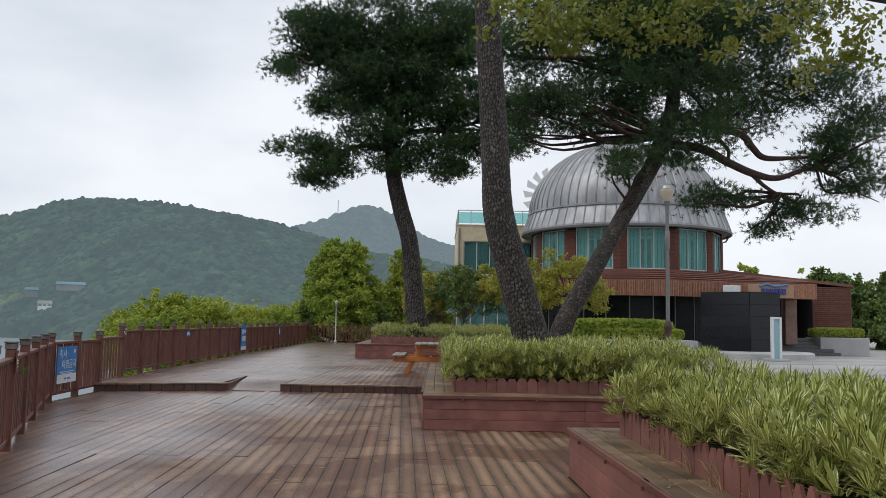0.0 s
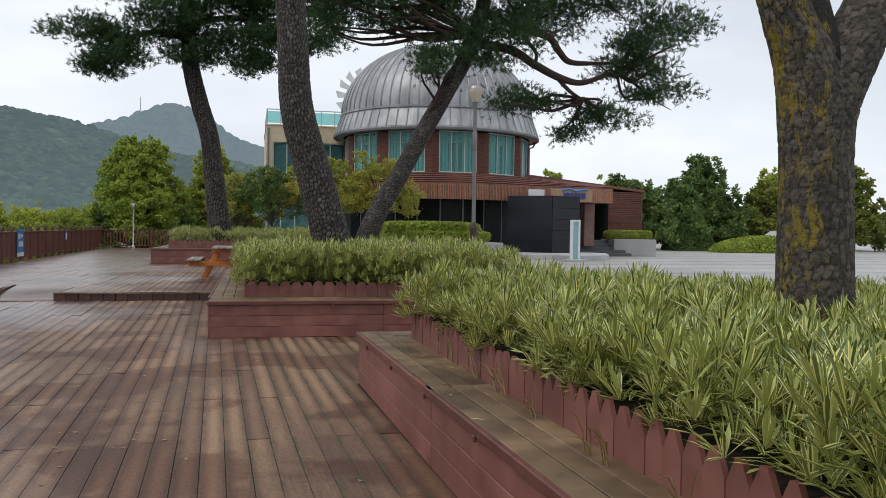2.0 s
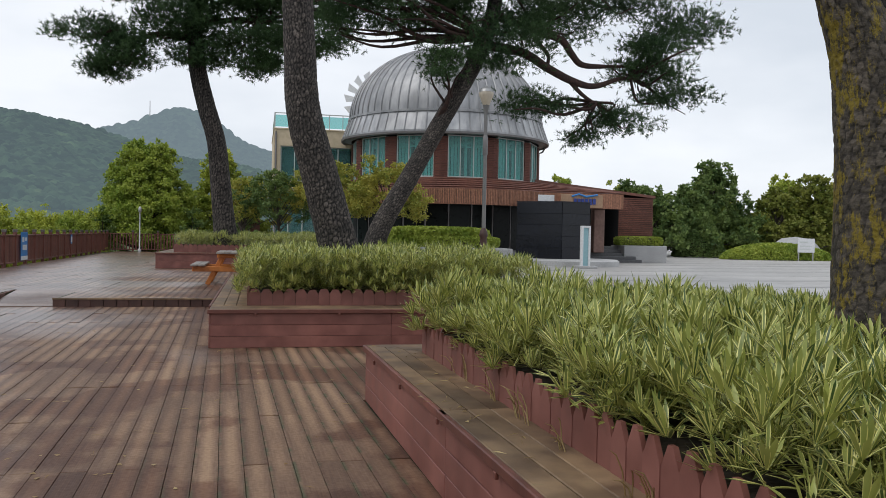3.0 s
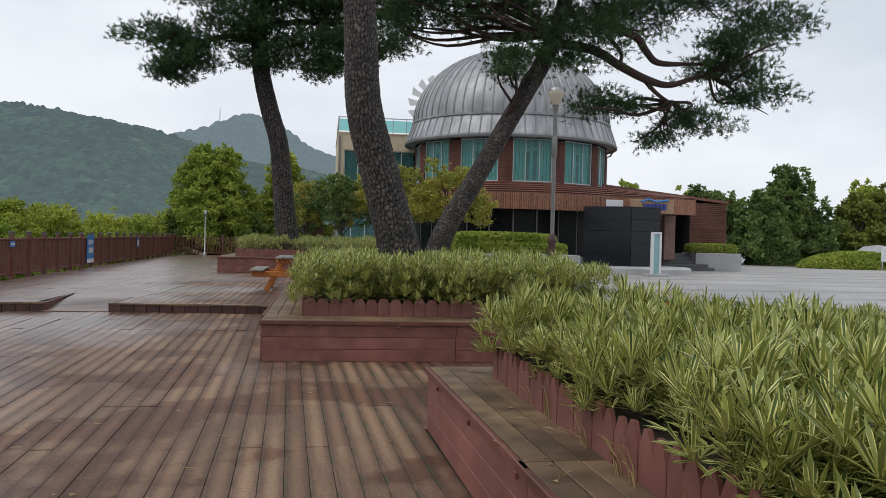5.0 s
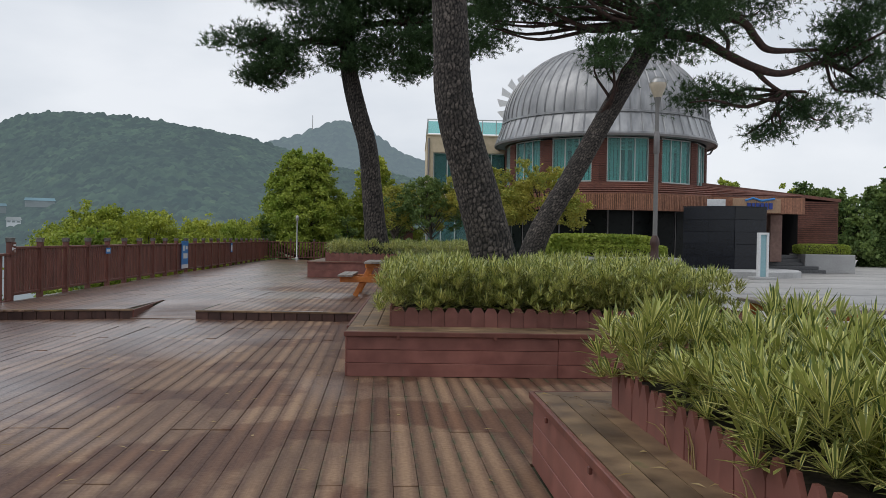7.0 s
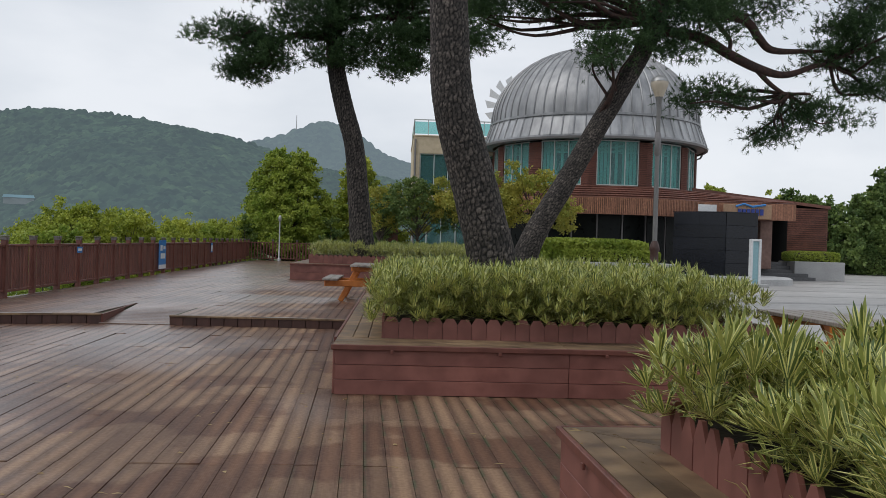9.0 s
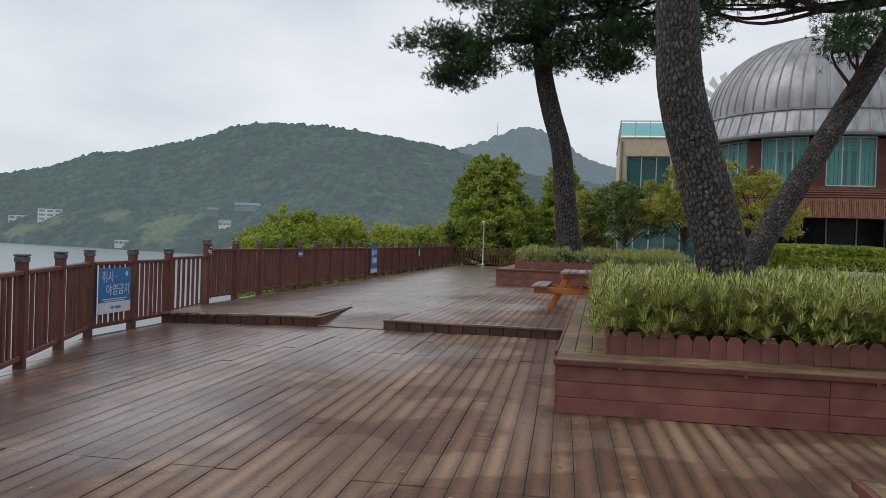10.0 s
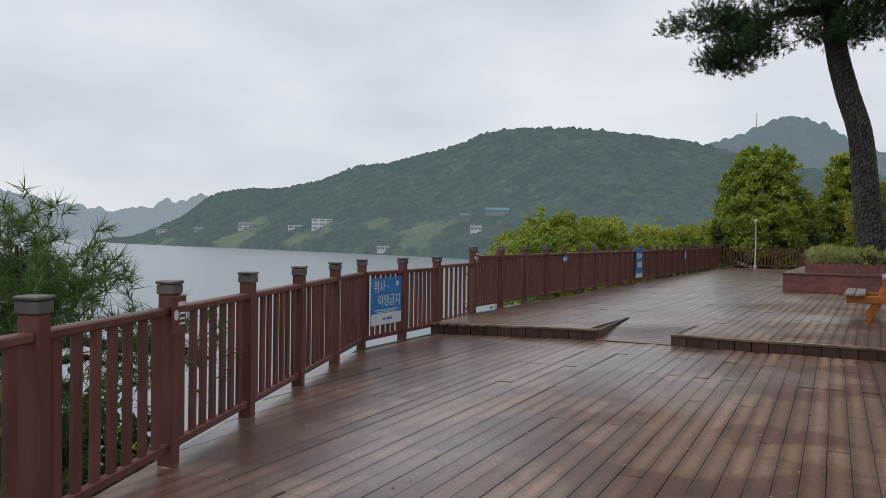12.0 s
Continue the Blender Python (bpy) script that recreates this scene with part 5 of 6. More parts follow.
broad_tree("green_tree", -4.8, 51.5, -0.8, 8.0, 5.4, 51, M_LEAF_B, "full bright green tree beyond the end of the deck", 0.15, 1700, 0.16, 70, low=0.12, lump=0.5, taper=0.52)
broad_tree("yellow_tree", -0.9, 54, -0.8, 7.8, 4.2, 53, M_LEAF_Y, "yellow-green tree beside the bright green one", 0.15, 1500, 0.14, 36, low=0.2, lump=0.62, taper=0.6)
broad_tree("dark_tree", -2.2, 50, -0.8, 3.4, 2.2, 54, M_LEAF_D, "low dark shrub under the green trees", 0.14, 900, 0.08, 7, low=0.2)
broad_tree("dark_tree", -6.8, 49.5, -1.5, 4.2, 2.4, 56, M_LEAF_D, "low dark shrub behind the end railing", 0.14, 900, 0.08, 8, low=0.2)
broad_tree("dark_tree", 0.6, 49, -0.4, 3.6, 2.2, 57, M_LEAF_D, "low dark shrub by the building corner", 0.14, 900, 0.08, 7, low=0.2)
for i, (x, y, h, s) in enumerate([(-7.6, 27, 4.4, 1.3), (-8.6, 30.5, 5.2, 1.7), (-7.9, 33.5, 5.0, 1.4), (-9.2, 36.5, 5.2, 1.8), (-8.0, 38.5, 4.6, 1.4), (-8.4, 42, 5.0, 1.7), (-7.6, 45, 4.9, 1.6), (-10.6, 33, 4.6, 1.8), (-7.9, 48.5, 5.0, 1.7)]):
    broad_tree("yellow_tree", x, y, -2.4, h * 0.98, s * 1.55, 60 + i, M_LEAF_Y if i % 3 else M_LEAF_B, "yellow-green young tree behind the lakeside railing", 0.1, 1900, 0.07, 30, "young trees behind the railing", low=0.42, lump=0.8, taper=0.48)
for i, (x, y, z, h, s) in enumerate([(2.2, 37, 0, 4.3, 1.6), (4.4, 36.5, 0, 4.8, 1.9), (6.6, 36, 0, 4.8, 1.8), (0.9, 38.5, 0, 4.0, 1.5)]):
    broad_tree("maple_tree", x, y, z, h, s * 1.45, 80 + i, M_LEAF_M if i else M_LEAF_D, "spreading maple turning orange in front of the building" if i else "dull green maple near the cream wing", 0.1, 1800, 0.07, 26, low=0.5, lump=0.66, taper=0.4)
for i, (x, y, h, s, m) in enumerate([(31.5, 64, 6.5, 2.4, M_LEAF_D), (36.3, 60, 8.2, 3.2, M_LEAF_D), (40, 66, 7, 2.5, M_LEAF_B), (44, 58, 7.2, 3, M_LEAF_Z), (28.2, 72, 7.6, 2.4, M_LEAF_Y), (50, 60, 7.5, 3.2, M_LEAF_Z), (56, 56, 8, 3.4, M_LEAF_D), (33.2, 70, 6.8, 2.6, M_LEAF_Y), (47, 66, 7.8, 2.8, M_LEAF_Y), (62, 52, 8, 3.4, M_LEAF_Z), (26.5, 60, 5.0, 1.8, M_LEAF_D), (24, 70, 6.6, 2, M_LEAF_M), (30, 57.5, 5.4, 2.6, M_LEAF_D), (32.8, 58, 5.8, 2.6, M_LEAF_D), (38.5, 63, 6.4, 2.4, M_LEAF_B), (42, 70, 8.0, 2.8, M_LEAF_Z), (53, 66, 8.4, 3.0, M_LEAF_M), (27, 66, 5.6, 2.0, M_LEAF_Z), (41, 58.5, 6.0, 2.4, M_LEAF_Z), (44.5, 63, 6.8, 2.6, M_LEAF_B)]):
    broad_tree("park_tree", x, y, 0, h, s * 1.5, 100 + i, m, "park tree across the plaza, dark green and dense" if m is M_LEAF_D else "park tree across the plaza with yellowing leaves", 0.26, 560, 0.16, 26, "trees across the plaza", low=0.15, lump=0.72)


def hedge(name, x, y, z, sx, sy, sz, seed, label, dome=False, cone=0.0):
    """A clipped hedge: small leaves over a rounded block, with a dark twiggy inside."""
    r = np.random.default_rng(seed)
    root = empty(name, x, y, z, label, "hedge")
    n = int(min(1500 * (sx * sy + sx * sz + sy * sz), 16000))
    u = r.normal(size=(n, 3))
    k = 2.0 if dome else 6.0
    u /= (np.abs(u) ** k).sum(1)[:, None] ** (1 / k)
    if dome:
        p = np.stack([u[:, 0] * sx / 2, u[:, 1] * sy / 2, np.abs(u[:, 2]) * sz], 1) * r.uniform(0.9, 1.03, (n, 1))
        p[:, :2] *= (1 - cone * p[:, 2:] / sz)
    else:
        p = u * np.array([sx / 2, sy / 2, sz / 2]) * r.uniform(0.9, 1.03, (n, 1)) + np.array([0, 0, sz / 2])
    p = p[p[:, 2] > 0.02]
    n = len(p)
    d = r.normal(size=(n, 3))
    d /= np.linalg.norm(d, axis=1)[:, None]
    s = np.cross(d, r.normal(size=(n, 3)))
    s /= np.linalg.norm(s, axis=1)[:, None]
    L = 0.075 if sx < 3.3 else 0.15
    Q = np.stack([p - d * L / 2, p + s * L * 0.35, p + d * L / 2, p - s * L * 0.35], 1).reshape(-1, 3)
    part("foliage", tri_mesh("foliage", Q, np.arange(n * 4).reshape(-1, 4), M_LEAF_D if "evergreen" in label else M_LEAF_B), None, root)
    core = Geo().lathe([(0.001, 0.02), (0.42, 0.03), (0.46, 0.25), (0.43, 0.6), (0.3, 0.82), (0.001, 0.9)], (0, 0), 20)
    V = np.concatenate(core.v) * np.array([sx, sy, sz]) * (0.84 if dome else 1.0)
    V[:, :2] *= 1 - cone * V[:, 2:] / sz
    core.v = [V]
    part("branchwork", core, M_SOIL, root, smooth=True)
    return root


hedge("hedge", 7.6, 30.0, 0.85, 3.4, 1.6, 0.68, 1, "clipped green hedge on a granite planter")
hedge("hedge", 8.0, 29.6, 0.85, 3.2, 1.2, 0.4, 2, "low clipped green hedge")
hedge("hedge", 21.8, 43.4, 0.9, 2.6, 1.0, 0.5, 3, "clipped hedge on a granite wall by the stairs")
hedge("hedge", 36.5, 52, 0, 8.5, 3.0, 1.15, 4, "broad clipped yellow-green hedge across the plaza", True)
hedge("topiary_shrub", 33.4, 57, 0, 4.0, 3.8, 3.9, 5, "cone of clipped dark evergreen", True, 0.55)
thing("planter_wall", Geo().box(6.2, 10.0, 28.9, 31, -0.05, 0.85, None, 0.02), M_STONE, "pale granite planter wall under a hedge", "wall")

# young pine and scrub on the bank
sap = empty("young_pine", -4.75, 9.5, -1.45, "young pine growing outside the railing", "tree")
limb(sap, [(0, 0, -1.2, 0.05), (0.05, 0, 0.6, 0.04), (0.02, 0.05, 1.8, 0.03), (0.0, 0.0, 2.7, 0.012)], M_REDBARK, name="trunk")
PS = [(0.0, 0, 2.6, 0.3, 0.3, 0.3), (0.4, 0.15, 2.35, 0.35, 0.4, 0.25), (-0.4, 0, 2.3, 0.45, 0.4, 0.3), (0.8, 0.35, 2.0, 0.3, 0.35, 0.2), (0.1, -0.3, 2.1, 0.4, 0.4, 0.3), (0.3, -0.3, 1.6, 0.5, 0.4, 0.3), (-0.5, -0.2, 1.5, 0.5, 0.5, 0.3), (0.5, 0.3, 1.2, 0.5, 0.4, 0.3), (-0.3, 0.2, 0.9, 0.6, 0.5, 0.3)]
part("crown", needle_crown(PS, 77, 900, 0.13, 0.009, 20, M_NEEDLE_Y), None, sap)
twigs(sap, PS, [(0, 0, 0.8), (0, 0, 1.4), (0, 0, 2.0)], M_REDBARK, 78, 3, 0.04)
for i, (x, y, z, h, s) in enumerate([(-4.0, 7.4, -2.0, 2.5, 1.3), (-3.8, 9.0, -2.3, 3.0, 1.4), (-4.5, 9.6, -2.3, 3.0, 1.6), (-5.1, 10.9, -2.6, 2.4, 1.2), (-4.2, 8.6, -1.9, 2.3, 1.2), (-4.6, 10.0, -1.9, 1.9, 1.0), (-7.1, 21.5, -2.0, 2.2, 0.7), (-6.7, 24, -1.6, 2.1, 0.7)]):
    broad_tree("scrub", x, y, z, h, s, 140 + i, M_LEAF_B if i in (0, 3, 5) else M_LEAF_D, "leafy scrub on the bank below the railing", 0.08, 1700, 0.025, 8, "scrub on the bank", low=0.2)


# ---- domed building ----
DX, DY = 11.4, 46.0
hall = empty("domed_hall", DX, DY, 0, "round brick hall with a ribbed zinc dome and teal windows", "building")
N = 12
start = math.pi / N - math.pi / 2


def ring_pt(r, a, z):
    return (r * math.cos(a), r * math.sin(a), z)


skirt = Geo().lathe([(5.15, 6.22), (5.6, 6.26), (5.6, 6.4), (5.26, 7.35), (5.22, 7.4)], (0, 0), 36, start)
part("eaves_skirt", skirt, M_METAL, hall, "sloping zinc eaves band")
prof = [(5.24 * math.cos(t), 7.4 + 4.0 * math.sin(t)) for t in np.linspace(0, math.pi / 2 - 0.02, 22)]
dome = part("dome", Geo().lathe(prof, (0, 0), 72), M_METAL, hall, "zinc dome with standing seams", smooth=True)
seam = Geo()
pts = [(r + 0.02, 0, z) for r, z in prof]
seam.tube(pts, 0.034, 4, False)
me = seam.mesh("seam", M_METAL)
for i in range(64):
    part("seam", me, None, dome).matrix_basis = pose(0, 0, 0, 0, 0, i * 360 / 64)
seam2 = Geo().tube([(5.62, 0, 6.4), (5.28, 0, 7.35)], 0.025, 4, False).mesh("skirt_seam", M_METAL)
for i in range(64):
    part("seam", seam2, None, hall).matrix_basis = pose(0, 0, 0, 0, 0, i * 360 / 64)
part("ring_seam", Geo().lathe([(5.24, 7.3), (5.33, 7.33), (5.33, 7.43), (5.22, 7.46)], (0, 0), 72), M_METAL, hall)
part("gutter", Geo().lathe([(5.54, 6.2), (5.68, 6.2), (5.7, 6.3), (5.58, 6.3)], (0, 0), 48), M_PIT, hall)
part("lining", Geo().lathe([(4.6, 3.4), (4.6, 6.2), (0.01, 6.25)], (0, 0), 24), M_DARK, hall)
# drum facets: brick piers, glazed bays with blinds
apo = 5.0
half = apo * math.tan(math.pi / N)
pier = Geo()
course = 0.085
for s in (-1, 1):
    x0, x1 = (-half, -0.98) if s < 0 else (0.98, half)
    for c in range(int((6.2 - 3.5) / course)):
        z = 3.5 + c * course
        q = 0.004 * ((c * 7) % 3)
        pier.box(x0, x1, 0.0 - q, 0.3, z, z + course - 0.014)
pier.box(-half, half, 0.06, 0.3, 3.5, 4.12)
for c in range(7):
    pier.box(-0.98, 0.98, -0.003 * (c % 2), 0.1, 3.5 + c * course, 3.5 + c * course + course - 0.014)
pier_me = pier.mesh("brick_pier", M_BRICK)
sill_me = Geo().box(-0.97, 0.975, 0.05, 0.13, 4.13, 4.18).mesh("window_sill", M_FRAME)
jamb_me = Geo().box(0, 0.045, 0.052, 0.128, 4.18, 6.15).mesh("mullion", M_FRAME)
head_me = Geo().box(-0.97, 0.975, 0.05, 0.13, 6.15, 6.2).mesh("head_rail", M_FRAME)
pane_me = Geo().box(-0.3, 0.31, 0.085, 0.095, 4.18, 6.15).mesh("pane", M_GLASS)
bl = Geo()
for i in range(9):
    bl.box(-0.92, 0.92, 0.2, 0.23, 5.62 + i * 0.06, 5.655 + i * 0.06)
for i in range(11):
    if i not in (4, 6):
        bl.box(-0.93 + i * 0.17, -0.8 + i * 0.17, 0.24, 0.27, 4.15, 6.2)
bl_me = bl.mesh("blind", M_BLIND)
for i in range(N):
    M = pose(0, 0, 0, 0, 0, i * 360 / N) @ pose(0, -apo, 0)
    part("brick_pier", pier_me, None, hall).matrix_basis = M
    w = part("window", sill_me, None, hall, "three-light window with pale frame")
    w.matrix_basis = M
    part("head_rail", head_me, None, w)
    for x in (-0.97, -0.36, 0.32, 0.93):
        part("mullion", jamb_me, None, w).matrix_basis = pose(x, 0, 0)
    for x in (-0.632, 0.0, 0.62):
        part("pane", pane_me, None, w, "teal tinted glass").matrix_basis = pose(x, 0, 0)
    part("blind", bl_me, None, w, "pale green slatted blind")
part("downpipe", Geo().tube([(5.58, -0.6, 6.22), (5.45, -0.6, 6.0), (5.2, -0.7, 5.9), (5.2, -0.7, 3.7)], 0.05, 8), M_PIT, hall)

# canopy: curved fascia of upright slats under a sloping slatted roof
def canopy_pt(u):
    """Plan curve of the canopy's front edge; u from 0 (round left) to 1 (square end)."""
    a = math.radians(-175 + 118 * min(u, 0.72) / 0.72)
    r = 6.6
    if u <= 0.72:
        return (r * math.cos(a) + 0.3, r * math.sin(a))
    f = (u - 0.72) / 0.28
    x0, y0 = r * math.cos(math.radians(-57)) + 0.3, r * math.sin(math.radians(-57))
    return (x0 + f * 3.9, y0 - 0.55 * math.sin(f * 1.7))


slat = Geo().box(-0.032, 0.032, -0.02, 0.02, 2.78, 3.52, None, 0.004).mesh("fascia_slat", M_FASCIA)
for i in range(230):
    x, y = canopy_pt(i / 229)
    x2, y2 = canopy_pt(min(1, i / 229 + 0.004))
    x1, y1 = canopy_pt(max(0, i / 229 - 0.004))
    part("fascia_slat", slat, None, hall).matrix_basis = pose(x, y, -0.0012 * i * 0.2, 0, 0, math.degrees(math.atan2(y2 - y1, x2 - x1)))
g = Geo()
rim = [canopy_pt(u) for u in np.linspace(0, 1, 40)]
inner = [(5.2 * math.cos(math.radians(-175 + 118 * min(u, 0.72) / 0.72)), 5.2 * math.sin(math.radians(-175 + 118 * min(u, 0.72) / 0.72))) if u <= 0.72 else (5.2 * math.cos(math.radians(-57)) + (u - 0.72) / 0.28 * 5.2, 5.2 * math.sin(math.radians(-57)) + (u - 0.72) / 0.28 * 1.2) for u in np.linspace(0, 1, 40)]
k = len(rim)
g.add([(x * 0.995, y * 0.995, 3.5) for x, y in rim] + [(x, y, 4.1 - 0.35 * max(0, i / k - 0.72) / 0.28) for i, (x, y) in enumerate(inner)], [(i, i + 1, k + i + 1, k + i) for i in range(k - 1)])
g.add([(x * 0.97, y * 0.97, 2.8) for x, y in rim] + [(x, y, 2.8) for x, y in inner], [(i, k + i, k + i + 1, i + 1) for i in range(k - 1)])
part("canopy_roof", g, M_SLAT, hall, "red brown slatted canopy roof")
for q in range(5):
    bat = Geo()
    f = 0.12 + q * 0.19
    row = [((1 - f) * a[0] + f * b[0], (1 - f) * a[1] + f * b[1], 3.53 + f * (0.58 - 0.33 * max(0, i / k - 0.72) / 0.28)) for i, (a, b) in enumerate(zip(rim, inner))]
    bat.tube(row, 0.035, 4, False)
    part("roof_batten", bat, M_SLAT, hall, "red brown roof batten")
# wall and panes are near-black: the canopy's shade is put into their colour
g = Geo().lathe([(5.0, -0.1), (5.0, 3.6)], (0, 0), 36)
part("lower_wall", g, M_DARK, hall, "near-black wall with the canopy's shade put into its colour")
for i in range(9):
    a = math.radians(-165 + i * 13)
    part("mullion", Geo().box(-0.03, 0.03, -0.03, 0.03, 0.0, 2.8), M_PIT, hall).matrix_basis = pose(5.05 * math.cos(a), 5.05 * math.sin(a), 0, 0, 0, math.degrees(a))
    part("door_pane", Geo().box(-0.5, 0.5, -0.008, 0.008, 0.6, 2.75), M_DARKGLASS, hall, "near-black pane with the canopy's shade in its colour").matrix_basis = pose(5.06 * math.cos(a + 0.11), 5.06 * math.sin(a + 0.11), 0, 0, 0, math.degrees(a + 0.11) + 90)
part("base_wall", Geo().lathe([(6.3, -0.1), (6.3, 0.55), (5.0, 0.56)], (0, 0), 36), M_STONE, hall, "granite base")
part("column", Geo().lathe([(0.3, 0.5), (0.3, 2.8)], (6.0, -5.2), 20), M_PILLAR, hall, "round entrance pillar", smooth=True)
part("entrance_pillar", Geo().box(7.35, 7.95, -3.6, -3.1, 0.5, 2.8, None, 0.03), M_PILLAR, hall, "square brown entrance pillar")

# timber-clad wing at the plaza side
wing = empty("timber_wing", 19.0, 46, 0, "low wing clad in red brown timber slats", "building")
# the second block is near-black in place of the entrance recess's shade
part("wall_core", Geo().box(2.05, 4.1, -1.58, 6, -0.1, 3.5).box(-3, 2.05, 0.6, 6, -0.1, 3.6), M_DARK, wing)
lv = Geo().box(2.05, 4.12, -0.03, 0.0, 0, 0.085, None, 0.006).mesh("louvre", M_SLAT)
for i in range(28):
    part("louvre", lv, None, wing).matrix_basis = pose(0, -1.6, 0.62 + i * 0.106, 12, 0, 0)
lv2 = Geo().box(-0.03, 0.0, -1.6, 6, 0, 0.085, None, 0.006).mesh("louvre", M_SLAT)
for i in range(28):
    part("louvre", lv2, None, wing).matrix_basis = pose(4.14, 0, 0.62 + i * 0.106, 0, 12, 0)
g = Geo()
g.add([(-4, -1.75, 4.35), (4.2, -1.75, 3.55), (4.2, 6, 3.55), (-4, 6, 4.35), (-4, -1.75, 4.5), (4.2, -1.75, 3.7), (4.2, 6, 3.7), (-4, 6, 4.5)], [(0, 3, 2, 1), (4, 5, 6, 7), (0, 1, 5, 4), (1, 2, 6, 5), (3, 0, 4, 7), (2, 3, 7, 6)])
part("roof", g, M_SLAT, wing, "sloping red brown roof")
part("sign_panel", Geo().box(-3.1, -0.9, -6.13, -6.09, 2.76, 3.4, None, 0.01), M_TAN, wing, "tan board behind the letters")
sg = Geo()
for i in range(6):
    sg.box(-2.45 + i * 0.2, -2.3 + i * 0.2, -6.19, -6.15, 2.9 + 0.03 * (i % 2), 3.2)
part("sign_letters", sg, M_NAVY, wing, "navy raised sign bars")
part("sign_wave", Geo().tube([(-2.55, -6.17, 3.3), (-2.2, -6.17, 3.42), (-1.8, -6.17, 3.3), (-1.2, -6.17, 3.4)], 0.05, 5), M_BLUE, wing, "blue wave over the letters")

# cream wing to the lake side
cream = empty("cream_wing", 2.2, 48, 0, "cream rendered wing with dark windows and a roof terrace", "building")
part("wall", Geo().box(0, 0.35, 0, 8, 4.0, 6.95).box(0.35, 5.5, 0, 8, 6.05, 6.95).box(0.35, 5.5, 0.02, 8, 3.5, 4.1).box(2.55, 2.75, 0.01, 0.4, 4.0, 6.1), M_CREAM, cream)
part("parapet", Geo().box(-0.04, 5.5, -0.05, 8, 6.95, 7.02, None, 0.01), M_CREAM, cream)
# solid near-black block painted as the unlit rooms behind the glass
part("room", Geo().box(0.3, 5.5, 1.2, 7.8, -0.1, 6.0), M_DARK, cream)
for x in (0.36, 1.1, 1.85, 2.78, 3.5):
    w = part("window", Geo().box(x, x + 0.05, 0.1, 0.18, 4.1, 6.05).box(x + 0.05, x + 0.7, 0.1, 0.18, 4.1, 4.15).box(x + 0.05, x + 0.7, 0.1, 0.18, 6.0, 6.05), M_FRAME, cream, "tall window with pale frame")
    part("pane", Geo().box(x + 0.05, x + 0.72, 0.13, 0.14, 4.15, 6.0), M_GLASS, w)
for i in range(8):
    x = i * 0.78
    w = part("shopfront", Geo().box(x, x + 0.06, 0.1, 0.18, 0, 3.5), M_FRAME, cream, "ground floor glazing")
    part("pane", Geo().box(x + 0.06, x + 0.78, 0.13, 0.14, 0, 3.5), M_GLASS, w)
rail = Geo()
for i in range(8):
    rail.box(i * 0.75, i * 0.75 + 0.04, 0.1, 0.14, 7.0, 7.85)
rail.box(0, 5.4, 0.09, 0.15, 7.83, 7.88)
for i in range(10):
    rail.box(0.02, 0.06, 0.1 + i * 0.8, 0.14 + i * 0.8, 7.0, 7.85)
rail.box(0.01, 0.07, 0.1, 7.6, 7.83, 7.88)
part("roof_rail", rail, M_FRAME, cream, "pale metal roof railing")
part("rail_glass", Geo().box(0.05, 5.4, 0.115, 0.125, 7.1, 7.75).box(0.035, 0.045, 0.2, 7.5, 7.1, 7.75), M_GLASS, cream, "teal glass balustrade")
part("downpipe", Geo().tube([(0.1, -0.06, 6.8), (0.1, -0.06, 0)], 0.05, 8), M_PIT, cream)
part("brick_flank", Geo().box(-1.4, -0.7, 1.5, 4, -0.1, 2.9), M_BRICK, cream, "brick corner pier")

# petal sculpture on the terrace behind the dome
fan = empty("wind_wheel", 8.45, 53.5, 7.0, "pale metal wheel of wide petals on a mast", "sculpture")
part("mast", Geo().tube([(0, 0, 0), (0, 0, 2.6)], 0.07, 8), M_STEEL, fan)
pet = Geo()
pet.add([(0.3, -0.02, 0.0), (1.75, -0.02, 0.3), (1.95, -0.02, -0.14), (0.3, 0.02, 0.0), (1.75, 0.02, 0.3), (1.95, 0.02, -0.14)], [(0, 2, 1), (3, 4, 5), (0, 1, 4, 3), (1, 2, 5, 4), (2, 0, 3, 5)])
me = pet.mesh("petal", M_WHITE)
for i in range(5):
    part("petal", me, None, fan).matrix_basis = pose(0, 0, 2.6, 0, -(104 + i * 23), 0)

# stone fountain wall with tiled faces
fount = empty("stone_wall", 15.07, 37.5, 0, "black polished stone wall of large tiles on a granite plinth", "wall")
part("plinth", Geo().lathe([(2.6, -0.05), (2.6, 0.22), (2.5, 0.27), (0.01, 0.27)], (0.3, 0.6), 40), M_STONE, fount, "round granite plinth")
part("wall_core", Geo().prism([(0.0, 0.03), (1.5, 0.43), (1.6, 1.0), (0.2, 1.4), (-1.72, 1.35)], 0.2, 2.88), M_DARK, fount)
for (x1, y1, wd) in ((1.53, 0.42, 1), (-1.75, 1.33, 2)):
    ln, an = math.hypot(x1, y1), math.degrees(math.atan2(y1, x1))
    sgn = -1 if x1 > 0 else 1
    t = Geo().box(0.004, ln / wd - 0.004, min(0, sgn * 0.02), max(0, sgn * 0.02), 0.004, 0.52, None, 0.003).mesh("tile", M_BLACK)
    for r_ in range(5):
        for c in range(wd):
            part("tile", t, None, fount).matrix_basis = pose(0, 0, 0.27 + r_ * 0.526, 0, 0, an) @ pose(c * ln / wd, 0, 0)
part("coping", Geo().prism([(0.0, -0.03), (1.55, 0.4), (1.62, 1.02), (0.2, 1.42), (-1.78, 1.35)], 2.9, 2.94), M_BLACK, fount)
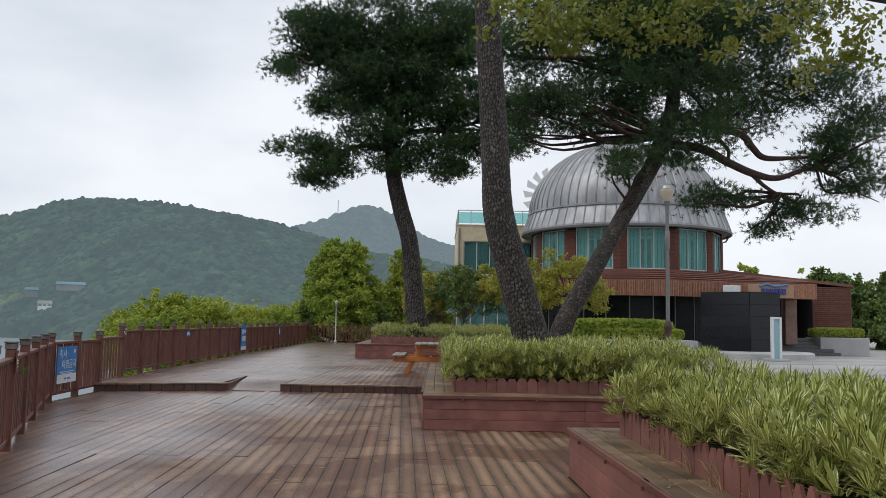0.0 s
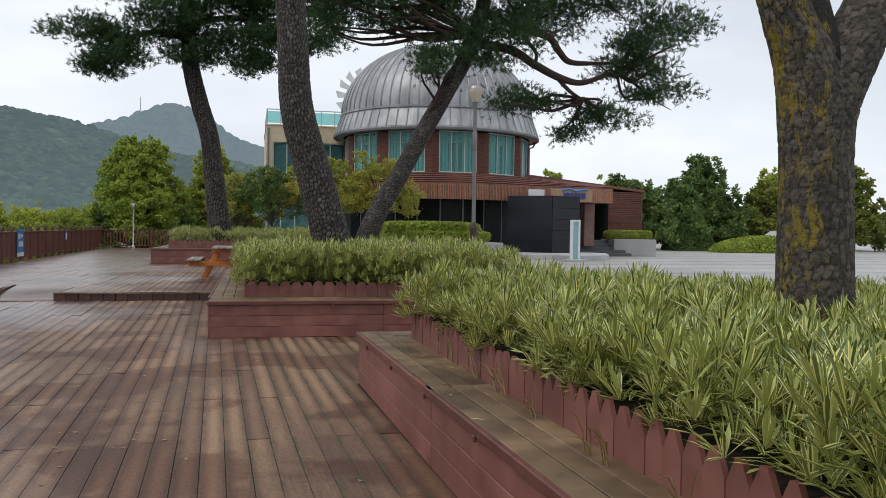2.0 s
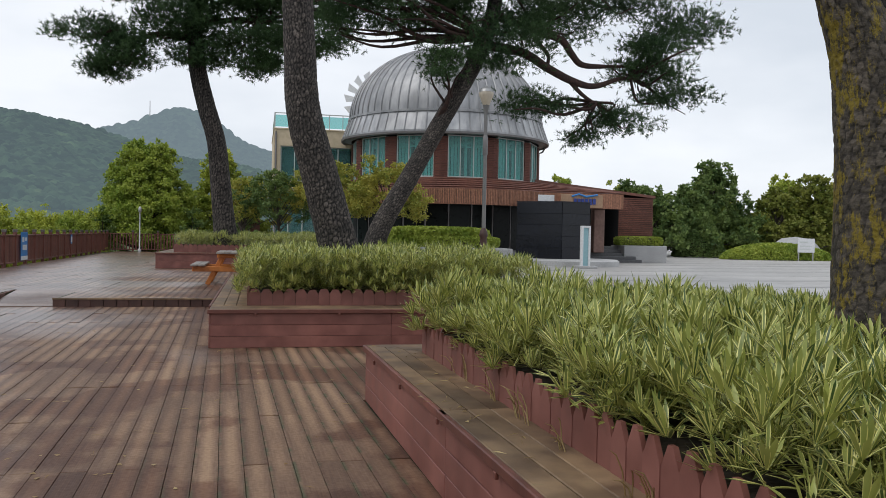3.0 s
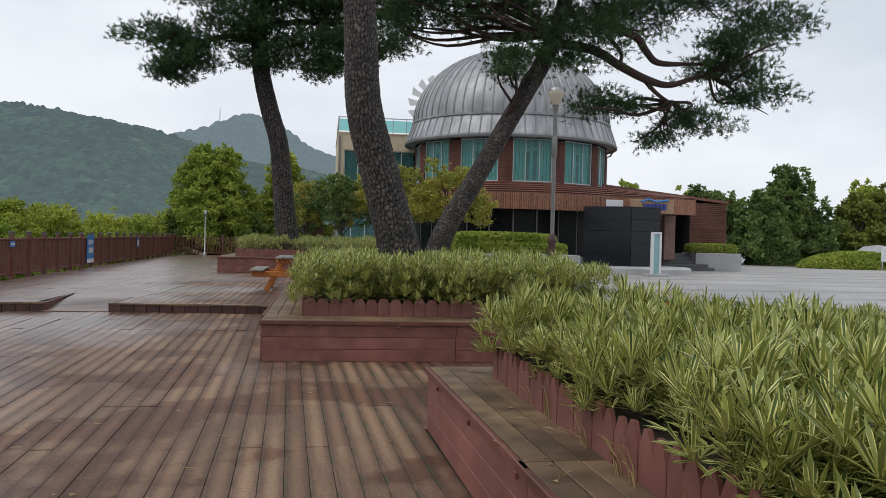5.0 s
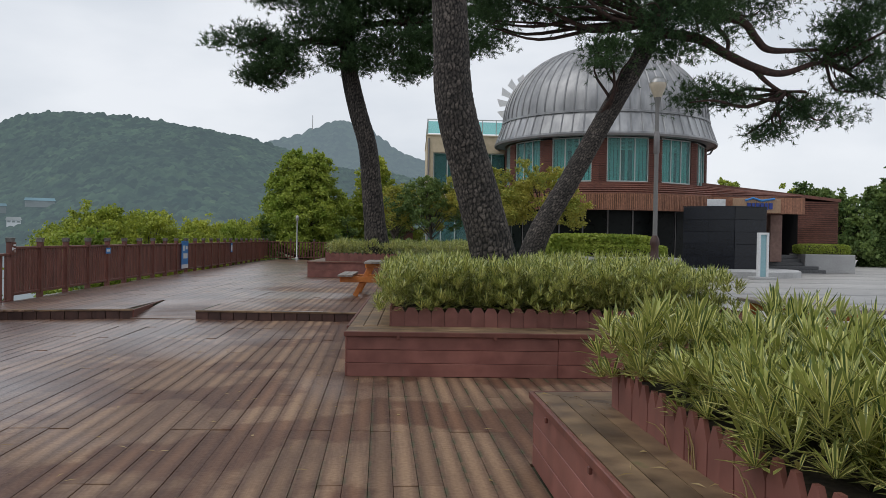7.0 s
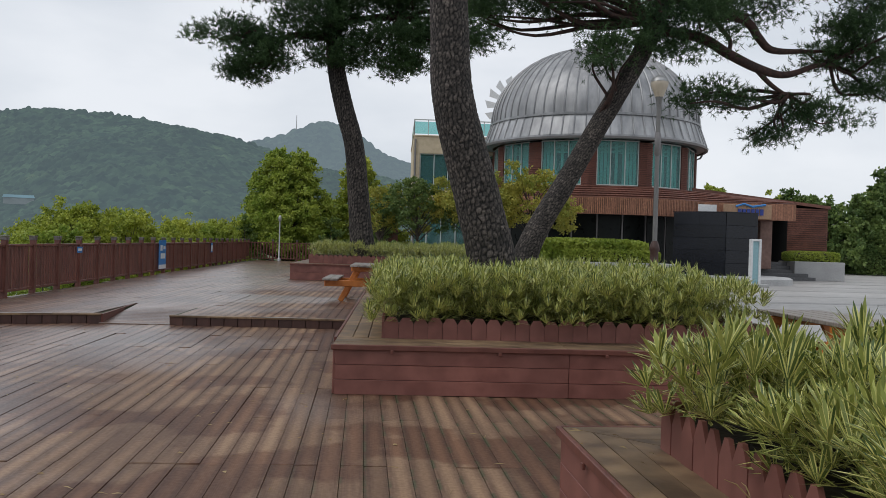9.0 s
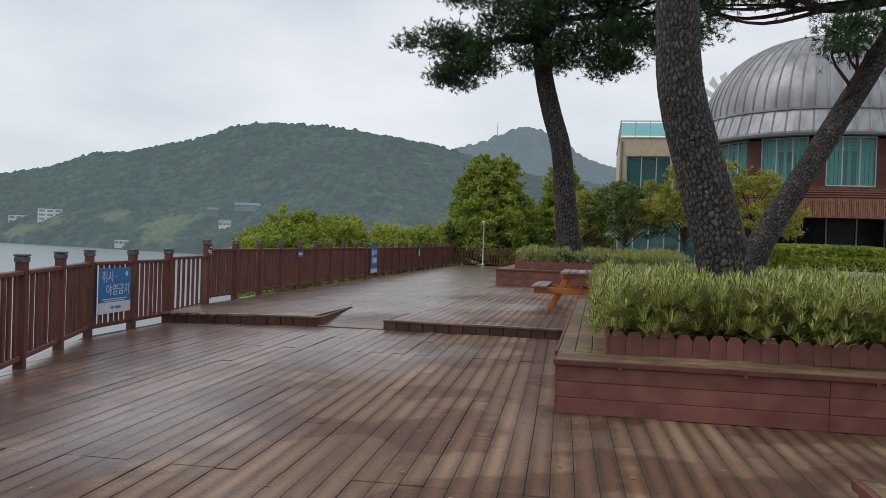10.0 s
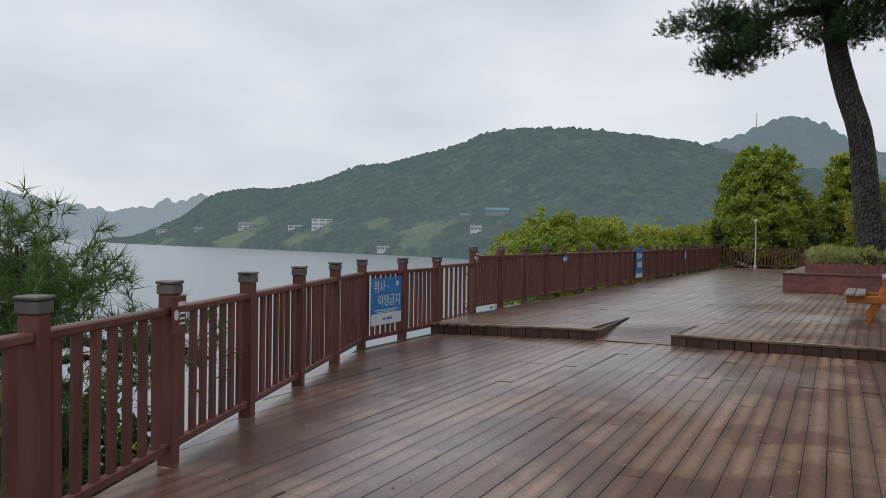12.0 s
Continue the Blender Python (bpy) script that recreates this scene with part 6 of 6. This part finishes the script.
# plain white box in place of a silver spotlight, no print on it
part("name_plate", Geo().box(-0.9, -0.1, 0.8, 0.84, 2.95, 3.25, None, 0.01), M_WHITE, fount, "small white box standing for a silver spotlight")

tot = empty("totem", 14.9, 34.3, 0, "slim pale glass totem standing on the plaza", "sign")
part("frame", Geo().box(-0.2, -0.12, -0.1, 0.1, 0, 1.78, None, 0.01).box(0.12, 0.2, -0.1, 0.1, 0, 1.78, None, 0.01).box(-0.12, 0.12, -0.1, 0.1, 1.7, 1.78, None, 0.006), M_WHITE, tot)
part("panel", Geo().box(-0.12, 0.12, -0.02, 0.02, 0.02, 1.7), plain("pale blue glass panel", (0.3, 0.5, 0.55), 0.15), tot)
part("foot", Geo().box(-0.45, 0.45, -0.3, 0.3, -0.02, 0.1, None, 0.02), M_STONE, tot)

stairs = empty("stairs", 19.9, 43, 0, "grey granite steps up to the entrance", "stairs", kind="structure")
for i in range(5):
    part("step", Geo().box(-2.2 + 0.1 * i, 1.5 - 0.2 * i, -0.9 + i * 0.32, 2.4, -0.02 + i * 0.17, 0.15 + i * 0.17, None, 0.012), M_DARKSTONE, stairs)
thing("stair_wall", Geo().box(20.6, 23.1, 42.6, 44.3, -0.02, 0.9, None, 0.02), M_STONE, "pale granite wall beside the steps", "wall")


# ---- lamps, poles ----
lamp = empty("street_lamp", 6.45, 19.95, 0, "tall grey lamp post with a frosted bowl globe", "lamp")
part("base", Geo().lathe([(0.12, 0.0), (0.12, 0.95), (0.085, 1.02), (0.075, 1.24), (0.1, 1.29), (0.085, 1.38), (0.05, 1.46)], (0, 0), 16), M_STEP, lamp, "dark fluted base", smooth=True)
part("pole", Geo().lathe([(0.048, 1.15), (0.045, 2.3), (0.042, 3.6)], (0, 0), 14), M_POLE, lamp, smooth=True)
part("collar", Geo().lathe([(0.042, 3.1), (0.06, 3.12), (0.06, 3.5), (0.045, 3.55)], (0, 0), 14), M_PIT, lamp, "dark collar", smooth=True)
part("neck", Geo().lathe([(0.042, 3.55), (0.04, 4.0), (0.055, 4.15), (0.08, 4.25)], (0, 0), 14), M_POLE, lamp, smooth=True)
part("globe", Geo().lathe([(0.07, 4.22), (0.11, 4.32), (0.16, 4.44), (0.17, 4.49), (0.16, 4.54), (0.0, 4.57)], (0, 0), 20), M_GLOBE, lamp, "frosted globe", smooth=True)
part("lid", Geo().lathe([(0.172, 4.52), (0.15, 4.59), (0.06, 4.64), (0.0, 4.66)], (0, 0), 20), M_STEEL, lamp, "domed metal lid", smooth=True)

wp = empty("light_pole", -4.35, 45.2, DECK2, "slim white pole by the end railing", "lamp")
part("pole", Geo().lathe([(0.09, 0), (0.09, 0.12), (0.034, 0.16), (0.03, 2.0)], (0, 0), 12), M_STEEL, wp, smooth=True)
part("head", Geo().lathe([(0.04, 1.98), (0.075, 2.0), (0.08, 2.18), (0.04, 2.26), (0.0, 2.28)], (0, 0), 12), M_STEEL, wp, "small lamp head", smooth=True)

# ---- picnic table ----
def picnic_table(x, y, z, turn):
    t = copy_thing(tab, pose(x, y, z, 0, 0, turn))
    return t


tab = empty("picnic_table", 1.0, 20.55, DECK2, "orange varnished picnic table with grey weathered boards", "table")
tm = Geo().box(-0.85, 0.85, -0.07, 0.07, 0.0, 0.04, None, 0.006).mesh("top_board", M_TABLETOP)
for i in range(5):
    part("top_board", tm, None, tab).matrix_basis = pose(0, 0, 0.66, 0, 0, 90) @ pose(0, -0.3 + i * 0.15, 0)
for s in (-1, 1):
    for i in range(2):
        part("seat_board", tm, None, tab).matrix_basis = pose(0, 0, 0.4, 0, 0, 90) @ pose(0, s * (0.66 + i * 0.15), 0)
for y in (-0.55, 0.55):
    part("seat_beam", Geo().box(-0.86, 0.86, -0.03, 0.03, 0.28, 0.395, None, 0.008), M_ORANGE, tab).matrix_basis = pose(0, y, 0)
    part("top_beam", Geo().box(-0.36, 0.36, -0.03, 0.03, 0.57, 0.655, None, 0.008), M_ORANGE, tab).matrix_basis = pose(0, y, 0)
    for s in (-1, 1):
        part("leg", Geo().box(-0.05, 0.05, -0.025, 0.025, 0, 0.74, None, 0.008), M_ORANGE, tab).matrix_basis = pose(s * 0.56, y + 0.056, 0, 0, -s * 27, 0)
part("stretcher", Geo().box(-0.03, 0.03, -0.55, 0.55, 0.3, 0.38, None, 0.008), M_ORANGE, tab)
picnic_table(5.74, 12.15, 0.0, 2)


# ---- signs on the railing ----
def letters(text, size, material, parent, m, name="lettering"):
    cu = bpy.data.curves.new(name, "FONT")
    cu.body, cu.size, cu.extrude, cu.align_x, cu.align_y = text, size, 0.0008, "CENTER", "CENTER"
    cu.materials.append(material)
    ob = new(name, cu)
    bpy.context.view_layer.update()
    me2 = bpy.data.meshes.new_from_object(ob)
    bpy.data.objects.remove(ob)
    o = part(name, me2, None, parent)
    o.matrix_basis = m
    return o



# notice board and boulder far across the plaza
nb = empty("notice_board", 37.6, 50.5, 0, "white notice board on two posts across the plaza", "sign")
for x in (-0.55, 0.55):
    part("post", Geo().box(x - 0.04, x + 0.04, -0.04, 0.04, 0, 1.5, None, 0.008), M_STEEL, nb)
part("panel", Geo().box(-0.65, 0.65, -0.06, -0.02, 0.55, 1.5, None, 0.01), M_WHITE, nb)
part("print_bars", Geo().box(-0.5, 0.1, -0.066, -0.061, 1.2, 1.3).box(-0.5, 0.4, -0.066, -0.061, 0.95, 1.02).box(-0.5, 0.35, -0.066, -0.061, 0.75, 0.82), M_FRAME, nb)
bo = Geo().lathe([(0.01, 0), (1.5, 0), (1.55, 0.5), (1.3, 1.1), (0.8, 1.5), (0.01, 1.62)], (38.6, 53), 16)
V = np.concatenate(bo.v)
V[:, 0] = 38.6 + (V[:, 0] - 38.6) * (1.25 + 0.1 * np.sin(V[:, 2] * 4))
bo.v = [V]
thing("boulder", bo, M_STONE, "rounded grey stone monument across the plaza", "stone", smooth=True)
S_NORMAL = 0.062


def rail_sign(x, y, ang, z, w, h, label):
    """An upright board facing the deck; ang is the railing's direction in plan."""
    root = empty("sign", label=label, category="sign")
    root.matrix_world = pose(x, y, z, 0, 0, ang) @ pose(0, -S_NORMAL, 0, 90, 0, 0)
    part("board", Geo().box(-w / 2, w / 2, -h / 2, h / 2, -0.008, 0, None, 0.003), M_BLUE, root)
    return root


s1 = rail_sign(-4.925, 14.55, 93.3, 0.54, 0.78, 0.58, "blue and white no-camping notice fixed to the railing")
part("lower_panel", Geo().box(-0.39, 0.39, -0.29, -0.15, 0.0, 0.003), M_WHITE, s1, "white lower strip")
letters("취사 ·", 0.16, M_WHITE, s1, pose(-0.14, 0.17, 0.002))
letters("야영금지", 0.16, M_WHITE, s1, pose(0.07, 0.0, 0.002))
part("symbol", Geo().lathe([(0.001, 0.001), (0.035, 0.001), (0.035, 0.003), (0.001, 0.003)], (0.28, 0.21), 12), M_WHITE, s1, "small white mark")
part("small_print", Geo().box(-0.3, 0.3, -0.115, -0.103, 0.001, 0.003).box(-0.25, 0.22, -0.14, -0.13, 0.001, 0.003), M_WHITE, s1)
part("maker_mark", Geo().box(-0.1, -0.03, -0.235, -0.205, 0.003, 0.005).box(0.0, 0.14, -0.235, -0.205, 0.003, 0.005), M_BLUE, s1)
ANG2 = 91.5
s2 = rail_sign(fence_x(29.2), 29.2, ANG2, DECK2 + 0.56, 0.8, 0.85, "blue notice panel further along the railing")
part("lower_panel", Geo().box(-0.4, 0.4, -0.42, -0.3, 0.0, 0.003), M_WHITE, s2)
part("lettering_bars", Geo().box(-0.25, -0.02, 0.12, 0.28, 0.0, 0.003).box(0.08, 0.3, 0.16, 0.26, 0.0, 0.003).box(-0.2, 0.3, -0.12, 0.04, 0.0, 0.003), M_WHITE, s2)
s3 = rail_sign(fence_x(22.4), 22.4, ANG2, DECK2 + 0.78, 0.3, 0.13, "small blue label on the railing")
part("lettering_bars", Geo().box(-0.11, 0.11, -0.02, 0.03, 0.0, 0.003), M_WHITE, s3)
s4 = rail_sign(fence_x(36.5), 36.5, ANG2, DECK2 + 0.7, 0.3, 0.36, "small pale label on the railing")
part("lettering_bars", Geo().box(-0.12, 0.12, -0.12, 0.1, 0.0, 0.003), M_WHITE, s4)
for (x, y, a, z) in ((-3.067, 9.317, 111, 0.87), (-5.25, 17.8, 92, 1.02)):
    s = rail_sign(x, y, a, z, 0.18, 0.22, "small brown notice with pale print on a post")
    s.children[0].data.materials[0] = M_FENCE
    part("symbol", Geo().lathe([(0.001, 0.001), (0.03, 0.001), (0.03, 0.003), (0.001, 0.003)], (-0.045, 0.0), 14), M_WHITE, s)
    part("lettering_bars", Geo().box(-0.02, 0.07, 0.05, 0.075, 0.0, 0.002).box(0.0, 0.07, 0.0, 0.012, 0.0, 0.002).box(0.0, 0.07, -0.03, -0.018, 0.0, 0.002).box(0.0, 0.07, -0.06, -0.048, 0.0, 0.002), M_WHITE, s)


# ---- houses across the lake ----
def far_house(az, r, z, w, d, h, storeys, bays, material, roof, label, name="house"):
    a = math.radians(az)
    root = empty(name, r * math.sin(a), r * math.cos(a), z, label, "building")
    root.matrix_world = pose(r * math.sin(a), r * math.cos(a), z, 0, 0, -az)
    part("wall", Geo().box(-w / 2, w / 2, 0, d, -2.5, h, None, 0.05), material, root)
    if roof is not None:
        part("roof", Geo().add([(-w / 2 - 0.8, -1, h), (w / 2 + 0.8, -1, h), (w / 2 + 0.8, d + 1, h), (-w / 2 - 0.8, d + 1, h), (-w / 2, d / 2, h + 2.2), (w / 2, d / 2, h + 2.2)], [(0, 1, 5, 4), (2, 3, 4, 5), (1, 2, 5), (3, 0, 4), (3, 2, 1, 0)]), roof, root)
    sh = h / storeys
    for s in range(storeys):
        for b in range(bays):
            x = -w / 2 + (b + 0.5) * w / bays
            part("window", Geo().box(x - w / bays * 0.36, x + w / bays * 0.36, -0.15, 0.05, s * sh + sh * 0.3, s * sh + sh * 0.8), M_FARGREY, root)
    return root


# wall and roof colours blended with the same emitted haze as the hills
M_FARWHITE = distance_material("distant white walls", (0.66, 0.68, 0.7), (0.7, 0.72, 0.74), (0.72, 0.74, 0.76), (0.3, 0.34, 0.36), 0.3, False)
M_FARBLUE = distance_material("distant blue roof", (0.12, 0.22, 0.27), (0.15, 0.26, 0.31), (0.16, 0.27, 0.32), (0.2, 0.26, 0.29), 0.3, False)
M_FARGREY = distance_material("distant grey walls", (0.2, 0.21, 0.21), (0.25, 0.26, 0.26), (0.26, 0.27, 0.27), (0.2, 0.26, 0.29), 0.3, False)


def hill_height(az, r):
    """Ground height of the near wooded hill."""
    shore = 430 * (1 + 2.2 * min(1, max(0, (az - 7) / -59)) ** 3)
    s = min(1, max(0, (r - shore) / 420)) ** (1 / 1.15)
    ridge = sum(h * math.exp(-((az - c) / w) ** 2) for c, w, h in HILL_A)
    q = (s ** 1.15)
    return LAKE - 1 + ridge * (q / 0.06 * 0.05 if q < 0.06 else 0.05 + 0.95 * ((q - 0.06) / 0.94) ** 1.05), shore


def on_hill(az, elev):
    """Distance and height where a sight line at that elevation meets the hill."""
    r = 400.0
    while r < 2200:
        z, shore = hill_height(az, r)
        if r > shore + 6 and z > 1.3 + r * math.tan(radians(elev)):
            break
        r += 4
    return r - 4, z + 1


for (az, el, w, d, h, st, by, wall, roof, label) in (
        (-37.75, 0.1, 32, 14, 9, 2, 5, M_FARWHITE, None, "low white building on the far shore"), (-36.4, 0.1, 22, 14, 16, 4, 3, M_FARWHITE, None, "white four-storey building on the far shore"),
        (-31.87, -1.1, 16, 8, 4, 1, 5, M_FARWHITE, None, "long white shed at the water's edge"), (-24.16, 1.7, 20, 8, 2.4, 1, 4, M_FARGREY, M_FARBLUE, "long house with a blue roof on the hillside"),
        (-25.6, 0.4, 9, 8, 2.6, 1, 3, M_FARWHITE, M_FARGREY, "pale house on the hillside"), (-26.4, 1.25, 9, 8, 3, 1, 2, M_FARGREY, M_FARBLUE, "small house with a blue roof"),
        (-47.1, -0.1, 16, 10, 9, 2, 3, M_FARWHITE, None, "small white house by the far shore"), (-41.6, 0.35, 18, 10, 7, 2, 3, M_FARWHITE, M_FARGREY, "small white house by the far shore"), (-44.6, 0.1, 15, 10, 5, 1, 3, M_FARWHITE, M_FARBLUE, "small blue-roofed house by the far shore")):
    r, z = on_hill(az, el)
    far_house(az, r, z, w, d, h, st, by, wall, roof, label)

# antenna on the ridge
ant = empty("mast", 1290 * math.sin(radians(-7.15)), 1290 * math.cos(radians(-7.15)), 140, "thin lattice mast on the ridge", "mast")
part("lattice", Geo().tube([(0, 0, 0), (0, 0, 52)], [0.9, 0.5], 4), M_STEEL, ant)

# ---- dry grass stems in front of the pickets ----
gr = np.random.default_rng(17)
for i, y in enumerate((4.0, 4.55, 4.7, 5.3, 5.75, 5.9, 6.3, 6.9, 7.2)):
    tuft = Geo()
    for k2 in range(gr.integers(3, 6)):
        x0, yy = 2.735 + gr.uniform(-0.02, 0.0), y + gr.uniform(-0.05, 0.05)
        hh, dx, dy = gr.uniform(0.06, 0.17), gr.uniform(-0.09, 0.0), gr.uniform(-0.08, 0.08)
        tuft.tube([(x0, yy, SEAT), (x0 + dx * 0.2, yy + dy * 0.3, SEAT + hh * 0.55), (x0 + dx * 0.6, yy + dy * 0.7, SEAT + hh * 0.9), (x0 + dx, yy + dy, SEAT + hh)], [0.003, 0.003, 0.0025, 0.001], 4, False)
    thing("dry_grass", tuft, M_LITTER, "tuft of dry grass stems at the planter's foot", "grass", "dry grass tufts")

# ---- fallen leaves and needles ----
lr = np.random.default_rng(91)
LV, LF, ln_ = [], [], 0
for i in range(420):
    x, y = lr.uniform(-3.2, 2.3), lr.uniform(2.5, 16)
    if x < fence_x(y) + 0.2 or (x > 0.95 and y > 11.3):
        continue
    a = lr.uniform(0, 6.28)
    thin = i % 3
    L, W = (lr.uniform(0.05, 0.12), 0.0025) if thin else (lr.uniform(0.02, 0.045), lr.uniform(0.01, 0.02))
    c, s_ = math.cos(a), math.sin(a)
    LV.append(np.array([(x - c * L / 2, y - s_ * L / 2, 0.003), (x - s_ * W, y + c * W, 0.009), (x + c * L / 2, y + s_ * L / 2, 0.004), (x + s_ * W, y - c * W, 0.006)]))
    LF.append(np.arange(4) + ln_)
    ln_ += 4
for i in range(60):
    x, y, a = lr.uniform(2.34, 2.75), lr.uniform(2.5, 8.4), lr.uniform(0, 6.28)
    L, W = (lr.uniform(0.04, 0.1), 0.002) if i % 6 else (0.035, 0.008)
    c, s_ = math.cos(a), math.sin(a)
    LV.append(np.array([(x - c * L / 2, y - s_ * L / 2, SEAT + 0.003), (x - s_ * W, y + c * W, SEAT + 0.012), (x + c * L / 2, y + s_ * L / 2, SEAT + 0.006), (x + s_ * W, y - c * W, SEAT + 0.008)]))
    LF.append(np.arange(4) + ln_)
    ln_ += 4
tagged(new("leaf_litter", tri_mesh("leaf_litter", np.concatenate(LV), np.array(LF), M_LITTER)), "scattered fallen leaves and dry needles on the boards", "leaves", kind="stuff")

# ---- deck boards ----
PITCH, GAP, SKEW = 0.134, 0.0026, 0.042   # the main deck is laid a little askew to the benches


def board_mesh(w, ln, cut0=0.0):
    """One plank; cut0 slants its near end."""
    c = 0.002
    e = 0.0015
    V = []
    for z, q in ((-0.028, 0.0), (-c, 0.0), (0.0, c)):
        V += [(q, e + q + (0 if cut0 >= 0 else -cut0 * 0), z), (w - q, e + q, z), (w - q, ln - e - q, z), (q, ln - e - q, z)]
    V = np.array(V, dtype=float)
    if cut0:
        for r in range(3):
            V[r * 4, 1] += cut0
    f = [(0, 3, 2, 1), (8, 9, 10, 11)]
    for r in (0, 4):
        f += [(r + i, r + (i + 1) % 4, r + 4 + (i + 1) % 4, r + 4 + i) for i in range(4)]
    return Geo().add(V, f).mesh("plank", M_DECK)


plank_cache = {}
br = random.Random(11)


def lay(parent, x, y0, y1, z, cut0=0.0, skew=0.0):
    key = (round(y1 - y0, 2), round(cut0, 2))
    if key not in plank_cache:
        plank_cache[key] = board_mesh(PITCH - GAP, y1 - y0, cut0)
    o = part("plank", plank_cache[key], None, parent)
    o.matrix_basis = pose(x - skew * (y0 - 8), y0, z + br.uniform(-0.002, 0.0005), br.uniform(-0.12, 0.12), br.uniform(-0.7, 0.7), math.degrees(math.atan(skew)))


def lay_deck(parent, xs, y_start, y_end, z, rows, shift, y_limit=None):
    for i, x in enumerate(xs):
        lo, cut = y_start(x), 0.0
        if y_limit:
            lo2 = y_limit(x)
            if lo2 is not None:
                a, b = lo2
                lo, cut = b, a - b
        joints = [rows[0] + shift[i % len(shift)] + k2 * rows[1] for k2 in range(40)]
        cuts = [lo] + [j for j in joints if lo + 0.5 < j < y_end(x) - 0.3] + [y_end(x)]
        for j in range(len(cuts) - 1):
            lay(parent, x, cuts[j], cuts[j + 1], z, cut if j == 0 else 0.0, SKEW)


def step_front(x):
    x -= SKEW * 8.4
    if x > 0.95:
        return 11.44
    return 16.42 if x > -2.75 else 16.45 + (x + 2.72) * 0.275


def slant(x):
    """Where the plank's two edges meet the slanting railing line."""
    def meet(x):
        return (6.95 + (-2.25 - x - 8 * SKEW) / 0.3873) / (1 - SKEW / 0.3873)
    if x < -2.25:
        return (meet(x), meet(min(x + PITCH - GAP, -2.25)))
    return None


xs = [-4.5 + i * PITCH for i in range(76)]
lay_deck(deck, xs, lambda x: -6.0 if x < 2.3 else 8.46, step_front, 0.0, (-0.52, 2.44), (0, 0, 0, 1.22, 0, 0, 1.22, 1.22, 0, 0, 0, 0, 1.22), slant)
xs2 = [-5.55 + i * PITCH for i in range(60)]


def up_start(x):
    if -2.9 < x < -1.72:
        return 18.42
    return 16.51 if x > -2.75 else step_front(x + SKEW * 8.4) + 0.09


rows2 = [x for x in xs2 if x < 2.5]


for i, x in enumerate(rows2):
    y0 = up_start(x)
    if x < -5.2:
        y0 = max(y0, 17.8 + (-5.25 - x) / 0.0266)
    if y0 > 44:
        continue
    joints = [18.4 + (0, 0, 1.22, 0, 1.22)[i % 5] + k2 * 2.44 for k2 in range(12)]
    ye = 27.6 if x > -1.6 else 46.0
    cuts = [y0] + [j for j in joints if y0 + 0.5 < j < ye - 0.4] + [ye]
    for j in range(len(cuts) - 1):
        if cuts[j + 1] > cuts[j] + 0.1:
            lay(raised, x, cuts[j], cuts[j + 1], DECK2)
